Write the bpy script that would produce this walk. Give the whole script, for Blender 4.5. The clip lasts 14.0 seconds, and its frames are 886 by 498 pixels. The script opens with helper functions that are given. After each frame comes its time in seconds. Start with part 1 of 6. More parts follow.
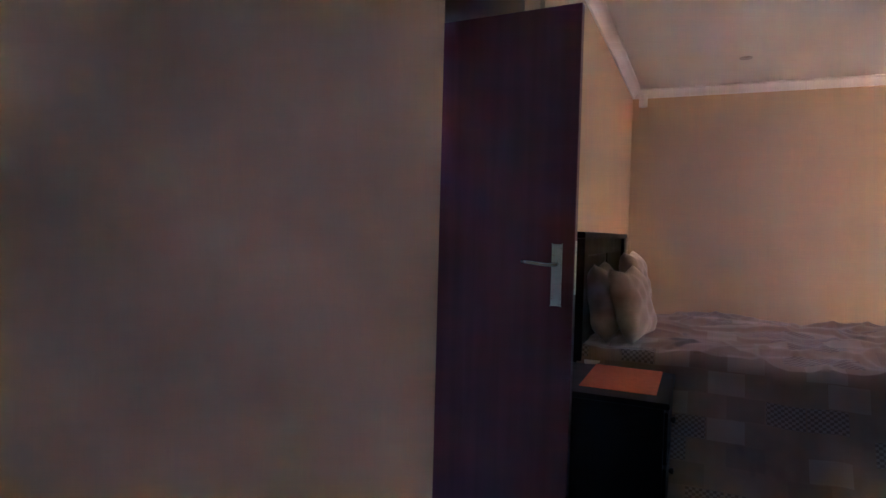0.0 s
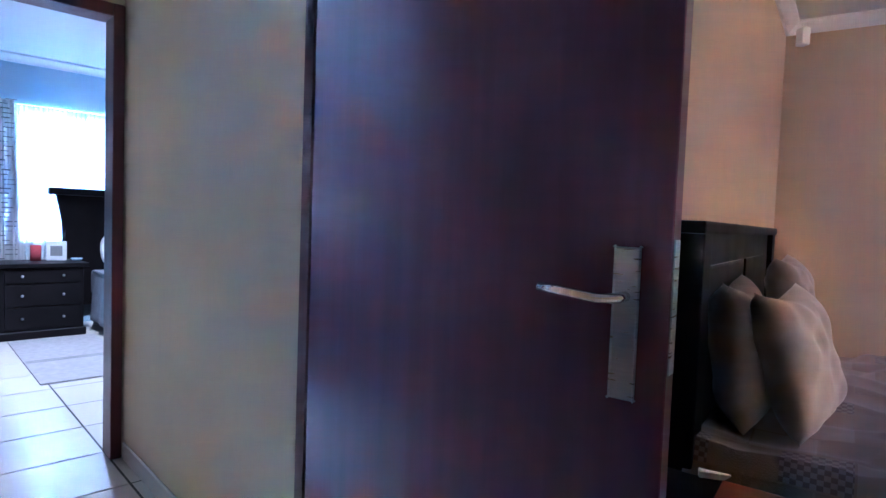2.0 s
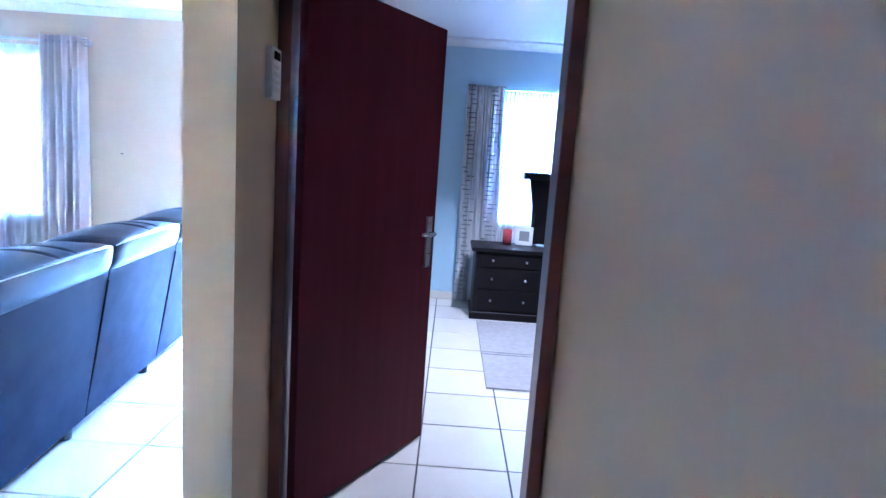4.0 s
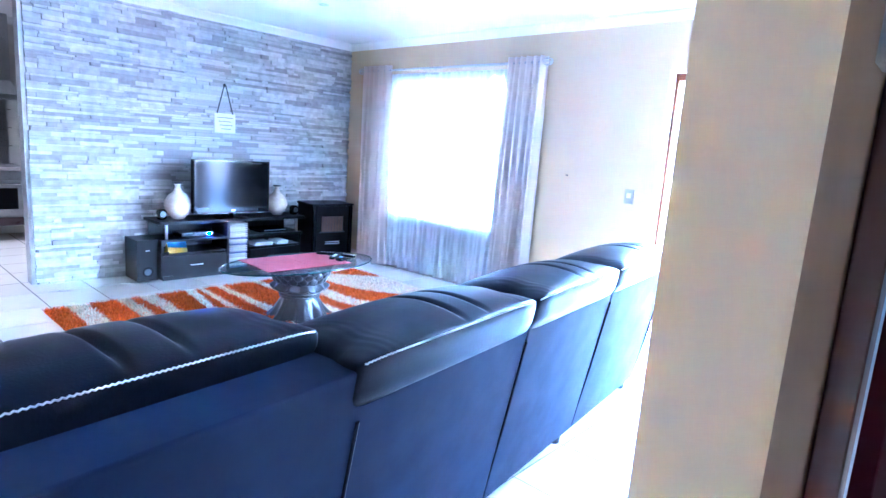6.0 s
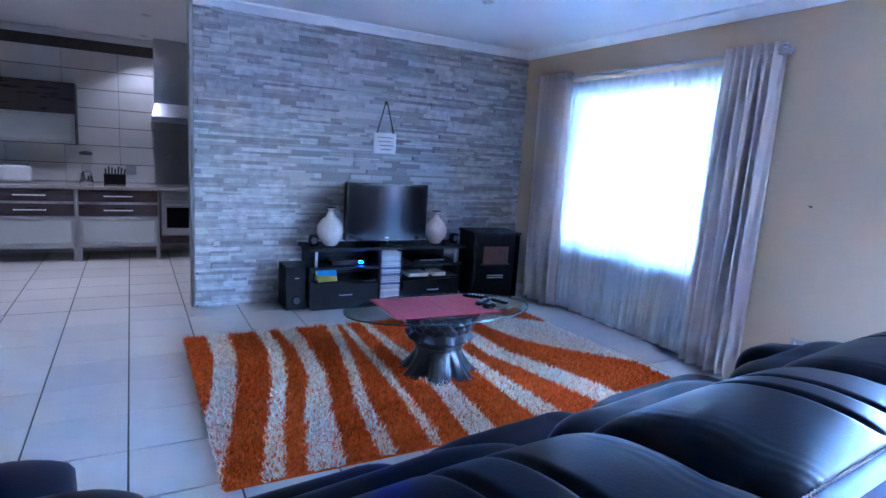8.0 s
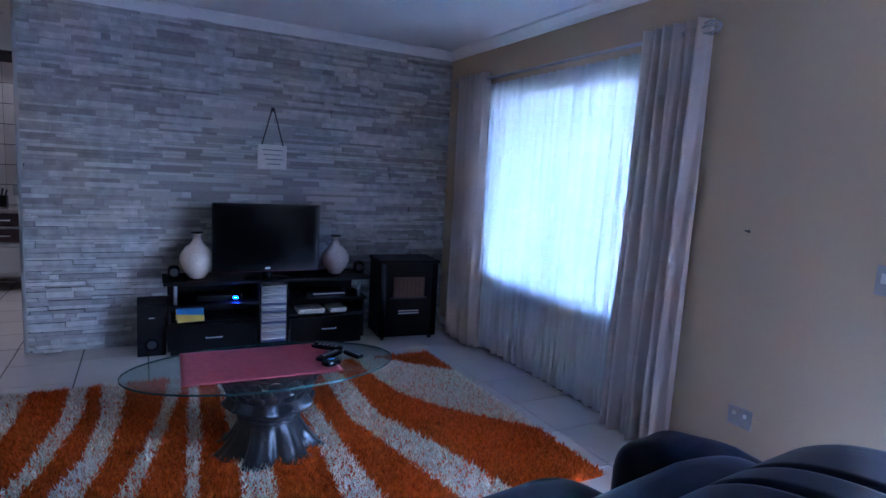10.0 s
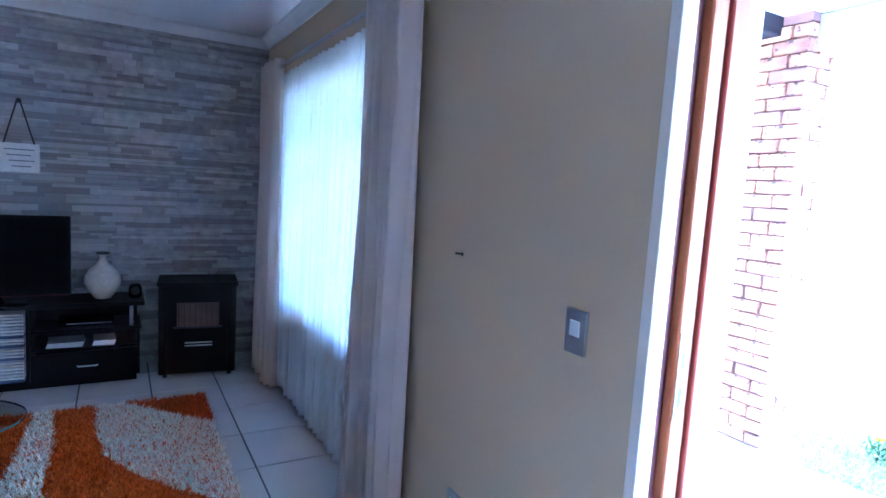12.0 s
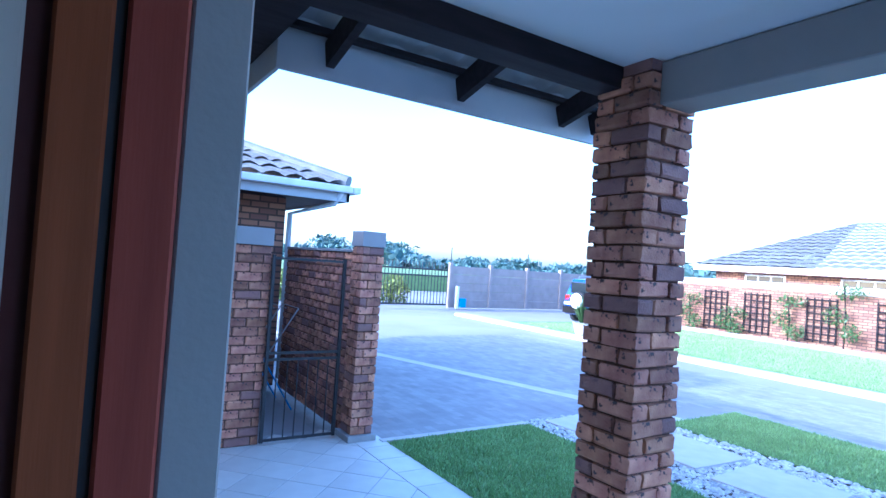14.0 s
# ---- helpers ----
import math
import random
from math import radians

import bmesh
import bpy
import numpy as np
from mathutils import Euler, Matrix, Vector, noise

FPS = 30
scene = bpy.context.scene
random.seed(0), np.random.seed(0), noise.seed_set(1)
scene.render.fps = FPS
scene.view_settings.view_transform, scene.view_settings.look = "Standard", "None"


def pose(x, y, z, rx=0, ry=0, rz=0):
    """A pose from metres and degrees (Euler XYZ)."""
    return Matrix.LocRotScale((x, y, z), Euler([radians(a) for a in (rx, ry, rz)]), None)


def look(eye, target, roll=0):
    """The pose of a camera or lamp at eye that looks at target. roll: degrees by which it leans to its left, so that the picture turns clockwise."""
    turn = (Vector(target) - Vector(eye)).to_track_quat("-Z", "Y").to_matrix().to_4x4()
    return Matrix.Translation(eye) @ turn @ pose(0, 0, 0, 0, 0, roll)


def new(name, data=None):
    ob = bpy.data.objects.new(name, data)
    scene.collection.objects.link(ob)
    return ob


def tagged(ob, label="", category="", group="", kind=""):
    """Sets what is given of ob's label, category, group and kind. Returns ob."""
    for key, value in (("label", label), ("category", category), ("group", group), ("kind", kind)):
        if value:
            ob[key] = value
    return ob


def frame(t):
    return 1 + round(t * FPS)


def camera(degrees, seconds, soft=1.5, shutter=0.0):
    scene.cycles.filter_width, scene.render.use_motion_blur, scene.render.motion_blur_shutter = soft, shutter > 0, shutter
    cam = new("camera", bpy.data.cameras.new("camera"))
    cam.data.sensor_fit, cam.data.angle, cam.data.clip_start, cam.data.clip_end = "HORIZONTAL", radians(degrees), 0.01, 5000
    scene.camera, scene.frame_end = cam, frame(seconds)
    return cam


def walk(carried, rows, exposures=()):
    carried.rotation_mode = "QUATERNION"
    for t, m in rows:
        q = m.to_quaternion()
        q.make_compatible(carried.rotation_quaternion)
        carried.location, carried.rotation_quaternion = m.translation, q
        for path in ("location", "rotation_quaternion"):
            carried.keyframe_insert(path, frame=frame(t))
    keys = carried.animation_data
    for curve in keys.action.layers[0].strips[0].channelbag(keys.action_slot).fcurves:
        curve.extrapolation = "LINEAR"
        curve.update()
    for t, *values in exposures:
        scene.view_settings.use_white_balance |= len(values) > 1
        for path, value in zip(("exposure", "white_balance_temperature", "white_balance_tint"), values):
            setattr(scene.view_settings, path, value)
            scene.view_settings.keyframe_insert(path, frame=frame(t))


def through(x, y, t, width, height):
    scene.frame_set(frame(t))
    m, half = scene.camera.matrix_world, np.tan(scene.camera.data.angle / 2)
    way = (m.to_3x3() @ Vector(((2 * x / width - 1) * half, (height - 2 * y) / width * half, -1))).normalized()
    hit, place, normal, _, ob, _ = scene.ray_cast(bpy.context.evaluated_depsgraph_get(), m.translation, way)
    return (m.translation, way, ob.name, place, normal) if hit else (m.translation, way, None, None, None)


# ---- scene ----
cam = camera(75.6, 14.0)
PATH = [
    (0, (7.323, 4.996, 1.234), (6.17, 6.629, 1.175), 1.5),
    (0.5, (7.251, 5.359, 1.224), (6.123, 7.009, 1.162), 1.4),
    (1, (7.142, 5.729, 1.223), (6.005, 7.374, 1.155), 1.4),
    (1.5, (7.0, 6.041, 1.227), (5.789, 7.631, 1.149), 1.5),
    (2, (6.828, 6.3, 1.228), (5.384, 7.681, 1.132), 2.1),
    (2.2, (6.74, 6.402, 1.236), (5.198, 7.671, 1.117), 2.9),
    (4.3, (5.615, 6.673, 1.53), (3.65, 6.462, 1.216), 4.1),
    (4.5, (5.498, 6.64, 1.545), (3.552, 6.303, 1.229), 4.3),
    (5, (5.228, 6.507, 1.558), (3.394, 5.785, 1.221), 4.1),
    (5.5, (4.994, 6.334, 1.527), (3.329, 5.28, 1.184), 4.2),
    (6, (4.838, 6.153, 1.503), (3.371, 4.839, 1.157), 4.1),
    (6.5, (4.733, 6.01, 1.504), (3.481, 4.491, 1.149), 3.8),
    (7, (4.553, 5.834, 1.505), (3.457, 4.199, 1.152), 3.8),
    (7.2, (4.445, 5.78, 1.508), (3.403, 4.11, 1.154), 3.7),
    (9.3, (3.283, 5.222, 1.55), (2.36, 3.471, 1.264), 3.3),
    (9.5, (3.145, 5.209, 1.55), (2.222, 3.457, 1.27), 3.2),
    (10, (2.733, 5.183, 1.538), (1.806, 3.429, 1.279), 3.2),
    (10.5, (2.332, 5.153, 1.518), (1.39, 3.407, 1.276), 3.1),
    (11, (1.92, 5.155, 1.543), (0.964, 3.413, 1.308), 2.9),
    (11.5, (1.54, 5.178, 1.558), (0.56, 3.447, 1.344), 3.3),
    (12, (1.12, 5.142, 1.58), (0.132, 3.417, 1.365), 3.5),
    (12.5, (0.731, 5.156, 1.595), (-0.272, 3.439, 1.383), 3.7),
    (13, (0.379, 5.083, 1.571), (-0.666, 3.387, 1.387), 3.7),
    (13.5, (0.085, 5.017, 1.559), (-0.978, 3.325, 1.463), 4.3),
    (14, (-0.105, 4.945, 1.674), (-1.188, 3.265, 1.724), 3.9),
]
# seconds, stops, kelvin, tint
EXPOSURES = [(0.0, 9.2, 4350, 17), (1.5, 9.45, 4200, 18), (2.2, 9.9, 4000, 16), (4.3, 9.85, 4150, 19), (5.0, 9.9, 4000, 18), (5.5, 10.2, 4150, 18), (6.0, 10.15, 4250, 19), (6.5, 9.3, 4050, 20), (7.2, 8.8, 4050, 21),
             (9.3, 7.55, 4650, 31), (10.5, 7.15, 4550, 29), (11.0, 7.4, 4600, 28), (11.5, 7.7, 4650, 24), (12.0, 7.6, 4550, 21), (12.45, 6.35, 4450, 17), (12.9, 3.5, 4400, 11), (13.4, 2.95, 4350, 11), (14.0, 2.65, 4300, 13)]
walk(cam, [(t, look(eye, target, roll)) for t, eye, target, roll in PATH], EXPOSURES)

# ---- world and light ----
world = bpy.data.worlds.new("world")
scene.world = world
world.use_nodes = True
wn = world.node_tree
sky = wn.nodes.new("ShaderNodeTexSky")
sky.sky_type, sky.sun_disc = "NISHITA", False
SUN_EL, SUN_AZ = 21.0, 98.0
sky.sun_elevation, sky.sun_rotation = radians(SUN_EL), radians(SUN_AZ)
sky.dust_density = 2.5
sky.ozone_density = 1.0
wn.nodes["Background"].inputs[1].default_value = 0.15
wn.links.new(sky.outputs[0], wn.nodes["Background"].inputs[0])
sun = new("sun", bpy.data.lights.new("sun", "SUN"))
sun.data.energy, sun.data.angle, sun.data.color = 1.2, radians(0.6), (1.0, 0.93, 0.84)
az, el = radians(SUN_AZ), radians(SUN_EL)
sun.matrix_world = look((0, 0, 20), (-math.sin(az) * math.cos(el), -math.cos(az) * math.cos(el), 20 - math.sin(el)))


def downlight_lamp(x, y, z, watts):
    la = new("downlight_lamp", bpy.data.lights.new("downlight_lamp", "SPOT"))
    la.data.energy, la.data.spot_size, la.data.spot_blend, la.data.color = watts, radians(110), 0.6, (1.0, 0.85, 0.68)
    la.data.shadow_soft_size = 0.035
    la.matrix_world = look((x, y, z), (x, y, 0.0001))


# ---- helpers of the scene ----
def bm_box(bm, x0, y0, z0, x1, y1, z1, bevel=0.0, segments=2):
    made = bmesh.ops.create_cube(bm, size=1.0)["verts"]
    for v in made:
        v.co = Vector((x0 + (v.co.x + 0.5) * (x1 - x0), y0 + (v.co.y + 0.5) * (y1 - y0), z0 + (v.co.z + 0.5) * (z1 - z0)))
    if bevel > 0:
        edges = list({e for v in made for e in v.link_edges})
        bmesh.ops.bevel(bm, geom=edges, offset=bevel, segments=segments, profile=0.7, affect="EDGES")
    return bm


def box(x0, y0, z0, x1, y1, z1, bevel=0.0, segments=2):
    return bm_box(bmesh.new(), x0, y0, z0, x1, y1, z1, bevel, segments)


def lathe(profile, n=32, flute=None, bm=None, at=(0, 0, 0)):
    """A turned shape from (radius, height) rows. flute(angle, height) scales the radius."""
    bm = bm or bmesh.new()
    rings = []
    for r, z in profile:
        ring = []
        for k in range(n):
            a = 2 * math.pi * k / n
            rr = r * (flute(a, z) if flute else 1)
            ring.append(bm.verts.new((at[0] + rr * math.cos(a), at[1] + rr * math.sin(a), at[2] + z)))
        rings.append(ring)
    for a, b in zip(rings, rings[1:]):
        for k in range(n):
            bm.faces.new((a[k], a[(k + 1) % n], b[(k + 1) % n], b[k]))
    bm.faces.new(list(reversed(rings[0])))
    bm.faces.new(rings[-1])
    return bm


def tube(points, r, n=8, bm=None):
    """A round bar along points."""
    bm = bm or bmesh.new()
    pts = [Vector(p) for p in points]
    rings = []
    for i, p in enumerate(pts):
        d = (pts[min(i + 1, len(pts) - 1)] - pts[max(i - 1, 0)]).normalized()
        u = d.cross(Vector((0, 0, 1)) if abs(d.z) < 0.9 else Vector((1, 0, 0))).normalized()
        w = d.cross(u)
        rings.append([bm.verts.new(p + r * (math.cos(2 * math.pi * k / n) * u + math.sin(2 * math.pi * k / n) * w)) for k in range(n)])
    for a, b in zip(rings, rings[1:]):
        for k in range(n):
            bm.faces.new((a[k], a[(k + 1) % n], b[(k + 1) % n], b[k]))
    bm.faces.new(list(reversed(rings[0])))
    bm.faces.new(rings[-1])
    return bm


def puff(cx, cy, cz, sx, sy, sz, power=0.5, n=36, m=20, dent=None):
    """A stuffed, rounded block: a superellipsoid about its middle. dent(u, v, w) moves a point along its normal, in metres."""
    bm = bmesh.new()
    sg = lambda c, p: math.copysign(abs(c) ** p, c)  # noqa: E731
    rings = []
    for j in range(1, m):
        ph = -math.pi / 2 + math.pi * j / m
        ring = []
        for k in range(n):
            th = 2 * math.pi * k / n
            p = Vector((sg(math.cos(ph), power) * sg(math.cos(th), power), sg(math.cos(ph), power) * sg(math.sin(th), power), sg(math.sin(ph), power)))
            q = Vector((p.x * sx, p.y * sy, p.z * sz))
            if dent:
                q += p.normalized() * dent(p.x, p.y, p.z)
            ring.append(bm.verts.new((cx + q.x, cy + q.y, cz + q.z)))
        rings.append(ring)
    for a, b in zip(rings, rings[1:]):
        for k in range(n):
            bm.faces.new((a[k], a[(k + 1) % n], b[(k + 1) % n], b[k]))
    lo, hi = bm.verts.new((cx, cy, cz - sz)), bm.verts.new((cx, cy, cz + sz))
    for k in range(n):
        bm.faces.new((lo, rings[0][(k + 1) % n], rings[0][k]))
        bm.faces.new((hi, rings[-1][k], rings[-1][(k + 1) % n]))
    return bm


def spline(pts, n):
    """A closed smooth loop of n points per span through pts."""
    out, c = [], len(pts)
    for i in range(c):
        p = [Vector(pts[(i + k - 1) % c]) for k in range(4)]
        for s in range(n):
            t = s / n
            out.append(0.5 * (2 * p[1] + (p[2] - p[0]) * t + (2 * p[0] - 5 * p[1] + 4 * p[2] - p[3]) * t * t + (3 * p[1] - p[0] - 3 * p[2] + p[3]) * t ** 3))
    return out


PAD = spline(((0.245, -0.035), (0.258, 0.02), (0.263, 0.068), (0.245, 0.090), (0.17, 0.110), (0.05, 0.114), (-0.08, 0.088), (-0.18, 0.03), (-0.225, -0.04), (-0.2, -0.10), (0.0, -0.12), (0.20, -0.07)), 4)
RIDGE = 9


def pad_point(u, p, long, grooves):
    """A head cushion's outline at u along it: domed, pinched at the grooves, rounded and creased at its ends."""
    e = min(u, 1 - u) * long
    k = math.sqrt(max(0.0, 1 - (1 - min(1.0, e / 0.12)) ** 2))
    up = max(0.0, p.y + 0.03) / 0.13
    g = 1 - sum(0.16 * math.exp(-((u - q) * long / 0.011) ** 2) for q in grooves)
    dome = 0.78 + 0.24 * math.sin(math.pi * u) ** 0.8
    crease = 0.0008 * math.sin(190 * u * long + 14 * p.x + 2 * math.sin(31 * p.x)) * math.exp(-(((e - 0.10) / 0.05) ** 2)) * up
    w = min(1.0, max(0.0, (0.262 - p.x) / 0.12))
    f = (1 - w) * (0.82 + 0.18 * k) + w * (0.40 + 0.60 * k) * dome * g
    z = p.y if p.y < -0.03 else -0.03 + (p.y + 0.03) * f + crease
    y = p.x * (0.82 + 0.18 * k) if p.x < 0 else p.x * (0.93 + 0.07 * k)
    return y, z


def bolster(x0, x1, cy, cz, ry, rz, grooves, m=110):
    """A padded head cushion along x with a sharp stitched edge behind, a domed top and pinched grooves."""
    bm = bmesh.new()
    rings = []
    for i in range(m + 1):
        u = 0.5 - 0.5 * math.cos(math.pi * i / m) if i in (0, m) else i / m
        ring = []
        for p in PAD:
            y, z = pad_point(u, p, x1 - x0, grooves)
            ring.append(bm.verts.new((x0 + (x1 - x0) * u, cy + ry * y, cz + rz * z)))
        rings.append(ring)
    n = len(PAD)
    for p, q in zip(rings, rings[1:]):
        for j in range(n):
            bm.faces.new((p[j], p[(j + 1) % n], q[(j + 1) % n], q[j]))
    bm.faces.new(rings[0])
    bm.faces.new(list(reversed(rings[-1])))
    return bm


def stitches(x0, x1, cy, cz, grooves):
    """Zigzag thread along the back edge of a head cushion."""
    pts, c = [], int((x1 - x0) / 0.006)
    for i in range(3, c - 2):
        u = i / c
        y, z = pad_point(u, PAD[RIDGE].lerp(PAD[RIDGE + 1], 0.5 * (i % 2)), x1 - x0, grooves)
        pts.append((x0 + (x1 - x0) * u, cy + y + 0.0012, cz + z + 0.0005))
    return tube(pts, 0.0022, 5)


def sheet(us, vs, f, thick=0.0):
    """A grid surface f(u, v) over the values us and vs; thick gives it a back."""
    bm = bmesh.new()
    grid = [[bm.verts.new(f(u, v)) for v in vs] for u in us]
    for a, b in zip(grid, grid[1:]):
        for k in range(len(vs) - 1):
            bm.faces.new((a[k], b[k], b[k + 1], a[k + 1]))
    if thick:
        bmesh.ops.recalc_face_normals(bm, faces=bm.faces[:])
        bmesh.ops.solidify(bm, geom=bm.faces[:], thickness=thick)
    return bm


def part(name, bm, material, parent=None, label="", smooth=False, place=None):
    """Links a bmesh as one mesh object under a thing or a part."""
    me = bpy.data.meshes.new(name)
    bmesh.ops.recalc_face_normals(bm, faces=bm.faces[:])
    bm.to_mesh(me)
    bm.free()
    me.materials.append(material)
    if smooth:
        me.shade_smooth()
    ob = new(name, me)
    if parent is not None:
        ob.parent = parent
    if place is not None:
        ob.matrix_basis = place
    if label:
        ob["label"] = label
    return ob


def piece(name, mesh, parent, m):
    """One more object on a mesh that its alikes share."""
    ob = new(name, mesh)
    ob.parent = parent
    ob.matrix_basis = m
    return ob


def mesh_of(name, bm, material):
    me = bpy.data.meshes.new(name)
    bmesh.ops.recalc_face_normals(bm, faces=bm.faces[:])
    bm.to_mesh(me)
    bm.free()
    me.materials.append(material)
    return me


def thing(name, label, category, place=(0, 0, 0), turn=0.0, group="", kind=""):
    ob = new(name)
    ob.empty_display_size = 0.1
    ob.matrix_basis = pose(*place, 0, 0, turn)
    return tagged(ob, label, category, group, kind)


def setting(name, bm, material, label, category):
    return tagged(part(name, bm, material), label, category, kind="structure")


def stuff(name, verts, faces, material, label, category, parent=None):
    me = bpy.data.meshes.new(name)
    me.from_pydata(verts, [], faces)
    me.materials.append(material)
    ob = new(name, me)
    if parent is not None:
        ob.parent = parent
    return tagged(ob, label, "" if parent is not None else category, kind="stuff")


# ---- materials ----
def mat(name, base, second=None, scale=6.0, detail=6.0, rough=0.6, rough_var=0.1, metal=0.0, bump=0.2, bump_scale=60.0, bump_dist=0.002, random_mix=0.0, island=False, spots=None, coat=0.0, stretch=(1, 1, 1), sheen=0.0, spec=0.5, hue=0.0):
    """A surface of two colours mixed by noise at two scales, with fine relief and uneven gloss."""
    m = bpy.data.materials.new(name)
    m.use_nodes = True
    nt = m.node_tree
    b = nt.nodes["Principled BSDF"]
    co = nt.nodes.new("ShaderNodeTexCoord")
    mp = nt.nodes.new("ShaderNodeMapping")
    mp.inputs["Scale"].default_value = stretch
    nt.links.new(co.outputs["Object"], mp.inputs[0])
    n1 = nt.nodes.new("ShaderNodeTexNoise")
    n1.inputs["Scale"].default_value, n1.inputs["Detail"].default_value = scale, detail
    nt.links.new(mp.outputs[0], n1.inputs["Vector"])
    mix = nt.nodes.new("ShaderNodeMix")
    mix.data_type = "RGBA"
    second = second or tuple(min(1, c * 0.86) for c in base)
    mix.inputs["A"].default_value, mix.inputs["B"].default_value = (*base, 1), (*second, 1)
    ramp = nt.nodes.new("ShaderNodeMapRange")
    ramp.inputs["From Min"].default_value, ramp.inputs["From Max"].default_value = 0.3, 0.7
    nt.links.new(n1.outputs[0], ramp.inputs["Value"])
    nt.links.new(ramp.outputs[0], mix.inputs["Factor"])
    col = mix.outputs["Result"]
    if random_mix:
        if island:
            src = nt.nodes.new("ShaderNodeNewGeometry").outputs["Random Per Island"]
        else:
            src = nt.nodes.new("ShaderNodeObjectInfo").outputs["Random"]
        hs = nt.nodes.new("ShaderNodeHueSaturation")
        mr = nt.nodes.new("ShaderNodeMapRange")
        mr.inputs["To Min"].default_value, mr.inputs["To Max"].default_value = 1 - random_mix, 1 + random_mix
        nt.links.new(src, mr.inputs["Value"])
        mh = nt.nodes.new("ShaderNodeMapRange")
        mh.inputs["To Min"].default_value, mh.inputs["To Max"].default_value = 0.5 - hue, 0.5 + hue
        wn_ = nt.nodes.new("ShaderNodeTexWhiteNoise")
        wn_.noise_dimensions = "1D"
        nt.links.new(src, wn_.inputs["W"])
        nt.links.new(wn_.outputs["Value"], mh.inputs["Value"])
        nt.links.new(mh.outputs[0], hs.inputs["Hue"])
        ms = nt.nodes.new("ShaderNodeMapRange")
        ms.inputs["To Min"].default_value, ms.inputs["To Max"].default_value = 1 - 8 * hue, 1 + 2 * hue
        nt.links.new(wn_.outputs["Value"], ms.inputs["Value"])
        nt.links.new(ms.outputs[0], hs.inputs["Saturation"])
        nt.links.new(mr.outputs[0], hs.inputs["Value"])
        nt.links.new(col, hs.inputs["Color"])
        col = hs.outputs["Color"]
    if spots:
        sn = nt.nodes.new("ShaderNodeTexNoise")
        sn.inputs["Scale"].default_value, sn.inputs["Detail"].default_value = spots[0], 3
        nt.links.new(mp.outputs[0], sn.inputs["Vector"])
        sr = nt.nodes.new("ShaderNodeMapRange")
        sr.inputs["From Min"].default_value, sr.inputs["From Max"].default_value = spots[1], spots[1] + 0.06
        nt.links.new(sn.outputs[0], sr.inputs["Value"])
        sm = nt.nodes.new("ShaderNodeMix")
        sm.data_type = "RGBA"
        sm.inputs["B"].default_value = (*spots[2], 1)
        nt.links.new(sr.outputs[0], sm.inputs["Factor"])
        nt.links.new(col, sm.inputs["A"])
        col = sm.outputs["Result"]
    nt.links.new(col, b.inputs["Base Color"])
    rr = nt.nodes.new("ShaderNodeMapRange")
    rr.inputs["To Min"].default_value, rr.inputs["To Max"].default_value = max(0.02, rough - rough_var), min(1, rough + rough_var)
    nt.links.new(n1.outputs[0], rr.inputs["Value"])
    nt.links.new(rr.outputs[0], b.inputs["Roughness"])
    b.inputs["Metallic"].default_value = metal
    b.inputs["Coat Weight"].default_value = coat
    b.inputs["Coat Roughness"].default_value = 0.15
    b.inputs["Sheen Weight"].default_value = sheen
    b.inputs["Specular IOR Level"].default_value = spec
    if bump:
        n2 = nt.nodes.new("ShaderNodeTexNoise")
        n2.inputs["Scale"].default_value, n2.inputs["Detail"].default_value = bump_scale, 4
        nt.links.new(mp.outputs[0], n2.inputs["Vector"])
        bp = nt.nodes.new("ShaderNodeBump")
        bp.inputs["Strength"].default_value, bp.inputs["Distance"].default_value = bump, bump_dist
        nt.links.new(n2.outputs[0], bp.inputs["Height"])
        nt.links.new(bp.outputs[0], b.inputs["Normal"])
    return m


def glow(name, colour, strength):
    m = bpy.data.materials.new(name)
    m.use_nodes = True
    b = m.node_tree.nodes["Principled BSDF"]
    b.inputs["Base Color"].default_value = (*colour, 1)
    b.inputs["Emission Color"].default_value, b.inputs["Emission Strength"].default_value = (*colour, 1), strength
    return m


def glass(name, tint=(1, 1, 1), rough=0.0):
    m = bpy.data.materials.new(name)
    m.use_nodes = True
    nt = m.node_tree
    nt.nodes.remove(nt.nodes["Principled BSDF"])
    out = nt.nodes["Material Output"]
    tr, gl, mx, lw, pw, ma = (nt.nodes.new(k) for k in ("ShaderNodeBsdfTransparent", "ShaderNodeBsdfGlossy", "ShaderNodeMixShader", "ShaderNodeLayerWeight", "ShaderNodeMath", "ShaderNodeMath"))
    tr.inputs[0].default_value = (*tint, 1)
    gl.inputs["Roughness"].default_value = rough
    lw.inputs["Blend"].default_value = 0.5
    pw.operation, ma.operation = "POWER", "MULTIPLY_ADD"
    pw.inputs[1].default_value, ma.inputs[1].default_value, ma.inputs[2].default_value = 4.5, 0.8, 0.04
    nt.links.new(lw.outputs["Facing"], pw.inputs[0])
    nt.links.new(pw.outputs[0], ma.inputs[0])
    nt.links.new(ma.outputs[0], mx.inputs[0])
    nt.links.new(tr.outputs[0], mx.inputs[1])
    nt.links.new(gl.outputs[0], mx.inputs[2])
    nt.links.new(mx.outputs[0], out.inputs["Surface"])
    return m


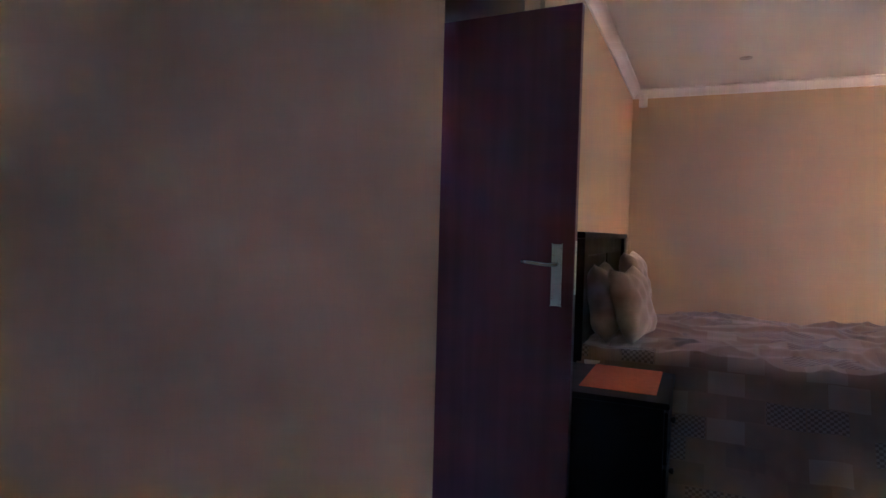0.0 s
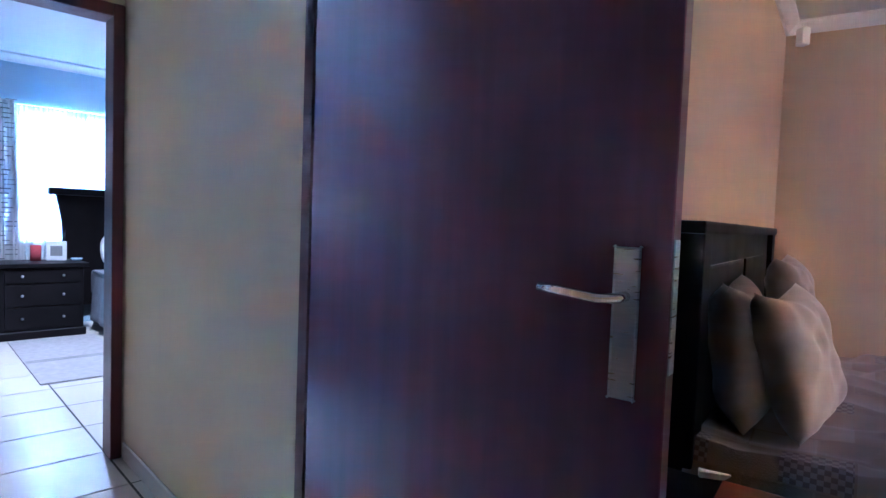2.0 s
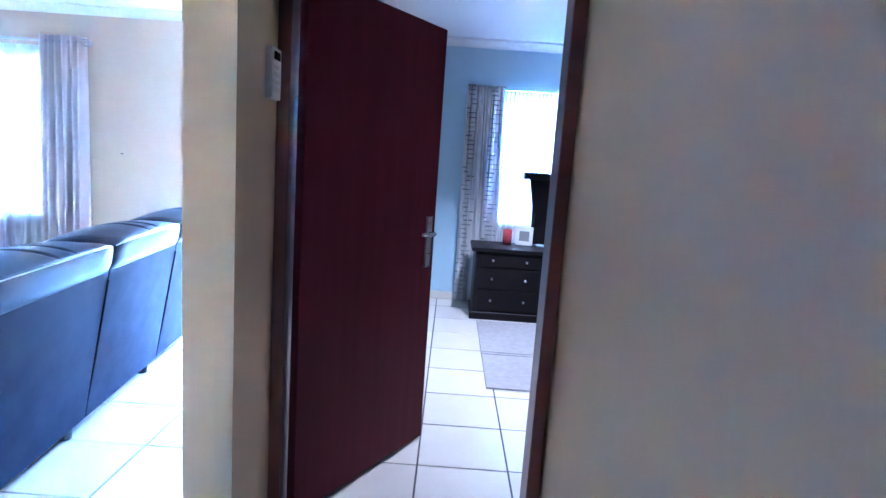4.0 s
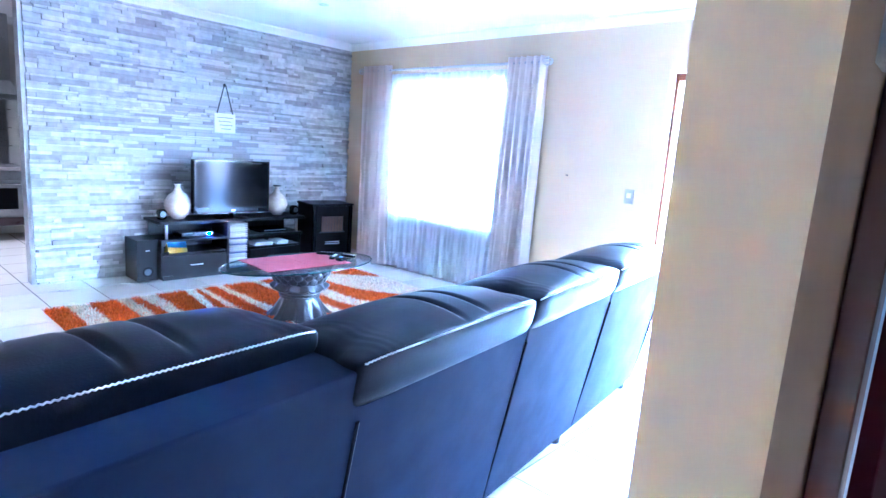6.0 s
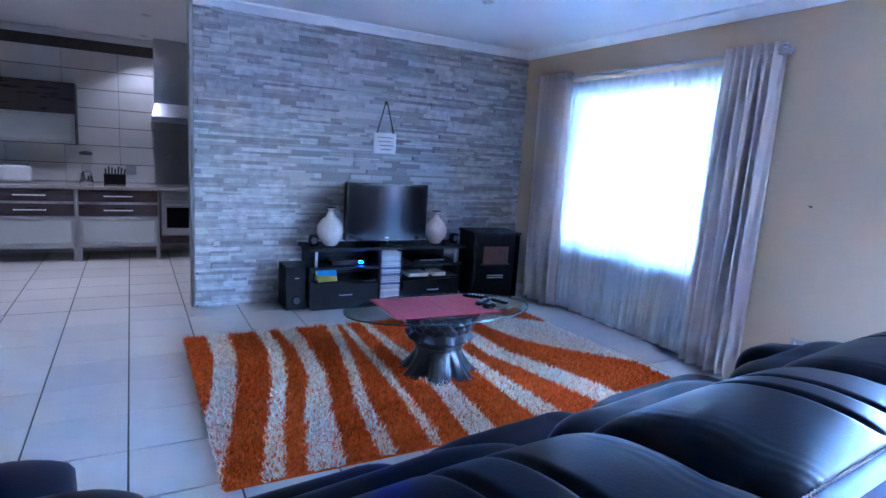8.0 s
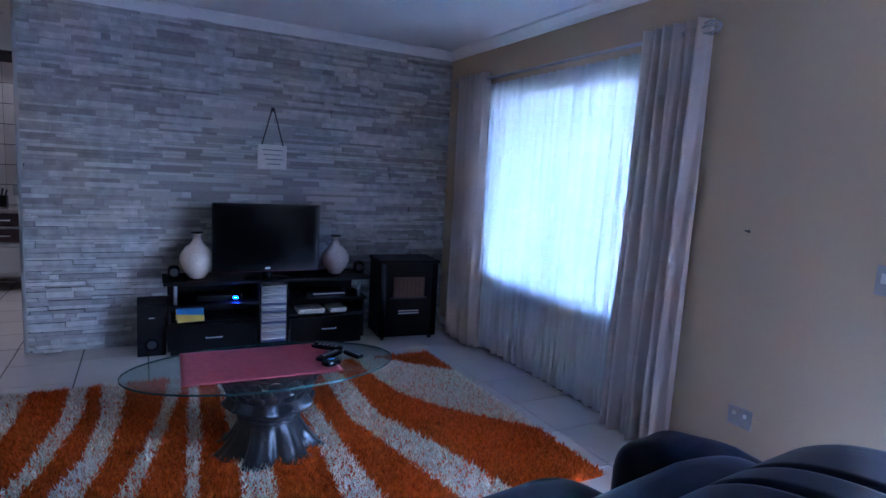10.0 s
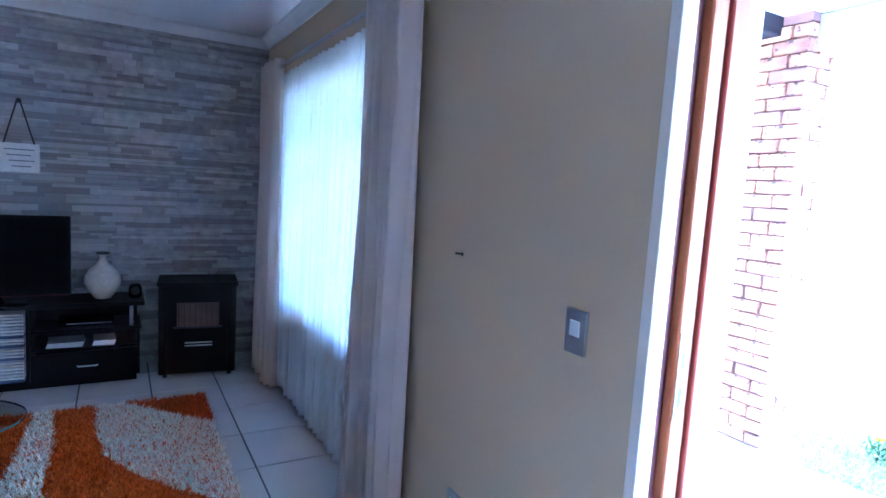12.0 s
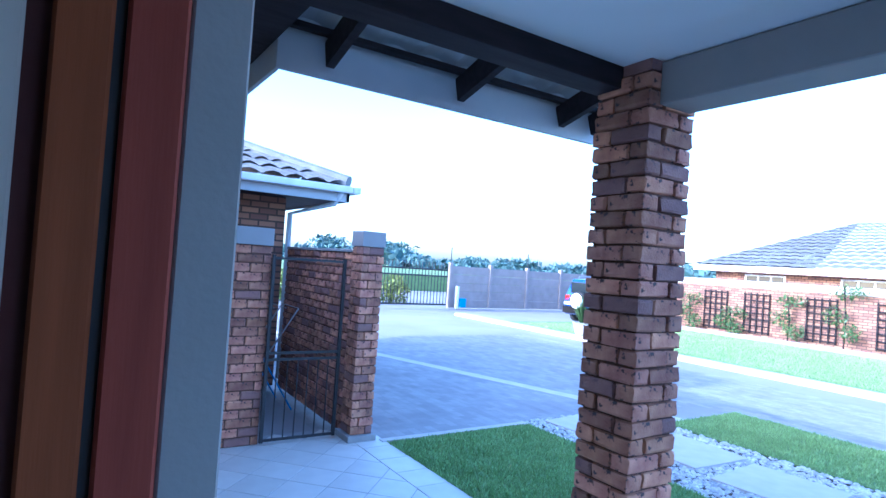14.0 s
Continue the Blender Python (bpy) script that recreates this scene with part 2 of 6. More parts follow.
def cloth(name, colour, through=0.5, clear=0.0, stripe=0.0):
    """A thin fabric that lets light through."""
    m = bpy.data.materials.new(name)
    m.use_nodes = True
    nt = m.node_tree
    nt.nodes.remove(nt.nodes["Principled BSDF"])
    out = nt.nodes["Material Output"]
    df, tl, tr, m1, m2 = (nt.nodes.new(k) for k in ("ShaderNodeBsdfDiffuse", "ShaderNodeBsdfTranslucent", "ShaderNodeBsdfTransparent", "ShaderNodeMixShader", "ShaderNodeMixShader"))
    nz = nt.nodes.new("ShaderNodeTexNoise")
    nz.inputs["Scale"].default_value = 900
    mx = nt.nodes.new("ShaderNodeMix")
    mx.data_type = "RGBA"
    mx.inputs["A"].default_value, mx.inputs["B"].default_value = (*colour, 1), (*[c * 0.8 for c in colour], 1)
    nt.links.new(nz.outputs[0], mx.inputs["Factor"])
    for s in (df, tl):
        nt.links.new(mx.outputs["Result"], s.inputs[0])
    m1.inputs[0].default_value, m2.inputs[0].default_value = through, clear
    nt.links.new(df.outputs[0], m1.inputs[1])
    nt.links.new(tl.outputs[0], m1.inputs[2])
    nt.links.new(m1.outputs[0], m2.inputs[1])
    nt.links.new(tr.outputs[0], m2.inputs[2])
    nt.links.new(m2.outputs[0], out.inputs["Surface"])
    return m


M_wall = mat("cream_wall_paint", (0.52, 0.39, 0.245), (0.495, 0.37, 0.23), 1.2, rough=0.65, bump=0.12, bump_scale=120)
M_blue = mat("pale_blue_wall_paint", (0.42, 0.55, 0.66), (0.39, 0.52, 0.63), 1.2, rough=0.65, bump=0.12, bump_scale=120)
M_ceil = mat("white_ceiling_paint", (0.78, 0.78, 0.78), (0.75, 0.75, 0.75), 1.0, rough=0.7, bump=0.08, bump_scale=90)
M_trim = mat("white_trim_paint", (0.76, 0.76, 0.75), (0.7, 0.7, 0.7), 5, rough=0.45, bump=0.08)
M_tile = mat("cream_ceramic_tile", (0.60, 0.55, 0.49), (0.56, 0.52, 0.47), 5, rough=0.22, rough_var=0.08, bump=0.05, bump_scale=30, random_mix=0.05)
M_tilei = mat("cream_ceramic_tile_far", (0.60, 0.55, 0.49), (0.56, 0.52, 0.47), 5, rough=0.22, rough_var=0.08, bump=0.05, bump_scale=30, random_mix=0.05, island=True)
M_grout = mat("dark_grout", (0.075, 0.066, 0.058), (0.05, 0.045, 0.04), 20, rough=0.9)
M_stone = mat("split_stone", (0.42, 0.41, 0.40), (0.28, 0.27, 0.265), 14, 8, rough=0.75, bump=0.6, bump_scale=70, bump_dist=0.006, hue=0.015, random_mix=0.38)
M_stonei = mat("split_stone_rest", (0.42, 0.41, 0.40), (0.28, 0.27, 0.265), 14, 8, rough=0.75, bump=0.6, bump_scale=70, bump_dist=0.006, hue=0.015, random_mix=0.38, island=True)
M_stoneback = mat("stone_backing", (0.1, 0.1, 0.1), None, 20, rough=0.9)
# The violet in this base stands in for bluish reflections on the door.
M_maho = mat("mahogany_veneer", (0.15, 0.028, 0.058), (0.115, 0.021, 0.044), 3.0, 8, rough=0.34, rough_var=0.06, bump=0.16, bump_scale=5, bump_dist=0.004, stretch=(8, 8, 0.35), coat=1.0)
# The same veneer, darkened against the strong bedroom light on its door.
M_maho_dull_dark = mat("dull_darkened_mahogany_veneer", (0.095, 0.013, 0.027), (0.075, 0.010, 0.021), 3.0, 8, rough=0.5, rough_var=0.05, bump=0.05, bump_scale=10, bump_dist=0.001, stretch=(8, 8, 0.5), spec=0.06)
M_mahof = mat("mahogany_frame", (0.10, 0.018, 0.018), (0.065, 0.012, 0.012), 3.0, 8, rough=0.45, bump=0.1, bump_scale=30, stretch=(8, 8, 0.5), coat=0.2)
M_meranti = mat("red_brown_door_frame_wood", (0.29, 0.083, 0.028), (0.18, 0.05, 0.017), 3.0, 8, rough=0.6, bump=0.15, bump_scale=40, stretch=(8, 8, 0.5), spec=0.2)
M_meranti_out = mat("weathered_door_frame_wood", (0.27, 0.058, 0.036), (0.20, 0.042, 0.027), 3.0, 8, rough=0.65, bump=0.15, bump_scale=40, stretch=(8, 8, 0.5), spec=0.2)
M_leather = mat("black_leather", (0.006, 0.0064, 0.011), (0.004, 0.0043, 0.007), 9, rough=0.36, rough_var=0.06, bump=0.3, bump_scale=170, bump_dist=0.0015, spec=0.055)
# Matte copy of the leather for the back, bluish light put into it.
M_leather_back = mat("blued_sofa_back_leather", (0.013, 0.017, 0.036), (0.010, 0.013, 0.028), 7, rough=0.6, rough_var=0.08, bump=0.2, bump_scale=170, bump_dist=0.001, spec=0.03)
M_stitch = mat("pale_stitching", (0.6, 0.6, 0.6), None, 80, rough=0.8)
M_black = mat("black_wood", (0.006, 0.0055, 0.006), (0.010, 0.008, 0.009), 6, rough=0.42, bump=0.06, spec=0.12)
M_gloss = mat("glossy_black_plastic", (0.006, 0.006, 0.007), None, 6, rough=0.2, rough_var=0.05, bump=0, spec=0.2)
M_screen = mat("dark_screen", (0.004, 0.004, 0.005), None, 2, rough=0.12, rough_var=0.03, bump=0, spec=0.08)
M_steel = mat("brushed_steel", (0.55, 0.55, 0.56), (0.48, 0.48, 0.5), 20, rough=0.3, metal=1.0, bump=0.05, stretch=(1, 1, 12))
M_chrome = mat("chrome", (0.7, 0.7, 0.72), None, 6, rough=0.15, rough_var=0.05, metal=1.0, bump=0)
M_alu = mat("grey_aluminium", (0.42, 0.42, 0.43), (0.36, 0.36, 0.37), 15, rough=0.4, metal=0.8, bump=0.04)
M_curtain = cloth("taupe_curtain_fabric", (0.86, 0.77, 0.72), 0.46)
M_sheer = cloth("white_sheer_voile", (0.84, 0.86, 0.86), 0.19, 0.075)
M_sheer_dense = cloth("white_lined_sheer", (0.74, 0.75, 0.77), 0.25, 0.05)
M_patterned = cloth("pale_grey_curtain_fabric", (0.70, 0.69, 0.70), 0.35)
M_vase = mat("crackled_pearl_glaze", (0.62, 0.55, 0.47), (0.5, 0.42, 0.35), 40, 8, rough=0.25, bump=0.3, bump_scale=90, bump_dist=0.001, coat=0.5)
M_glass = glass("clear_glass")
M_tableglass = glass("greenish_table_glass", (0.86, 0.93, 0.91))
M_glassedge = mat("table_glass_edge", (0.02, 0.07, 0.07), None, 10, rough=0.1, bump=0)
M_frost = mat("frosted_glass", (0.45, 0.46, 0.45), (0.38, 0.39, 0.38), 2, rough=0.5, bump=0.02)
M_redmat = mat("red_woven_cloth", (0.36, 0.05, 0.06), (0.29, 0.04, 0.05), 30, rough=0.85, bump=0.6, bump_scale=300)
M_orange = mat("orange_cloth", (0.55, 0.13, 0.04), (0.48, 0.11, 0.035), 30, rough=0.85, bump=0.5, bump_scale=300)
M_carved = mat("dark_carved_resin", (0.012, 0.011, 0.012), (0.022, 0.02, 0.021), 25, 8, rough=0.33, bump=0.7, bump_scale=45, bump_dist=0.006)
M_reveal = mat("grey_beige_reveal_paint", (0.66, 0.60, 0.53), (0.61, 0.55, 0.49), 4, rough=0.6, bump=0.1)
M_white = mat("white_plastic", (0.72, 0.72, 0.71), None, 10, rough=0.4, bump=0.03)
M_paper = mat("paper", (0.7, 0.68, 0.64), None, 30, rough=0.8, bump=0.05)
M_ink = mat("grey_ink", (0.2, 0.2, 0.2), None, 30, rough=0.8, bump=0)
M_bluepaper = mat("blue_paper", (0.05, 0.25, 0.6), None, 20, rough=0.5, bump=0)
M_yellow = mat("yellow_paper", (0.75, 0.55, 0.05), None, 20, rough=0.5, bump=0)
M_brownpanel = mat("brown_ceramic_panel", (0.13, 0.065, 0.04), (0.09, 0.045, 0.03), 12, rough=0.6)
M_brick = mat("face_brick", (0.56, 0.28, 0.16), (0.33, 0.13, 0.085), 9, 8, rough=0.85, bump=0.8, bump_scale=80, bump_dist=0.006, random_mix=0.42, spots=(26, 0.60, (0.07, 0.05, 0.05)), hue=0.008)


def odd_bricks(m, colour, share):
    """Burns some of the pieces to another colour, each one as a whole."""
    nt = m.node_tree
    b = nt.nodes["Principled BSDF"]
    old = b.inputs["Base Color"].links[0].from_socket
    oi, wh, mr, mx = (nt.nodes.new(k) for k in ("ShaderNodeObjectInfo", "ShaderNodeTexWhiteNoise", "ShaderNodeMapRange", "ShaderNodeMix"))
    wh.noise_dimensions = "1D"
    nt.links.new(oi.outputs["Random"], wh.inputs["W"])
    mr.inputs["From Min"].default_value, mr.inputs["From Max"].default_value, mr.inputs["To Max"].default_value = 1 - share, 1 - 0.6 * share, 0.85
    nt.links.new(wh.outputs["Value"], mr.inputs["Value"])
    mx.data_type = "RGBA"
    mx.inputs["B"].default_value = (*colour, 1)
    nt.links.new(mr.outputs[0], mx.inputs["Factor"])
    nt.links.new(old, mx.inputs["A"])
    nt.links.new(mx.outputs["Result"], b.inputs["Base Color"])


odd_bricks(M_brick, (0.21, 0.115, 0.11), 0.27)
M_mortar = mat("red_brown_mortar", (0.12, 0.058, 0.042), (0.085, 0.045, 0.034), 25, rough=0.95, bump=0.5)
M_concrete = mat("grey_concrete", (0.34, 0.33, 0.32), (0.26, 0.25, 0.245), 6, 8, rough=0.85, bump=0.4, bump_scale=60)
M_render = mat("grey_painted_plaster", (0.30, 0.29, 0.29), (0.27, 0.26, 0.26), 4, rough=0.7, bump=0.3, bump_scale=90)
M_patio = mat("pale_patio_tile", (0.60, 0.56, 0.50), (0.54, 0.50, 0.45), 5, rough=0.5, bump=0.15, bump_scale=40, random_mix=0.06)
M_paver = mat("grey_paving_brick", (0.33, 0.31, 0.30), (0.25, 0.235, 0.23), 3, 8, rough=0.85, bump=0.5, bump_scale=30, random_mix=0.11, island=True)
M_road = mat("worn_paving", (0.29, 0.27, 0.265), (0.22, 0.205, 0.2), 0.5, 10, rough=0.85, bump=0.6, bump_scale=14, bump_dist=0.01)
M_soil = mat("dark_soil", (0.09, 0.07, 0.05), (0.05, 0.04, 0.03), 20, rough=0.95, bump=0.8)
M_lawn = mat("lawn_turf", (0.17, 0.25, 0.085), (0.13, 0.195, 0.065), 5, 8, rough=0.9, bump=0.8, bump_scale=120, bump_dist=0.01)
M_blade = mat("grass_blade", (0.33, 0.47, 0.165), (0.24, 0.36, 0.115), 3, rough=0.6, bump=0, random_mix=0.3, island=True)
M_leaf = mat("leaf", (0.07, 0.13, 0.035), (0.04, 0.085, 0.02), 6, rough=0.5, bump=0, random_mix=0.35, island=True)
# Blue-grey for the haze of distance, put into the leaf colour.
M_farleaf = mat("hazed_far_foliage", (0.08, 0.14, 0.14), (0.05, 0.10, 0.11), 0.6, rough=0.8, bump=0, random_mix=0.3, island=True)
M_yleaf = mat("yellow_green_leaf", (0.24, 0.26, 0.05), (0.14, 0.18, 0.03), 4, rough=0.6, bump=0, random_mix=0.35, island=True)
M_petal = mat("marigold_petal", (0.85, 0.46, 0.002), (0.8, 0.34, 0.002), 30, rough=0.7, bump=0.2, bump_scale=300)
M_pebble = mat("pale_pebble", (0.55, 0.54, 0.52), (0.38, 0.37, 0.36), 8, rough=0.7, bump=0.1, random_mix=0.3, island=True)
M_slab = mat("pale_concrete_slab", (0.52, 0.47, 0.42), (0.45, 0.41, 0.37), 5, 8, rough=0.85, bump=0.3, bump_scale=50)
M_darkwood = mat("dark_stained_timber", (0.022, 0.016, 0.019), (0.012, 0.009, 0.012), 4, 8, rough=0.7, bump=0.3, stretch=(1, 6, 6), spec=0.2)
M_fascia = mat("grey_fascia_board", (0.42, 0.43, 0.45), (0.38, 0.39, 0.41), 4, rough=0.5, bump=0.05)
M_roof = mat("grey_roof_tile", (0.17, 0.17, 0.175), (0.11, 0.11, 0.115), 4, 8, rough=0.75, bump=0.3, random_mix=0.15, island=True)
M_gutter = mat("white_gutter", (0.66, 0.68, 0.7), None, 5, rough=0.4, bump=0.03)
M_iron = mat("black_painted_iron", (0.02, 0.02, 0.025), None, 20, rough=0.45, bump=0.05)
M_precast = mat("precast_concrete_panel", (0.30, 0.26, 0.25), (0.24, 0.21, 0.20), 3, 8, rough=0.9, bump=0.4, bump_scale=30)
M_carpaint = mat("blue_car_paint", (0.012, 0.06, 0.30), (0.010, 0.05, 0.26), 2, rough=0.25, rough_var=0.05, bump=0, coat=1.0)
M_carglass = mat("dark_car_glass", (0.02, 0.025, 0.03), None, 2, rough=0.08, rough_var=0.03, bump=0)
M_rubber = mat("tyre_rubber", (0.02, 0.02, 0.02), None, 20, rough=0.8)
M_redlamp = mat("red_tail_lamp", (0.4, 0.01, 0.01), None, 5, rough=0.2, bump=0)
M_bedcover = mat("tan_patchwork_cover", (0.30, 0.215, 0.155), (0.19, 0.125, 0.09), 4.5, 8, rough=0.85, bump=0.4, bump_scale=220, spots=(3.2, 0.63, (0.09, 0.065, 0.06)), sheen=0.2)
M_bedbase = mat("brown_valance_fabric", (0.14, 0.10, 0.085), (0.10, 0.075, 0.065), 5, rough=0.9, bump=0.3, bump_scale=200)
M_pillow = mat("taupe_satin_pillow", (0.36, 0.29, 0.25), (0.27, 0.21, 0.18), 14, 8, rough=0.55, bump=0.3, bump_scale=160, sheen=0.3)
M_grey = mat("grey_bed_cover", (0.22, 0.23, 0.27), (0.16, 0.17, 0.2), 8, rough=0.85, bump=0.4, bump_scale=200)
M_greyrug = mat("grey_rug", (0.32, 0.30, 0.30), (0.26, 0.24, 0.245), 20, rough=0.95, bump=0.8, bump_scale=200)
M_lamp = glow("lit_downlight", (1.0, 0.9, 0.75), 30)
M_blueled = glow("blue_indicator", (0.05, 0.1, 1.0), 4)
M_kdark = mat("dark_wenge_drawer", (0.025, 0.014, 0.016), (0.035, 0.02, 0.022), 4, rough=0.3, bump=0.05, stretch=(1, 1, 8))
M_counter = mat("granite_worktop", (0.30, 0.27, 0.25), (0.2, 0.18, 0.17), 60, rough=0.15, bump=0)
M_ktile = mat("white_kitchen_tile", (0.66, 0.63, 0.6), (0.62, 0.6, 0.57), 3, rough=0.2, bump=0.02, random_mix=0.03)


def patchwork(m, size):
    """Sews square patches into a fabric: most plain, some dark and finely checked, some pale."""
    nt = m.node_tree
    b = nt.nodes["Principled BSDF"]
    col = b.inputs["Base Color"].links[0].from_socket
    co, sp, cb, ad = (nt.nodes.new(k) for k in ("ShaderNodeTexCoord", "ShaderNodeSeparateXYZ", "ShaderNodeCombineXYZ", "ShaderNodeMath"))
    nt.links.new(co.outputs["Object"], sp.inputs[0])
    nt.links.new(sp.outputs["Y"], ad.inputs[0])
    nt.links.new(sp.outputs["Z"], ad.inputs[1])
    nt.links.new(sp.outputs["X"], cb.inputs[0])
    nt.links.new(ad.outputs[0], cb.inputs[1])
    bt = nt.nodes.new("ShaderNodeTexBrick")
    bt.inputs["Color1"].default_value, bt.inputs["Color2"].default_value, bt.inputs["Mortar"].default_value = (0, 0, 0, 1), (1, 1, 1, 1), (0.5, 0.5, 0.5, 1)
    bt.inputs["Scale"].default_value, bt.inputs["Mortar Size"].default_value, bt.inputs["Brick Width"].default_value, bt.inputs["Row Height"].default_value = 1.0, 0.003, size * 1.25, size
    nt.links.new(cb.outputs[0], bt.inputs["Vector"])
    ck = nt.nodes.new("ShaderNodeTexChecker")
    ck.inputs["Color1"].default_value, ck.inputs["Color2"].default_value, ck.inputs["Scale"].default_value = (0.06, 0.045, 0.05, 1), (0.30, 0.26, 0.25, 1), 70
    nt.links.new(cb.outputs[0], ck.inputs["Vector"])
    for lo, hi, tone in ((0.2, 0.18, (0.37, 0.30, 0.25, 1)), (0.64, 0.66, (0.17, 0.115, 0.09, 1)), (0.78, 0.80, ck.outputs["Color"])):
        mr, mx = nt.nodes.new("ShaderNodeMapRange"), nt.nodes.new("ShaderNodeMix")
        mr.inputs["From Min"].default_value, mr.inputs["From Max"].default_value, mr.inputs["To Max"].default_value = lo, hi, 0.5
        nt.links.new(bt.outputs["Color"], mr.inputs["Value"])
        mx.data_type = "RGBA"
        nt.links.new(mr.outputs[0], mx.inputs["Factor"])
        nt.links.new(col, mx.inputs["A"])
        if isinstance(tone, tuple):
            mx.inputs["B"].default_value = tone
        else:
            nt.links.new(tone, mx.inputs["B"])
        col = mx.outputs["Result"]
    nt.links.new(col, b.inputs["Base Color"])


patchwork(M_bedcover, 0.13)
# The wide tone spread per tuft also stands in for shade between tufts.
M_shag = mat("orange_shag", (0.62, 0.105, 0.006), (0.44, 0.06, 0.003), 30, rough=0.95, bump=0.6, bump_scale=160, bump_dist=0.01, random_mix=0.45, island=True, spec=0.1)
M_shagpale = mat("beige_shag", (0.80, 0.72, 0.55), (0.64, 0.57, 0.43), 30, rough=0.95, bump=0.6, bump_scale=160, bump_dist=0.01, random_mix=0.2, island=True, spec=0.1)

# ---- the house ----
CEIL = 2.73


def wall(name, x0, y0, x1, y1, z0=0.0, z1=CEIL, m=None, label="cream painted plaster wall"):
    return setting(name, box(x0, y0, z0, x1, y1, z1), m or M_wall, label, "wall")


floor = setting("floor", box(-0.62, -3.3, -0.2, 9.6, 12.1, -0.008), M_grout, "cream ceramic tiled floor with dark grout lines", "floor")
ceiling = setting("ceiling", box(-0.62, -3.3, CEIL, 9.6, 12.1, CEIL + 0.12), M_ceil, "plain white painted ceiling", "ceiling")

# front wall: living-room window, front door, main-bedroom window
OUT = -0.30
W0, W1, WB, WT = 0.86, 2.58, 0.70, 2.27
wall("wall_front_1", OUT, -3.2, 0, W0)
wall("wall_front_2", OUT, W0, 0, W1, 0, WB)
wall("wall_front_3", OUT, W0, 0, W1, WT, CEIL)
wall("wall_front_4", -0.256, W1, 0, 4.2)
wall("wall_front_5", OUT, 4.2, 0, 5.42, 2.275, CEIL)
wall("wall_front_6", OUT, 5.42, 0, 6.0)
wall("wall_bedroom_front_1", OUT - 0.3, 6.0, OUT, 7.16, m=M_blue, label="pale blue painted wall")
wall("wall_bedroom_front_2", OUT - 0.3, 7.16, OUT, 8.4, 0, 0.88, m=M_blue, label="pale blue painted wall below the window")
wall("wall_bedroom_front_3", OUT - 0.3, 7.16, OUT, 8.4, 2.25, CEIL, m=M_blue, label="pale blue painted wall above the window")
wall("wall_bedroom_front_4", OUT - 0.3, 8.4, OUT, 11.2, m=M_blue, label="pale blue painted wall")
wall("wall_living_north", 0, 5.87, 4.09, 6.03)
wall("wall_bedroom_lining_south", OUT, 6.03, 3.6, 6.05, m=M_blue, label="pale blue painted wall")
wall("wall_bedroom_door_2", 3.62, 6.03, 3.7, 7.1, 2.2, CEIL)
wall("wall_passage_north", 3.7, 7.105, 5.53, 7.23)
wall("wall_bedroom_door_3", 3.62, 7.1, 3.7, 11.2)
wall("wall_guest_door_head", 5.4, 6.253, 5.552, 7.104, 2.25, CEIL)
wall("wall_guest_return", 5.42, 7.24, 6.14, 7.39)
# the guest room lies at an angle to the passage
GX, GY, GT = 5.47, 10.94, 11.0


def guest(x, y):
    """A place in the guest room, from its far corner along its own two walls."""
    c, q = math.cos(radians(GT)), math.sin(radians(GT))
    return GX + x * c - y * q, GY + x * q + y * c


wall("wall_guest_west", -0.15, -3.6, 0, 0.15).matrix_basis = pose(GX, GY, 0, 0, 0, GT)
wall("wall_guest_north", 0, 0, 4.2, 0.15).matrix_basis = pose(GX, GY, 0, 0, 0, GT + 3)
wall("wall_bedroom_north", -0.6, 11.05, 5.36, 11.2)
wall("wall_north_corner", 5.36, 11.1, 5.8, 11.4)
wall("wall_alcove_south", 5.4, 6.13, 6.422, 6.252)
wall("wall_guest_block", 6.28, 3.0, 6.422, 6.13)
wall("wall_living_east", 5.9, -3.2, 6.05, 6.15)
wall("wall_guest_south", 6.43, 3.0, 9.5, 3.15)
wall("wall_guest_east_1", 9.35, 3.15, 9.5, 8.5)
wall("wall_guest_east_2", 9.35, 8.5, 9.5, 10.5, 0, 0.8)
wall("wall_guest_east_3", 9.35, 8.5, 9.5, 10.5, 2.3, CEIL)
wall("wall_guest_east_4", 9.35, 10.5, 9.5, 12.0)
wall("wall_kitchen_south", 0, -3.2, 5.9, -3.05, m=M_ktile, label="white tiled kitchen wall")
wall("wall_kitchen_east", 5.9, -3.2, 6.05, 0, m=M_wall)

# split-stone wall
stone_core = wall("wall_stone", 0.0, -0.17, 3.52, -0.022, m=M_stoneback, label="grey split-stone clad wall with ledger strips")
rnd = random.Random(4)
z, near, far_v, far_f = 0.0, [], [], []
while z < CEIL - 0.08:
    h = rnd.choice((0.018, 0.024, 0.03, 0.03, 0.038, 0.046))
    x = rnd.uniform(-0.2, 0)
    while x < 3.52:
        ln = rnd.choice((rnd.uniform(0.06, 0.2), rnd.uniform(0.15, 0.5)))
        a, b = max(x, 0.0), min(x + ln, 3.53)
        if b - a > 0.03:
            near.append((a, b, z, min(z + h, CEIL - 0.06), rnd.uniform(0.008, 0.036)))
        x += ln
    z += h
near.sort(key=lambda r: abs(r[0] - 1.7) + 0.8 * abs(r[2] - 1.3))
unit = mesh_of("stone", box(0, 0, 0, 1, 1, 1), M_stone)
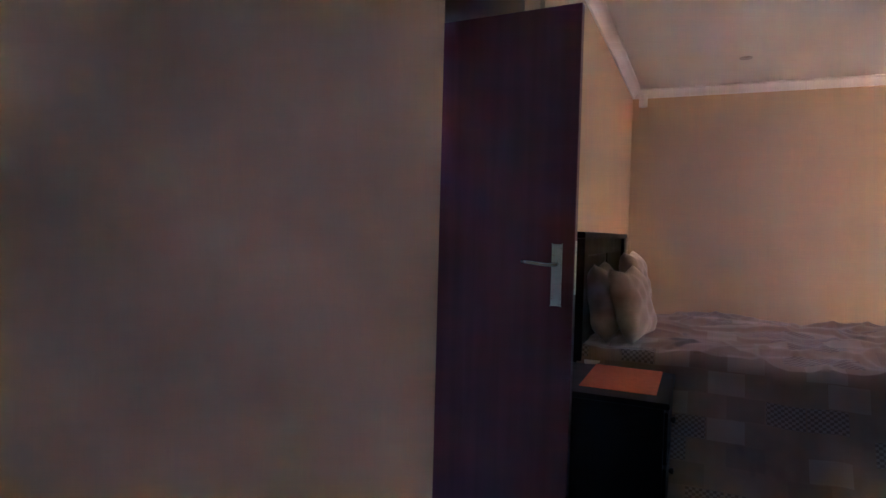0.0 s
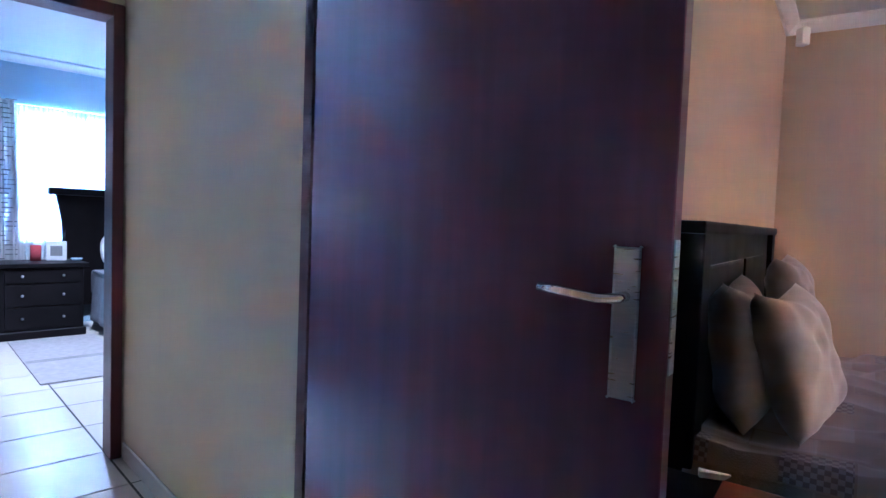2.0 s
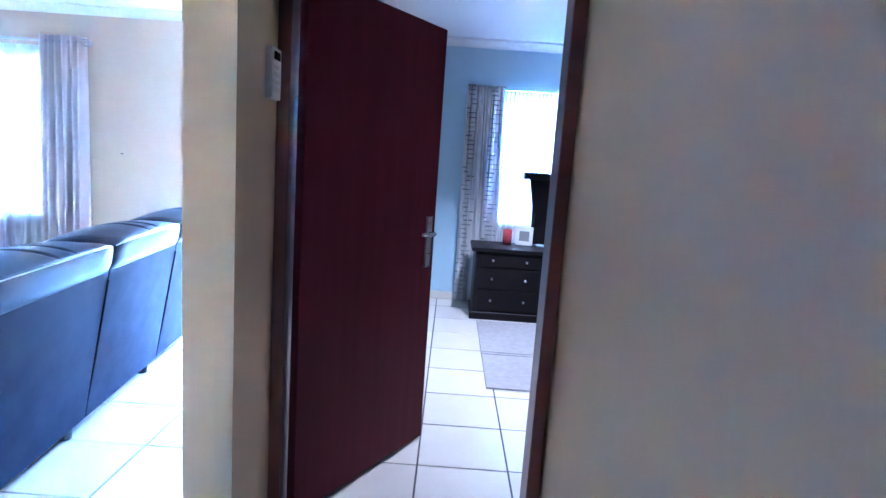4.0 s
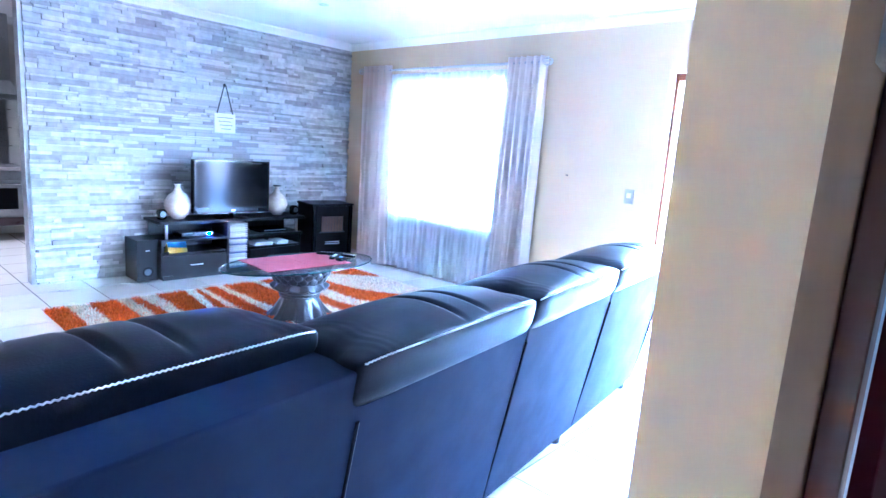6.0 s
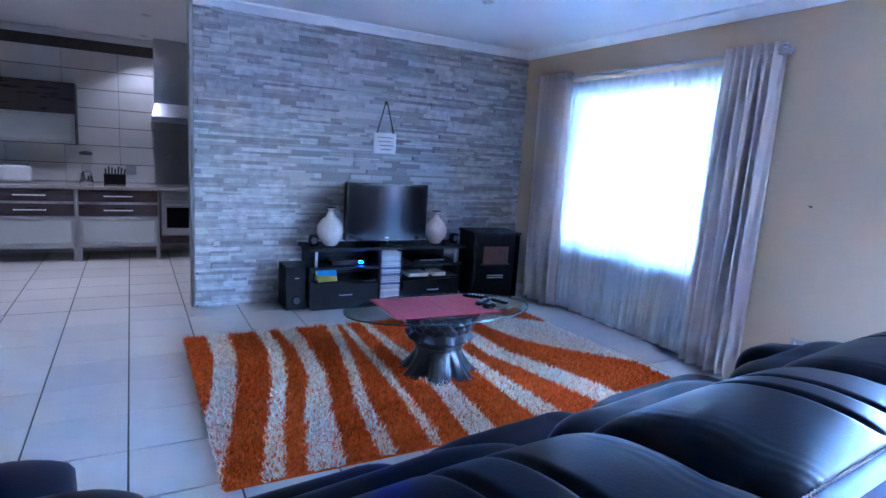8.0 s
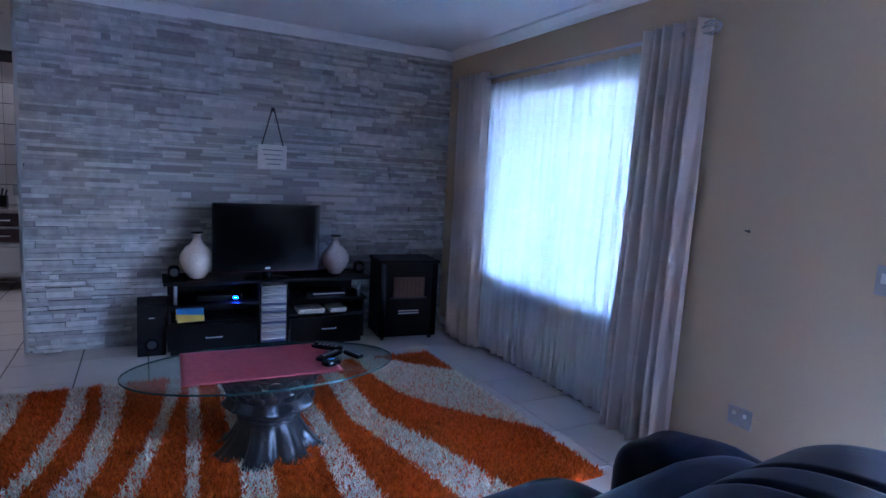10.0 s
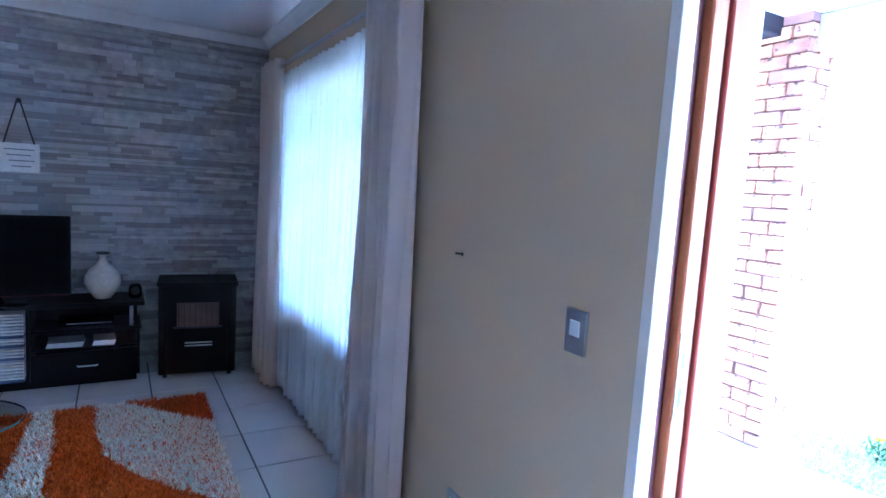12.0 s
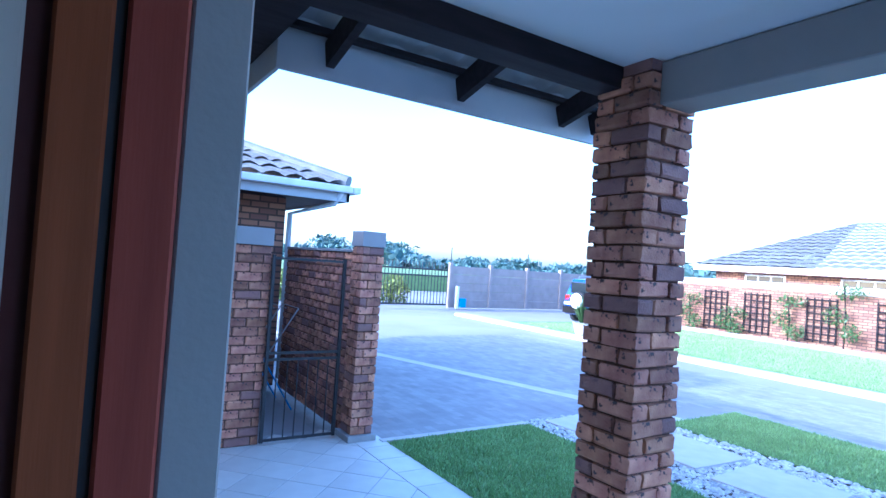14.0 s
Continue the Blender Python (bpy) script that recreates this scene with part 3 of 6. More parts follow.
for k, (a, b, z0, z1, d) in enumerate(near):
    if k < 290:
        piece("stone", unit, stone_core, Matrix.Translation((a + 0.001, -0.03, z0 + 0.001)) @ Matrix.Diagonal((b - a - 0.002, 0.012 + d, z1 - z0 - 0.002, 1)))
    else:
        n0 = len(far_v)
        y1 = -0.018 + d
        far_v += [(px, py, pz) for pz in (z0 + 0.001, z1 - 0.001) for py in (-0.03, y1) for px in (a + 0.001, b - 0.001)]
        far_f += [tuple(n0 + q for q in f) for f in ((0, 1, 3, 2), (4, 6, 7, 5), (0, 4, 5, 1), (2, 3, 7, 6), (0, 2, 6, 4), (1, 5, 7, 3))]
stuff("stone_rest", far_v, far_f, M_stonei, "grey split-stone ledger strips", "stone cladding", stone_core)
part("end_trim", box(3.52, -0.18, 0, 3.56, -0.03, CEIL - 0.02), M_alu, stone_core)


def cornice(name, pts):
    """A stepped and hollowed ceiling moulding along a run of the wall, given with the room on its left hand."""
    prof = [(0.0, 0.0), (0.014, 0.0), (0.018, 0.014), (0.03, 0.03), (0.058, 0.052), (0.078, 0.062), (0.08, 0.08), (0.0, 0.08)]
    bm = bmesh.new()
    rings = []
    for i, p in enumerate(pts):
        p = Vector(p)
        d0 = (p - Vector(pts[i - 1])).normalized() if i else None
        d1 = (Vector(pts[i + 1]) - p).normalized() if i < len(pts) - 1 else None
        n0 = Vector((-d0.y, d0.x)) if d0 else None
        n1 = Vector((-d1.y, d1.x)) if d1 else None
        n = n0 + n1 if d0 and d1 else (n0 or n1)
        if d0 and d1 and n.length < 0.1:
            n = n0
        rings.append([bm.verts.new((p.x + n.x * q, p.y + n.y * q, CEIL - 0.08 + h)) for q, h in prof])
    for a, b in zip(rings, rings[1:]):
        for k in range(len(prof)):
            bm.faces.new((a[k], a[(k + 1) % len(prof)], b[(k + 1) % len(prof)], b[k]))
    bm.faces.new(rings[0])
    bm.faces.new(list(reversed(rings[-1])))
    return setting(name, bm, M_trim, "white moulded plaster cornice", "cornice")


cornice("cornice_living", [(4.09, 5.87), (0.0, 5.87), (0.0, 0.0), (3.53, 0.0)])
cornice("cornice_guest", [guest(4.0, 0.21), guest(0, 0), guest(0, -3.55)])
cornice("cornice_bedroom", [(3.55, 11.05), (OUT, 11.05), (OUT, 6.05), (3.55, 6.05)])
cornice("cornice_kitchen", [(0.0, -3.05), (5.9, -3.05)])


def skirting(name, x0, y0, x1, y1, m=None):
    return setting(name, box(x0, y0, 0.0, x1, y1, 0.085, 0.004, 1), m or M_tilei, "pale tile skirting along the wall", "skirting")


skirting("skirting_passage", 3.76, 7.093, 5.5, 7.105)
skirting("skirting_front_a", 0.0, 2.6, 0.012, 4.2)
skirting("skirting_front_b", 0.0, 0.05, 0.012, 2.6)
skirting("skirting_living_north", 0.02, 5.858, 4.07, 5.87)
skirting("skirting_bedroom", OUT, 6.07, OUT + 0.012, 7.1)

# floor tiles
PITCH = 0.45
one_tile = mesh_of("floor_tile", box(-0.5 * PITCH + 0.0045, -0.5 * PITCH + 0.0045, -0.009, 0.5 * PITCH - 0.0045, 0.5 * PITCH - 0.0045, 0.0, 0.0015, 1), M_tile)
tv, tf = [], []
for i in range(-2, 22):
    for j in range(-8, 27):
        cx, cy = 0.015 + (i + 0.5) * PITCH, -0.15 + (j + 0.5) * PITCH
        if 0.0 < cx < 5.9 and 0.0 < cy < 6.9:
            piece("tile", one_tile, floor, Matrix.Translation((cx, cy, 0)))
        else:
            n0, hh = len(tv), 0.5 * PITCH - 0.0045
            tv += [(cx - hh, cy - hh, 0), (cx + hh, cy - hh, 0), (cx + hh, cy + hh, 0), (cx - hh, cy + hh, 0)]
            tf.append((n0, n0 + 1, n0 + 2, n0 + 3))
stuff("tile_rest", tv, tf, M_tilei, "cream ceramic floor tiles", "floor tiles", floor)


def downlight(x, y, lit, watts=0):
    th = thing("downlight", "small round recessed ceiling downlight" + (", lit" if lit else ", switched off"), "ceiling light", (x, y, CEIL), group="recessed downlights")
    part("rim", lathe([(0.028, -0.004), (0.046, -0.005), (0.05, 0.0), (0.028, 0.001)], 24), M_steel, th)
    part("bulb", lathe([(0.001, -0.003), (0.026, -0.003), (0.026, 0.0)], 20), M_lamp if lit else M_iron, th)
    if lit and watts:
        downlight_lamp(x, y, CEIL - 0.012, watts)


downlight(1.53, 1.5, False)
downlight(6.59, 10.28, False)
downlight(3.85, -1.27, True, 0.32)
downlight(3.84, -2.66, True, 0.1)
# One more lit downlight, added out of view in the kitchen.
downlight(5.2, -1.3, True, 0.32)
downlight(1.6, 7.35, True, 0.7)


# ---- doors ----
def handle_set(parent, x, y, z, side, lever):
    """A long steel plate with a lever; side: the way it faces along y, lever: the way the lever points along x."""
    pl = part("handle_plate", box(x - 0.021, y, z - 0.127, x + 0.021, y + side * 0.008, z + 0.127, 0.003, 1), M_steel, parent, "brushed steel handle plate")
    part("lever", tube([(x, y, z + 0.045), (x, y + side * 0.045, z + 0.045), (x + lever * 0.03, y + side * 0.055, z + 0.043), (x + lever * 0.10, y + side * 0.056, z + 0.05), (x + lever * 0.135, y + side * 0.055, z + 0.052)], 0.009, 10), M_chrome, pl, "chrome lever", True)
    # A dark disc and slot stand in for the shade inside the keyhole.
    bm = lathe([(0.006, 0.0), (0.006, 0.002)], 12)
    bm_box(bm, -0.003, -0.012, 0, 0.003, 0, 0.002)
    part("keyhole_shade", bm, M_iron, pl, "", False, pose(x, y + side * 0.0065, z - 0.045, 90 * side, 0, 0))


# guest-room door, swung back into its room
d1 = thing("door_1", "open mahogany flush door with a steel lever handle", "door", (5.565, 7.048, 0.012), 9.4, kind="structure")
part("leaf", box(0, 0, 0, 0.872, 0.042, 2.155, 0.002, 1), M_maho, d1)
handle_set(d1, 0.802, 0.0, 1.058, -1, -1)
part("latch_plate", box(0.871, 0.008, 0.98, 0.874, 0.034, 1.2), M_steel, d1)
f1 = tagged(part("door_frame_1", box(5.515, 7.046, 0, 5.562, 7.104, 2.25, 0.003, 1), M_mahof), "dark mahogany door frame", "door frame", kind="structure")
part("head", box(5.515, 6.30, 2.175, 5.562, 7.046, 2.25, 0.003, 1), M_mahof, f1)
part("jamb", box(5.515, 6.253, 0, 5.562, 6.30, 2.25, 0.003, 1), M_mahof, f1)
# main-bedroom door, half open into its room
d2 = thing("door_2", "mahogany flush door standing ajar with a steel handle", "door", (3.65, 6.104, 0.012), 148.5, kind="structure")
part("leaf", box(0, -0.02, 0, 0.92, 0.022, 2.11, 0.002, 1), M_maho_dull_dark, d2)
handle_set(d2, 0.86, 0.022, 1.07, 1, -1)
handle_set(d2, 0.86, -0.02, 1.07, -1, -1)
f2 = tagged(part("door_frame_2", box(3.6, 6.032, 0, 3.72, 6.08, 2.2, 0.003, 1), M_mahof), "dark mahogany door frame with a head", "door frame", kind="structure")
part("jamb", box(3.6, 7.045, 0, 3.745, 7.095, 2.2, 0.003, 1), M_mahof, f2)
part("head", box(3.6, 6.08, 2.14, 3.745, 7.045, 2.2, 0.003, 1), M_mahof, f2)

# front door frame: wood, rebated, in a deep reveal
fd = tagged(part("door_frame_3", box(-0.125, 4.2, -0.1, -0.070, 4.248, 2.27, 0.004, 1), M_meranti), "red-brown hardwood front door frame with a rebate", "door frame", kind="structure")
part("outer_stop", box(-0.197, 4.2, -0.1, -0.136, 4.254, 2.27, 0.004, 1), M_meranti_out, fd, "weathered red-brown outer frame")
# Black strip: the shade in the frame's groove, put into colour.
part("groove_shade", box(-0.137, 4.2, -0.1, -0.124, 4.240, 2.2), M_iron, fd)
part("reveal", box(-0.266, 4.192, -0.1, -0.199, 4.246, 2.272, 0.003, 1), M_render, fd, "grey painted outer reveal")
# Darker mahogany here stands in for the rebate's shadow.
part("rebate", box(-0.071, 4.2, -0.1, -0.046, 4.222, 2.2), M_mahof, fd)
part("inner_reveal", box(-0.047, 4.19, 0, 0.006, 4.226, 2.272, 0.003, 1), M_reveal, fd, "grey-beige painted inner reveal")
part("head_reveal", box(-0.047, 4.226, 2.245, 0.006, 5.42, 2.273, 0.003, 1), M_reveal, fd, "pale painted head reveal")
part("head", box(-0.225, 4.245, 2.19, -0.066, 5.40, 2.272, 0.004, 1), M_meranti, fd)
part("far_jamb", box(-0.225, 5.37, -0.1, -0.066, 5.418, 2.27, 0.004, 1), M_meranti, fd)
sp = part("strike_plate", box(-0.106, 4.2475, 1.04, -0.076, 4.251, 1.26, 0.001, 1), M_steel, fd, "steel lock strike plate")
# Dark plates stand in for the shade inside the two holes.
part("bolt_hole_shade", box(-0.098, 4.250, 1.07, -0.084, 4.2515, 1.12), M_iron, sp)
part("latch_hole_shade", box(-0.098, 4.250, 1.17, -0.084, 4.2515, 1.21), M_iron, sp)
part("threshold", box(OUT, 4.2, -0.12, 0.0, 5.42, 0.002, 0.004, 1), M_slab, fd)

# ---- living-room window, curtains ----
w1 = thing("window_1", "white framed window with small top panes and bars", "window", (-0.16, 0, 0), kind="structure")
MID, TR = 0.5 * (W0 + W1), 1.86
for y0, y1, z0, z1 in ((W0, W0 + 0.04, WB, WT), (W1 - 0.04, W1, WB, WT), (W0 + 0.04, W1 - 0.04, WB, WB + 0.04), (W0 + 0.04, W1 - 0.04, WT - 0.04, WT), (W0 + 0.04, W1 - 0.04, TR, TR + 0.04), (MID - 0.02, MID + 0.02, WB + 0.04, TR), (MID - 0.02, MID + 0.02, TR + 0.04, WT - 0.04)):
    part("window_frame", box(-0.025, y0, z0, 0.025, y1, z1, 0.004, 1), M_trim, w1)
for y0, y1 in ((W0 + 0.04, MID - 0.02), (MID + 0.02, W1 - 0.04)):
    for z0, z1 in ((WB + 0.04, TR), (TR + 0.04, WT - 0.04)):
        p = part("pane", box(-0.002, y0, z0, 0.002, y1, z1), M_glass, w1)
        p.visible_shadow = False
for k in range(1, 8):
    y = W0 + 0.04 + k * (W1 - W0 - 0.08) / 8
    if k != 4:
        part("bar", box(0.03, y - 0.009, TR + 0.04, 0.045, y + 0.009, WT - 0.04), M_iron, w1)
part("bar", box(0.03, W0 + 0.04, 2.05, 0.045, W1 - 0.04, 2.066), M_iron, w1)
part("window_sill", box(-0.12, W0, WB - 0.005, 0.025, W1, WB + 0.015, 0.006, 1), M_tilei, w1)

rod = thing("curtain_rod", "brushed steel curtain rod with caged finials", "curtain rod", (0.105, 0, 2.372))
part("pole", tube([(0, 0.42, 0), (0, 3.0, 0)], 0.0125, 12), M_steel, rod, "", True)
for y in (0.36, 3.06):
    bm = bmesh.new()
    for k in range(6):
        a = k * math.pi / 3
        tube([(0.036 * math.sin(s) * math.cos(a), y + 0.055 * math.cos(s), 0.036 * math.sin(s) * math.sin(a)) for s in [math.pi * q / 8 for q in range(9)]], 0.005, 6, bm)
    part("finial", bm, M_steel, rod)
for y in (0.52, 2.95):
    part("bracket", box(-0.11, y - 0.012, -0.03, 0.0, y + 0.012, -0.012, 0.002, 1), M_steel, rod)


def curtain(name, label, x, top, bottom, z0, z1, folds, amp, m, seed):
    """Hanging cloth: its y range at the top and at the hem, with folds that open and wander downwards."""
    r = random.Random(seed)
    ph = [r.uniform(-0.5, 0.5) for _ in range(40)]

    def f(u, v):
        t = 1 - v
        y = (top[0] + (top[1] - top[0]) * u) * (1 - t) + (bottom[0] + (bottom[1] - bottom[0]) * u) * t
        a = u * folds * 2 * math.pi + 0.5 * t * ph[int(u * 30)] + 0.4 * math.sin(3 * t + u * 5)
        return (x + amp * (0.75 + 0.35 * t) * math.sin(a) + 0.012 * math.sin(2.3 * a + 4 * t), y + 0.02 * t * math.sin(a * 0.5), z0 + (z1 - z0) * v + 0.012 * math.sin(u * folds * 3.1) * t * t)

    ob = part(name, sheet([k / (folds * 14) for k in range(folds * 14 + 1)], [k / 24 for k in range(25)], f, 0.002), m, None, "", True)
    return tagged(ob, label, "curtain")


c1 = curtain("curtain", "taupe eyelet curtain drawn open beside the window", 0.11, (2.63, 3.06), (2.575, 3.06), 0.015, 2.425, 6, 0.052, M_curtain, 1)
c2 = curtain("curtain", "taupe eyelet curtain gathered by the stone wall", 0.12, (0.43, 0.90), (0.44, 0.96), 0.015, 2.425, 5, 0.04, M_curtain, 2)
tagged(c1, group="living-room curtains"), tagged(c2, group="living-room curtains")
curtain("sheer_curtain", "white sheer voile hanging across the window", 0.052, (0.83, 2.66), (0.84, 2.62), 0.03, 2.33, 18, 0.022, M_sheer, 3)

# ---- television corner ----
st = thing("tv_stand", "black wooden television stand with shelves and drawers", "tv stand", (1.78, 0.25, 0))
part("top", box(-0.83, -0.2, 0.575, 0.83, 0.2, 0.605, 0.004, 1), M_black, st)
part("plinth", box(-0.78, -0.17, 0.0, 0.78, 0.15, 0.045), M_black, st)
part("back", box(-0.79, -0.2, 0.045, 0.79, -0.185, 0.575), M_black, st)
for x in (-0.80, -0.125, 0.105, 0.78):
    part("side_panel", box(x, -0.185, 0.045, x + 0.02, 0.16 if abs(x) > 0.5 else 0.18, 0.405 if abs(x) > 0.5 else 0.575, 0.002, 1), M_black, st)
for a, b in ((-0.81, -0.125), (0.125, 0.81)):
    part("shelf", box(a, -0.185, 0.395, b, 0.19, 0.42, 0.003, 1), M_black, st)
    part("shelf", box(a + 0.02, -0.185, 0.265, b, 0.17, 0.28, 0.002, 1), M_black, st)
    dr = part("drawer", sheet([k / 16 for k in range(17)], [0, 1], lambda u, v, a=a, b=b: (a + 0.022 + (b - a - 0.03) * u, 0.16 + (0.05 if a < 0 else 0.05) * (u if a < 0 else 1 - u), 0.05 + 0.205 * v), 0.018), M_black, st)
    cx = 0.5 * (a + b)
    part("handle", tube([(cx - 0.06, 0.20, 0.155), (cx - 0.06, 0.218, 0.155), (cx + 0.06, 0.218, 0.155), (cx + 0.06, 0.20, 0.155)], 0.005, 6), M_steel, dr, "steel bar handle")
for x in (-0.745, 0.745):
    part("post", tube([(x, 0.15, 0.42), (x, 0.15, 0.575)], 0.014, 12), M_steel, st, "brushed steel post", True)
rk = part("disc_rack", box(-0.104, -0.18, 0.05, 0.104, 0.17, 0.07), M_black, st)
cases = [mat("case_paper", c, None, 20, rough=0.3, bump=0) for c in ((0.82, 0.82, 0.8), (0.6, 0.6, 0.62), (0.3, 0.07, 0.07), (0.07, 0.1, 0.25), (0.55, 0.52, 0.45))]
rnd = random.Random(8)
for k in range(22):
    t = thing("disc_case", "slim plastic disc case lying in the rack", "disc case", (1.78, 0.25, 0.072 + 0.0222 * k), group="stacked disc cases")
    part("spine", box(-0.098, -0.1, 0, 0.098, 0.199 - rnd.uniform(0, 0.006), 0.011, 0.001, 1), cases[rnd.choice((0, 0, 0, 1, 1, 2, 3, 4))], t)

tv = thing("television", "flat black television on a swivel foot, switched off", "television", (1.835, 0.385, 0.605))
part("casing", box(-0.425, -0.035, 0.065, 0.425, 0.035, 0.615, 0.012, 3), M_gloss, tv)
part("screen", box(-0.395, 0.034, 0.125, 0.395, 0.0365, 0.59), M_screen, tv, "dark glossy screen")
part("badge", box(-0.02, 0.0352, 0.083, 0.02, 0.0372, 0.097), M_steel, tv)
part("lower_trim", box(-0.42, 0.03, 0.062, 0.42, 0.0372, 0.069), mat("dark_red_trim", (0.09, 0.02, 0.03), None, 5, rough=0.2, bump=0), tv)
part("neck", lathe([(0.05, 0.012), (0.035, 0.03), (0.035, 0.08)], 20), M_gloss, tv, "", True)
part("foot", lathe([(0.19, 0.0), (0.19, 0.006), (0.17, 0.014), (0.03, 0.018)], 36, lambda a, z: 1 - 0.35 * abs(math.sin(a))), M_gloss, tv, "", True)


def vase(x, y, s, label):
    t = thing("vase", label, "vase", (x, y, 0.605), group="vases on the television stand")
    pr = [(0.045, 0), (0.06, 0.006), (0.105, 0.07), (0.128, 0.13), (0.122, 0.185), (0.085, 0.24), (0.042, 0.275), (0.026, 0.31), (0.024, 0.33), (0.04, 0.352)]
    part("body", lathe([(r * s, z * s) for r, z in pr], 40), M_vase, t, "", True)
    part("rim", lathe([(0.041 * s, 0.350 * s), (0.05 * s, 0.358 * s), (0.047 * s, 0.364 * s), (0.02 * s, 0.36 * s)], 32), M_iron, t, "dark lip", True)


vase(2.36, 0.28, 1.03, "round pearl-glazed vase with a narrow dark neck")
vase(1.22, 0.27, 0.95, "smaller pearl-glazed vase with a narrow dark neck")
for x in (2.53, 1.01):
    sp = thing("speaker", "small black rounded satellite speaker", "speaker", (x, 0.3, 0.605), group="satellite speakers")
    part("cabinet", puff(0, 0, 0.055, 0.045, 0.045, 0.055, 0.6, 24, 14), M_gloss, sp, "", True)
    part("grille", lathe([(0.03, 0), (0.03, 0.004), (0.02, 0.006)], 20), M_iron, sp, "", False, pose(0, 0.043, 0.06, -90))
sw = thing("subwoofer", "black subwoofer box with a round port", "subwoofer", (2.69, 0.22, 0))
part("cabinet", box(-0.1, -0.17, 0.01, 0.1, 0.14, 0.42, 0.006, 2), M_black, sw)
part("port_ring", lathe([(0.032, 0), (0.045, 0.004), (0.05, 0.0)], 28), M_gloss, sw, "", True, pose(0, 0.141, 0.1, -90))
# A flat black disc draws the dark inside of the port.
part("port", lathe([(0.001, 0.0), (0.033, 0.0015)], 24), M_iron, sw, "", False, pose(0, 0.1405, 0.1, -90))
part("badge", box(-0.02, 0.14, 0.31, 0.02, 0.1425, 0.318), M_steel, sw)
dc = thing("decoder", "black decoder box with a blue light", "decoder", (2.2, 0.27, 0.42))
part("case", box(-0.17, -0.11, 0.006, 0.17, 0.11, 0.052, 0.008, 2), M_gloss, dc)
part("indicator", box(-0.135, 0.109, 0.026, -0.105, 0.1125, 0.038), M_blueled, dc, "glowing blue indicator")
dv = thing("disc_player", "slim black disc player with a steel edge", "disc player", (1.34, 0.28, 0.42))
part("case", box(-0.19, -0.12, 0.004, 0.16, 0.1, 0.046, 0.004, 1), M_gloss, dv)
part("tray_edge", box(-0.18, 0.1, 0.024, 0.1, 0.103, 0.030), M_steel, dv)
ca = thing("desk_calendar", "blue and yellow folded tent calendar on the shelf", "calendar", (2.42, 0.37, 0.28), 8)
bm = bmesh.new()
for s in (-1, 1):
    vs = [bm.verts.new(p) for p in ((-0.1, 0.045 * s, 0), (0.1, 0.045 * s, 0), (0.1, 0.002 * s, 0.11), (-0.1, 0.002 * s, 0.11))]
    bm.faces.new(vs)
bmesh.ops.solidify(bm, geom=bm.faces[:], thickness=0.0015)
part("card", bm, M_yellow, ca)
bm = bmesh.new()
bm.faces.new([bm.verts.new(p) for p in ((-0.1, 0.0305, 0.042), (0.1, 0.022, 0.062), (0.1, 0.0045, 0.108), (-0.1, 0.0045, 0.108))])
bmesh.ops.solidify(bm, geom=bm.faces[:], thickness=0.001)
part("picture", bm, M_bluepaper, ca, "blue sky print")
for x, w, n in ((1.45, 0.11, 3), (1.21, 0.07, 3)):
    for k in range(n):
        b = thing("magazine", "thin pale magazine lying on the shelf", "magazine", (x, 0.30, 0.281 + 0.012 * k), 3 * k - 3, group="magazines on the shelf")
        part("page_block", box(-w, -0.1, 0, w, 0.1, 0.011, 0.001, 1), M_paper, b)

ht = thing("gas_heater", "black cabinet gas heater with a brown burner panel", "gas heater", (0.57, 0.33, 0), -6)
ht.scale = (1.15, 1.0, 0.95)
part("cabinet", box(-0.24, -0.2, 0.035, 0.24, 0.17, 0.76, 0.015, 3), M_black, ht)
part("top", box(-0.25, -0.21, 0.755, 0.25, 0.19, 0.785, 0.012, 2), M_black, ht)
for x in (-0.235, 0.195):
    part("side_post", box(x, 0.165, 0.04, x + 0.04, 0.195, 0.755, 0.01, 2), M_gloss, ht)
part("burner_panel", box(-0.13, 0.168, 0.42, 0.13, 0.176, 0.62, 0.003, 1), M_brownpanel, ht, "brown ceramic burner panel")
gr = part("grille", box(-0.15, 0.17, 0.41, 0.15, 0.178, 0.425), M_iron, ht)
for k in range(8):
    part("wire", tube([(-0.12 + k * 0.034, 0.185, 0.42), (-0.12 + k * 0.034, 0.185, 0.63)], 0.002, 5), M_iron, gr)
for k in range(2):
    part("lettering_bar", box(-0.09, 0.1705, 0.262 + 0.024 * k, 0.08, 0.1735, 0.272 + 0.024 * k), M_alu, ht)
for x in (-0.2, 0.2):
    for y in (-0.16, 0.14):
        part("caster", tube([(x - 0.012, y, 0.02), (x + 0.012, y, 0.02)], 0.02, 12), M_rubber, ht)

sg = thing("wall_sign", "small white lettered plaque hung on a dark cord", "sign", (1.738, 0.03, 1.605))
part("board", box(-0.122, -0.006, -0.105, 0.122, 0.008, 0.105, 0.004, 1), M_paper, sg)
part("cord", tube([(-0.09, 0.004, 0.1), (-0.01, 0.004, 0.4), (0.01, 0.004, 0.4), (0.09, 0.004, 0.1)], 0.006, 6), M_iron, sg, "dark cord")
part("hook", lathe([(0.016, 0), (0.018, 0.006), (0.006, 0.02)], 14), M_iron, sg, "", True, pose(0, -0.01, 0.405, -90))
for k in range(4):
    part("lettering_bar", box(-0.09 + 0.02 * (k % 2), 0.0078, 0.055 - 0.04 * k, 0.09 - 0.015 * k, 0.0092, 0.063 - 0.04 * k), M_ink, sg)

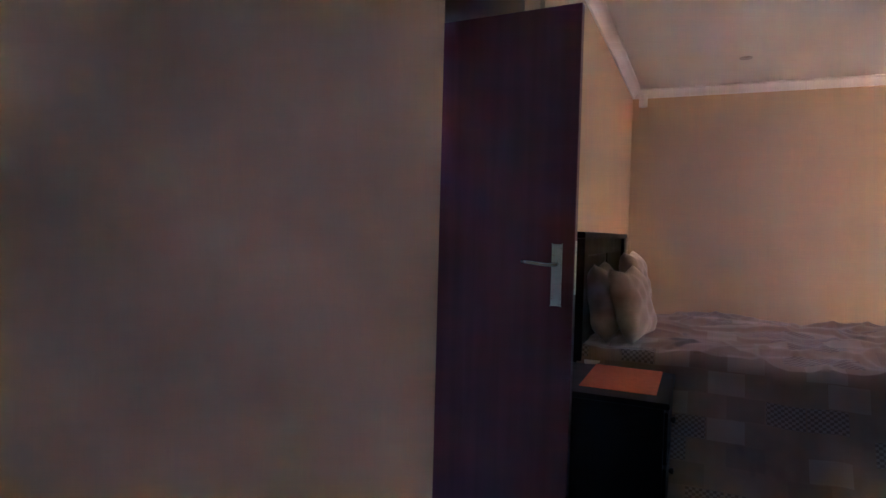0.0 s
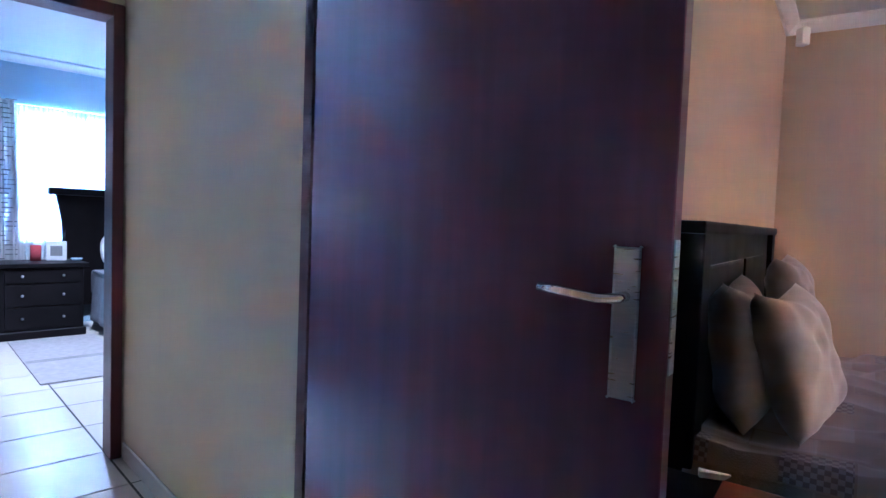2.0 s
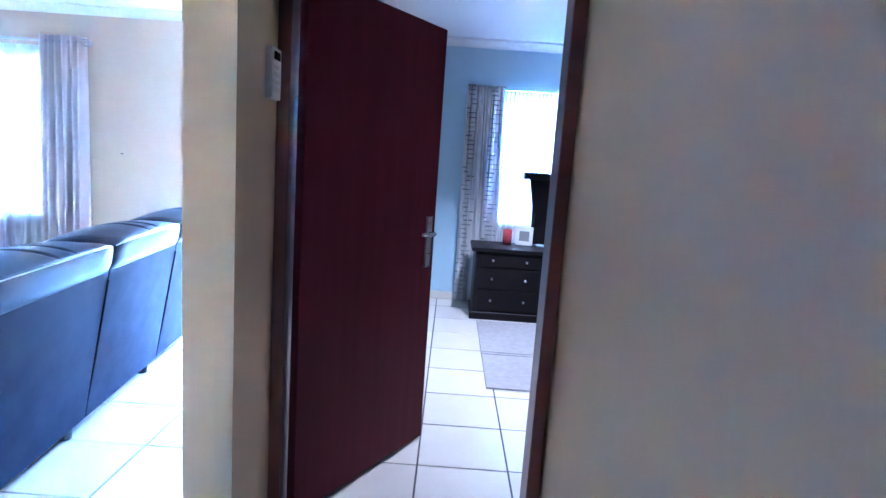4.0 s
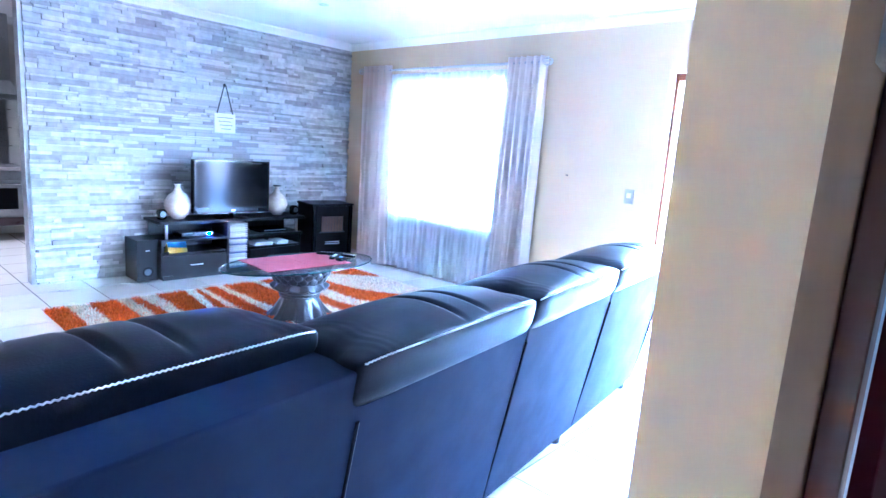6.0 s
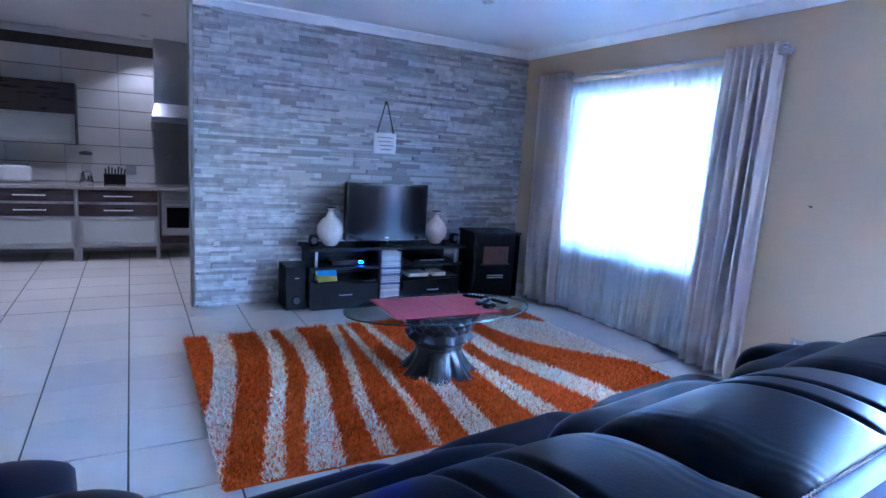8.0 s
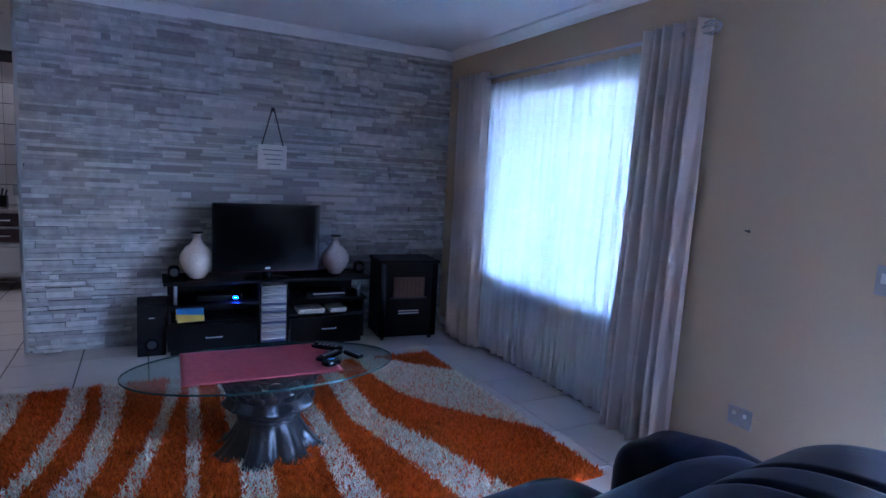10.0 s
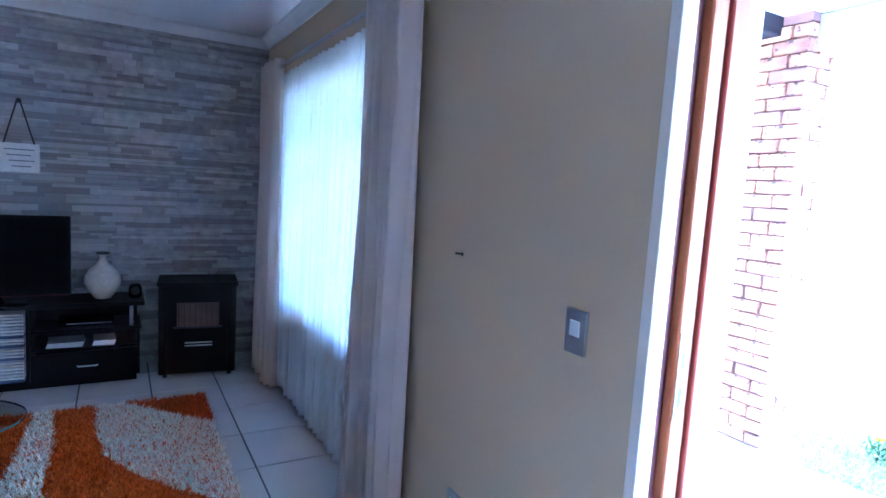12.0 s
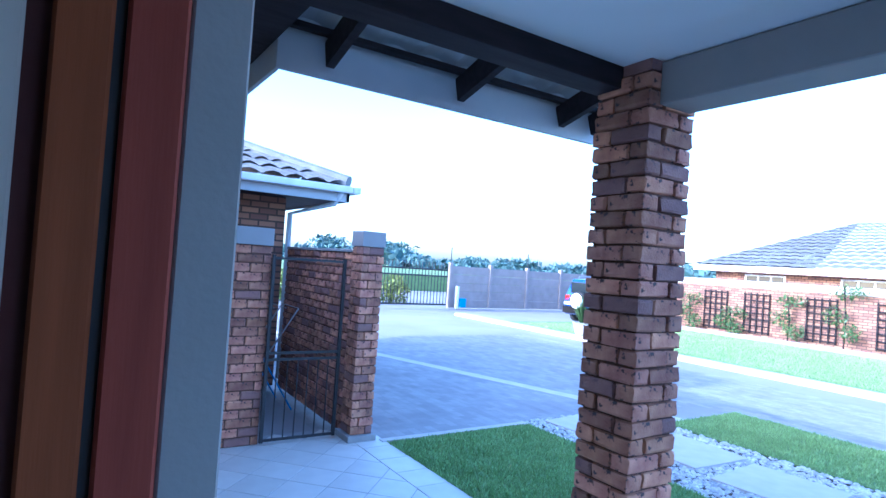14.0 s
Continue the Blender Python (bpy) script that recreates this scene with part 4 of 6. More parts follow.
# ---- coffee table and rug ----
RX0, RX1, RY0, RY1 = 0.6, 3.69, 0.95, 3.09
ROWS = (0.95, 1.45, 2.0, 2.5, 3.09)
# pale stripes: where each one lies across the rug at those rows, and half its width there
STRIPES = (((3.465, 3.47, 3.545, 3.65, 3.79), (0.075, 0.075, 0.07, 0.072, 0.075)), ((3.12, 3.12, 3.21, 3.34, 3.48), (0.05, 0.05, 0.046, 0.046, 0.05)),
           ((2.92, 2.915, 2.965, 3.10, 3.23), (0.07, 0.055, 0.058, 0.08, 0.09)), ((2.54, 2.61, 2.715, 2.83, 2.91), (0.045, 0.032, 0.036, 0.042, 0.045)),
           ((2.435, 2.468, 2.505, 2.55, 2.63), (0.026, 0.03, 0.034, 0.028, 0.03)), ((2.25, 2.26, 2.255, 2.255, 2.34), (0.035, 0.042, 0.06, 0.075, 0.095)),
           ((1.87, 1.83, 1.82, 1.84, 1.84), (0.04, 0.05, 0.05, 0.075, 0.1)), ((1.53, 1.515, 1.535, 1.40, 1.27), (0.05, 0.08, 0.095, 0.12, 0.135)))


def pale(x, y):
    """Whether the pile is of the pale wool there."""
    for xs, hs in STRIPES:
        if abs(x - np.interp(y, ROWS, xs)) < np.interp(y, ROWS, hs):
            return True
    low = np.interp(y, (0.95, 1.4, 1.72, 2.0, 2.2, 2.45, 2.65), (1.25, 1.23, 1.18, 1.04, 0.88, 0.66, 0.45))
    high = np.interp(y, (0.9, 1.15, 1.44, 1.6), (1.13, 0.9, 0.62, 0.4))
    return bool(high < x < low)


rng = np.random.default_rng(5)
rugob = tagged(part("rug", box(RX0, RY0, 0.0, RX1, RY1, 0.02, 0.008, 2), M_shag), "orange shaggy rug with wavy beige stripes", "rug")
for name, m, light, label in (("orange_pile", M_shag, False, "orange shag wool pile"), ("beige_pile", M_shagpale, True, "beige shag wool pile")):
    rv, rf = [], []
    N = 95000
    px, py = rng.uniform(RX0 - 0.01, RX1 + 0.01, N), rng.uniform(RY0 - 0.01, RY1 + 0.01, N)
    jx, jy = rng.normal(0, 0.006, N), rng.normal(0, 0.006, N)
    ang, ln, hh = rng.uniform(0, 6.28, N), rng.uniform(0.01, 0.03, N), rng.uniform(0.010, 0.032, N)
    clump = 0.5 + 0.5 * np.sin(37 * px + 5 * np.sin(23 * py)) * np.sin(41 * py + 4 * np.sin(19 * px))
    for k in range(N):
        if pale(px[k] + jx[k], py[k] + jy[k]) is not light:
            continue
        c, w, z = math.cos(ang[k]), 0.0048, 0.012 + 0.010 * clump[k]
        q, n0 = math.sin(ang[k]), len(rv)
        rv += [(px[k] - q * w, py[k] + c * w, z), (px[k] + q * w, py[k] - c * w, z), (px[k] + c * ln[k], py[k] + q * ln[k], z + hh[k])]
        rf.append((n0, n0 + 1, n0 + 2))
    stuff(name, rv, rf, m, label, "rug pile", rugob)

ct = thing("coffee_table", "oval glass coffee table on a dark carved pedestal", "coffee table", (2.14, 2.15, 0.022))


def folds(a, z):
    """The skirt of the pedestal: seven deep folds that fade towards the waist."""
    if z < 0.17:
        w = (1 - z / 0.17)
        return 1 + (0.13 * math.sin(7 * a) + 0.05 * math.sin(14 * a + 1.0) + 0.03 * math.sin(23 * a)) * w ** 0.8
    return 1 + 0.012 * math.sin(20 * a)


def waist(z):
    if z < 0.17:
        return 0.272 - 0.118 * (z / 0.17) ** 0.55
    if z < 0.26:
        return 0.152
    return 0.165 + 0.105 * ((z - 0.26) / 0.195) ** 0.75


part("pedestal", lathe([(waist(0.455 * k / 60), 0.455 * k / 60) for k in range(61)], 112, folds), M_carved, ct, "dark carved pedestal with a folded skirt", True)
for z, r in ((0.182, 0.158), (0.206, 0.163), (0.230, 0.158)):
    part("rope_band", lathe([(r - 0.01, z - 0.011), (r + 0.007, z - 0.007), (r + 0.009, z), (r + 0.007, z + 0.007), (r - 0.01, z + 0.011)], 120, lambda a, h: 1 + 0.025 * math.sin(30 * a + 260 * h)), M_carved, ct, "", True)
part("scalloped_collar", sheet([k / 120 for k in range(121)], [q / 6 for q in range(7)], lambda u, v: ((0.235 - 0.05 * v + 0.014 * math.cos(20 * math.pi * u) * (1 - v)) * math.cos(2 * math.pi * u), (0.235 - 0.05 * v + 0.014 * math.cos(20 * math.pi * u) * (1 - v)) * math.sin(2 * math.pi * u), 0.244 + 0.03 * (1 - abs(math.sin(10 * math.pi * u))) * (1 - v) + 0.075 * v), 0.012), M_carved, ct, "scalloped leaf collar", True)
plate = mesh_of("scale", puff(0, 0, 0, 0.036, 0.012, 0.034, 0.9, 14, 8), M_carved)
plate.shade_smooth()
for row, z in enumerate((0.335, 0.375, 0.415)):
    for k in range(17):
        t = 360 / 17 * (k + 0.5 * (row % 2))
        r = waist(z) + 0.002
        piece("scale", plate, ct, pose(r * math.cos(radians(t)), r * math.sin(radians(t)), z) @ pose(0, 0, 0, 0, 0, t - 90) @ pose(0, 0, 0, -26, 0, 0))
bm = lathe([(0.995, 0.458), (1.0, 0.461), (1.0, 0.467), (0.995, 0.47)], 72)
for v in bm.verts:
    v.co.x, v.co.y = v.co.x * 0.69 + 0.02, v.co.y * 0.372 + 0.04
part("glass_top", bm, M_tableglass, ct, "clear oval glass top")
bm = bmesh.new()
ring = [[bm.verts.new((0.02 + (0.69 + d) * math.cos(a), 0.04 + (0.372 + d) * math.sin(a), z)) for d, z in ((0.0005, 0.459), (0.002, 0.4605), (0.002, 0.4675), (0.0005, 0.469))] for a in [2 * math.pi * k / 90 for k in range(90)]]
for k in range(90):
    for q in range(4):
        bm.faces.new((ring[k][q], ring[k][(q + 1) % 4], ring[(k + 1) % 90][(q + 1) % 4], ring[(k + 1) % 90][q]))
part("glass_edge", bm, M_glassedge, ct, "dark green polished glass edge")
pm = thing("table_runner", "red woven table mat lying on the glass", "table mat", (2.195, 2.16, 0.4925), -2)
part("cloth", sheet([k / 30 for k in range(31)], [k / 16 for k in range(17)], lambda u, v: (-0.385 + 0.77 * u, -0.255 + 0.51 * v, 0.003 + 0.0015 * math.sin(30 * u) * math.sin(9 * v)), 0.002), M_redmat, pm, "", True)
part("crease", box(-0.02, -0.25, 0.004, -0.012, 0.25, 0.0065), M_redmat, pm)
for x, y, t, ln in ((1.83, 2.2, 35, 0.1), (1.80, 2.05, -40, 0.095), (1.70, 2.22, -70, 0.07)):
    rc = thing("remote_control", "black remote control with rubber buttons", "remote control", (x, y, 0.4985), t, group="remotes on the table mat")
    part("case", puff(0, 0, 0.012, ln, 0.026, 0.012, 0.45, 28, 12), M_gloss, rc, "", True)
    for k in range(5):
        part("button", box(-0.06 + 0.025 * k, -0.012, 0.0225, -0.048 + 0.025 * k, 0.012, 0.0255, 0.001, 1), M_alu, rc)
gp = thing("game_controller", "small blue and black controller on the mat", "controller", (1.86, 2.33, 0.4985), 20)
part("case", puff(0, 0, 0.018, 0.05, 0.035, 0.018, 0.6, 24, 12), M_gloss, gp, "", True)
part("face", puff(0, 0, 0.032, 0.028, 0.018, 0.005, 0.8, 20, 8), M_bluepaper, gp, "", True)

# ---- corner sofa ----
sofa = thing("sofa", "black leather corner sofa with stitched head cushions", "sofa", (3.05, 5.0, 0), 6.0)


for k, (x0, x1) in enumerate(((3.955, 4.93), (3.05, 3.99), (2.16, 3.05), (1.16, 2.16))):
    sy, sz = (-0.19, 0.08) if k == 0 else (-0.01, 0.04)
    cx, hw = 0.5 * (x0 + x1), 0.5 * (x1 - x0) - 0.004
    bm = bm_box(bmesh.new(), x0 + 0.002, 4.66, 0.06, x1 - 0.002, 5.0, 0.87 + sz, 0.012, 3)
    for v in bm.verts:
        if v.co.y > 4.9:
            v.co.y = 4.87 + 0.15 * v.co.z / 0.86 + (v.co.y - 5.0)
    part("back_panel", bm, M_leather_back, sofa, "", True)
    hc = part("head_cushion", bolster(x0 + 0.002, x1 - 0.002, 4.80 + sy, 0.86 + sz, 1, 1, (0.36, 0.50)), M_leather, sofa, "padded leather head cushion with two grooves", True)
    part("stitching", stitches(x0 + 0.002, x1 - 0.002, 4.80 + sy, 0.86 + sz, (0.36, 0.50)), M_stitch, hc, "pale contrast stitching")
    part("seat_cushion", puff(cx, 4.22, 0.36, hw, 0.44, 0.12, 0.35, 48, 20, lambda u, v, w: 0.006 * math.sin(7 * u) * math.sin(5 * v)), M_leather, sofa, "", True)
    part("seat_base", box(x0, 3.86, 0.06, x1, 4.62, 0.28, 0.02, 2), M_leather, sofa)
    part("back_cushion", puff(cx, 4.55, 0.62, hw - 0.01, 0.16, 0.24, 0.4, 40, 20, lambda u, v, w: 0.006 * math.sin(6 * u) * math.sin(5 * w)), M_leather, sofa, "", True)
    part("seam", tube([(x0, 4.875, 0.07), (x0, 4.945, 0.42), (x0, 5.012, 0.80)], 0.006, 6), M_leather, sofa)
    part("foot", lathe([(0.03, 0.0), (0.035, 0.06)], 14), M_iron, sofa, "", False, pose(x0 + 0.09, 4.83, 0))
arm = part("armrest", puff(0.98, 4.38, 0.42, 0.19, 0.45, 0.25, 0.45, 40, 24, lambda u, v, w: 0.008 * math.sin(9 * v + 3 * u)), M_leather, sofa, "rounded padded armrest", True)
part("arm_base", box(0.83, 3.98, 0.04, 1.16, 4.86, 0.4, 0.03, 3), M_leather, sofa)
# wing of the sofa
part("wing_base", box(4.22, 3.0, 0.06, 5.16, 4.62, 0.30, 0.02, 2), M_leather, sofa)
part("wing_seat", puff(4.69, 3.55, 0.36, 0.45, 0.6, 0.12, 0.35, 40, 20), M_leather, sofa, "", True)
part("wing_back", box(4.1, 4.1, 0.28, 5.14, 4.44, 0.80, 0.04, 3), M_leather, sofa)
part("wing_cushion", bolster(4.05, 5.17, 4.2, 0.825, 0.85, 0.85, (0.36, 0.50)), M_leather, sofa, "padded leather head cushion", True)

for ob in sofa.children:
    ob.matrix_basis = Matrix.Translation((-3.05, -5.0, 0)) @ ob.matrix_basis

# ---- small fixtures on the walls ----


def wall_plate(name, label, y, z, w, h, rockers):
    t = thing(name, label, "switch" if "switch" in name else "socket", (0.0, y, z))
    part("plate", box(-0.002, -w / 2, -h / 2, 0.010, w / 2, h / 2, 0.003, 2), M_alu, t, "grey plastic cover plate")
    for yy, zz, a, b in rockers:
        part("rocker", box(0.009, yy - a / 2, zz - b / 2, 0.014, yy + a / 2, zz + b / 2, 0.002, 1), M_white, t)


wall_plate("light_switch", "grey light switch with one white rocker", 3.972, 1.2, 0.08, 0.125, ((0, 0.01, 0.04, 0.045),))
wall_plate("power_socket", "grey double power socket near the floor", 3.415, 0.375, 0.13, 0.1, ((-0.03, 0.015, 0.02, 0.02), (0.03, 0.015, 0.02, 0.02)))
nl = thing("nail", "small dark nail driven into plaster", "nail", (0, 3.335, 1.335))
part("shank", tube([(-0.002, 0, 0), (0.03, 0, 0.004)], 0.004, 8), M_iron, nl)
part("washer", lathe([(0.008, 0), (0.006, 0.003)], 12), M_iron, nl, "", False, pose(0.0, 0, 0, 0, 90, 0))
ac = thing("alarm_keypad", "white alarm keypad fixed beside the bedroom door", "alarm keypad", (3.79, 6.03, 1.745))
part("body", box(-0.05, -0.002, -0.085, 0.05, 0.024, 0.085, 0.008, 2), M_white, ac)
part("display", box(-0.032, 0.0235, 0.045, 0.032, 0.0255, 0.072), M_screen, ac)
for r in range(4):
    for c in range(3):
        part("key", box(-0.034 + 0.025 * c, 0.0235, 0.015 - 0.025 * r, -0.016 + 0.025 * c, 0.0265, 0.03 - 0.025 * r), M_paper, ac)

# ---- kitchen seen past the stone wall ----
wt = tagged(part("worktop", box(3.05, -3.05, 0.87, 5.88, -2.36, 0.91, 0.004, 1), M_counter), "speckled granite kitchen worktop", "worktop")


def base_unit(x0, x1):
    t = thing("base_cabinet", "aluminium framed base cabinet with dark drawers", "cabinet", (x0, -2.4, 0), group="kitchen base cabinets")
    w = x1 - x0
    part("carcass", box(0.0, -0.6, 0.16, w, -0.025, 0.868), M_alu, t)
    for z0, z1 in ((0.72, 0.86), (0.55, 0.69)):
        d = part("drawer", box(0.02, -0.03, z0, w - 0.02, 0.0, z1, 0.003, 1), M_kdark, t, "dark wenge drawer front")
        part("handle", tube([(w * 0.34, 0.0, z0 + 0.07), (w * 0.34, 0.025, z0 + 0.07), (w * 0.68, 0.025, z0 + 0.07), (w * 0.68, 0.0, z0 + 0.07)], 0.006, 6), M_steel, d, "steel bar handle")
    d = part("flap_door", box(0.06, -0.02, 0.225, w - 0.06, -0.008, 0.495), M_frost, t, "frosted glass flap")
    for a in ((0.02, 0.18, w - 0.02, 0.22), (0.02, 0.5, w - 0.02, 0.535), (0.02, 0.22, 0.06, 0.5), (w - 0.06, 0.22, w - 0.02, 0.5)):
        part("frame", box(a[0], -0.03, a[1], a[2], 0.0, a[3], 0.002, 1), M_alu, d)
    part("leg", box(0.0, -0.05, 0.0, 0.04, -0.005, 0.17), M_alu, t)
    part("leg", box(w - 0.04, -0.05, 0.0, w, -0.005, 0.17), M_alu, t)


base_unit(3.72, 4.595)
base_unit(4.6, 5.475)
ov = thing("oven", "built-in steel oven with a dark glass door", "oven", (3.1, -2.4, 0))
part("body", box(0, -0.6, 0.2, 0.6, -0.02, 0.868), M_alu, ov)
part("control_panel", box(0.0, -0.02, 0.76, 0.6, 0.0, 0.86, 0.003, 1), M_steel, ov)
od = part("oven_door", box(0.0, -0.02, 0.32, 0.6, 0.0, 0.75, 0.003, 1), M_steel, ov)
part("window", box(0.06, -0.001, 0.4, 0.54, 0.003, 0.66), M_screen, od, "dark oven glass")
part("handle", tube([(0.04, 0, 0.71), (0.04, 0.035, 0.71), (0.56, 0.035, 0.71), (0.56, 0, 0.71)], 0.009, 8), M_chrome, od)
part("drawer", box(0.0, -0.02, 0.2, 0.6, 0.0, 0.3, 0.003, 1), M_kdark, ov)
hd = thing("extractor_hood", "stainless steel chimney extractor hood", "extractor hood", (3.42, -3.05, 0))
part("chimney", box(-0.32, 0.0, 1.95, 0.32, 0.3, CEIL, 0.003, 1), M_steel, hd)
bm = box(-0.36, 0.0, 1.72, 0.36, 0.5, 1.78, 0.003, 1)
part("canopy", bm, M_steel, hd)
bm = bmesh.new()
lo = [bm.verts.new(p) for p in ((-0.36, 0, 1.78), (0.36, 0, 1.78), (0.36, 0.5, 1.78), (-0.36, 0.5, 1.78))]
hi = [bm.verts.new(p) for p in ((-0.32, 0, 1.95), (0.32, 0, 1.95), (0.32, 0.3, 1.95), (-0.32, 0.3, 1.95))]
for k in range(4):
    bm.faces.new((lo[k], lo[(k + 1) % 4], hi[(k + 1) % 4], hi[k]))
part("hood_slope", bm, M_steel, hd)
tagged(part("splashback", box(3.1, -3.049, 0.912, 3.74, -3.04, 1.72), M_steel), "brushed steel splashback behind the hob", "splashback")
uc = thing("wall_cabinet", "dark wall cabinet with a frosted glass flap", "cabinet", (4.59, -3.05, 1.37))
part("carcass", box(0, 0, 0, 1.25, 0.33, 0.72), M_black, uc)
part("upper_door", box(0.01, 0.33, 0.37, 1.24, 0.35, 0.71, 0.003, 1), M_kdark, uc)
ld = part("lower_door", box(0.05, 0.335, 0.05, 1.2, 0.345, 0.32), M_frost, uc, "frosted glass flap")
for a in ((0.01, 0.01, 1.24, 0.05), (0.01, 0.32, 1.24, 0.36), (0.01, 0.05, 0.05, 0.32), (1.2, 0.05, 1.24, 0.32)):
    part("frame", box(a[0], 0.33, a[1], a[2], 0.352, a[3], 0.002, 1), M_alu, ld)
kt = tagged(part("kitchen_tiles", box(3.06, -3.05, 0.912, 5.9, -3.046, CEIL - 0.08), M_grout), "white wall tiles with dark joints", "wall tiles", kind="structure")
tm = mesh_of("kitchen_tile", box(0.002, 0, 0.004, 0.598, 0.006, 0.226, 0.001, 1), M_ktile)
for i in range(5):
    for j in range(8):
        if 0.912 + (j + 1) * 0.23 < CEIL - 0.05 and 3.06 + (i + 1) * 0.6 < 6.1:
            piece("tile", tm, kt, Matrix.Translation((3.0 + i * 0.6 - 0.12 + 0.06, -3.046, 0.912 + j * 0.23)))
bl = thing("blender", "kitchen blender with a clear jug", "blender", (4.5, -2.7, 0.91))
part("base", lathe([(0.075, 0), (0.08, 0.01), (0.06, 0.13), (0.045, 0.15)], 24), M_chrome, bl, "", True)
part("jug", lathe([(0.045, 0.15), (0.065, 0.34), (0.068, 0.35)], 24), M_glass, bl, "", True)
part("lid", lathe([(0.07, 0.35), (0.07, 0.38), (0.03, 0.395)], 24), M_iron, bl, "", True)
kb = thing("knife_block", "black knife block full of handles", "knife block", (4.2, -2.72, 0.91))
part("block", box(-0.12, -0.06, 0, 0.12, 0.06, 0.13, 0.006, 1), M_black, kb)
for k in range(7):
    part("knife_handle", tube([(-0.1 + 0.033 * k, 0.0, 0.12), (-0.115 + 0.036 * k, -0.02, 0.19 + 0.015 * (k % 3))], 0.011, 6), M_iron, kb)
so = thing("wall_socket", "white socket on the kitchen tiles", "socket", (4.02, -3.04, 1.08))
part("plate", box(-0.06, 0, -0.06, 0.06, 0.01, 0.06, 0.003, 1), M_alu, so)
to = thing("toaster", "pale toaster at the back of the worktop", "toaster", (5.2, -2.7, 0.91))
part("shell", puff(0, 0, 0.1, 0.16, 0.09, 0.1, 0.4, 32, 16), M_white, to, "", True)
part("top", box(-0.13, -0.05, 0.19, 0.13, 0.05, 0.205, 0.004, 1), M_iron, to)

# ---- guest room ----
bed = thing("bed", "double bed under a rumpled tan patchwork cover", "bed", (5.99, 8.74, 0), GT)
bed.scale = (1, 1.12, 1.12)


def cover(u, v):
    x, y = 0.02 + 2.0 * u, -0.78 + 1.50 * v
    z = 0.585 + 0.014 * math.sin(7 * x + 4 * y) + 0.022 * math.sin(3 * x - 9 * y) * u + 0.010 * abs(math.sin(11 * x - 5 * y + math.sin(6 * y))) + 0.022 * u * max(0.0, math.sin(3 * x + 13 * y + math.sin(5 * x))) ** 3 + 0.01 * math.sin(13 * x + 11 * y) * u + 0.02 * math.exp(-((x - 1.7) ** 2 + (y + 0.2) ** 2) * 4)
    ridge = max(0.0, math.sin(14 * x + 21 * y + 2.6 * math.sin(4 * x - 3 * y))) ** 4 + 0.7 * max(0.0, math.sin(25 * x - 13 * y + 2 * math.sin(5 * y))) ** 5
    return x, y, z + 0.006 * math.sin(23 * y + 5 * x) + 0.014 * ridge * (0.4 + u) - 0.004


part("mattress", box(0.0, -0.72, 0.25, 1.98, 0.69, 0.56, 0.05, 4), M_bedbase, bed)
part("base", box(0.0, -0.68, 0.08, 1.96, 0.68, 0.255, 0.01, 1), M_bedbase, bed, "brown fabric bed base")
part("bedcover", sheet([k / 130 for k in range(131)], [k / 100 for k in range(101)], cover, 0.012), M_bedcover, bed, "rumpled patchwork bedcover", True)
for s in (-1, 1):
    part("cover_drop", sheet([k / 120 for k in range(121)], [k / 10 for k in range(11)], lambda u, v, s=s: (cover(u, (s + 1) / 2)[0], s * ((0.78 if s < 0 else 0.72) + (0.28 if s < 0 else 0.04) * (1 - v) ** 1.3 + 0.014 * (1 - v) * math.sin(40 * u + 3 * math.sin(9 * u))), 0.02 + (cover(u, (s + 1) / 2)[2] - 0.02) * v), 0.008), M_bedcover, bed, "", True)
part("valance", box(0.0, -0.76, 0.0, 1.97, 0.70, 0.24, 0.01, 1), M_bedbase, bed)
hb = part("headboard", box(-0.035, -0.66, 0.0, 0.02, 0.66, 1.22, 0.006, 2), M_black, bed, "dark panelled wooden headboard")
hb.scale = (1, 1.18, 0.897)
part("cap", box(-0.038, -0.70, 1.215, 0.05, 0.70, 1.25, 0.008, 2), M_black, hb)
for a, b in ((-0.56, -0.02), (0.02, 0.56)):
    part("panel", box(0.016, a, 0.62, 0.028, b, 1.12, 0.01, 2), M_black, hb)
for y in (-0.66, 0.62):
    part("post", box(-0.035, y - 0.02, 0.0, 0.045, y + 0.06, 1.218, 0.006, 2), M_black, hb)


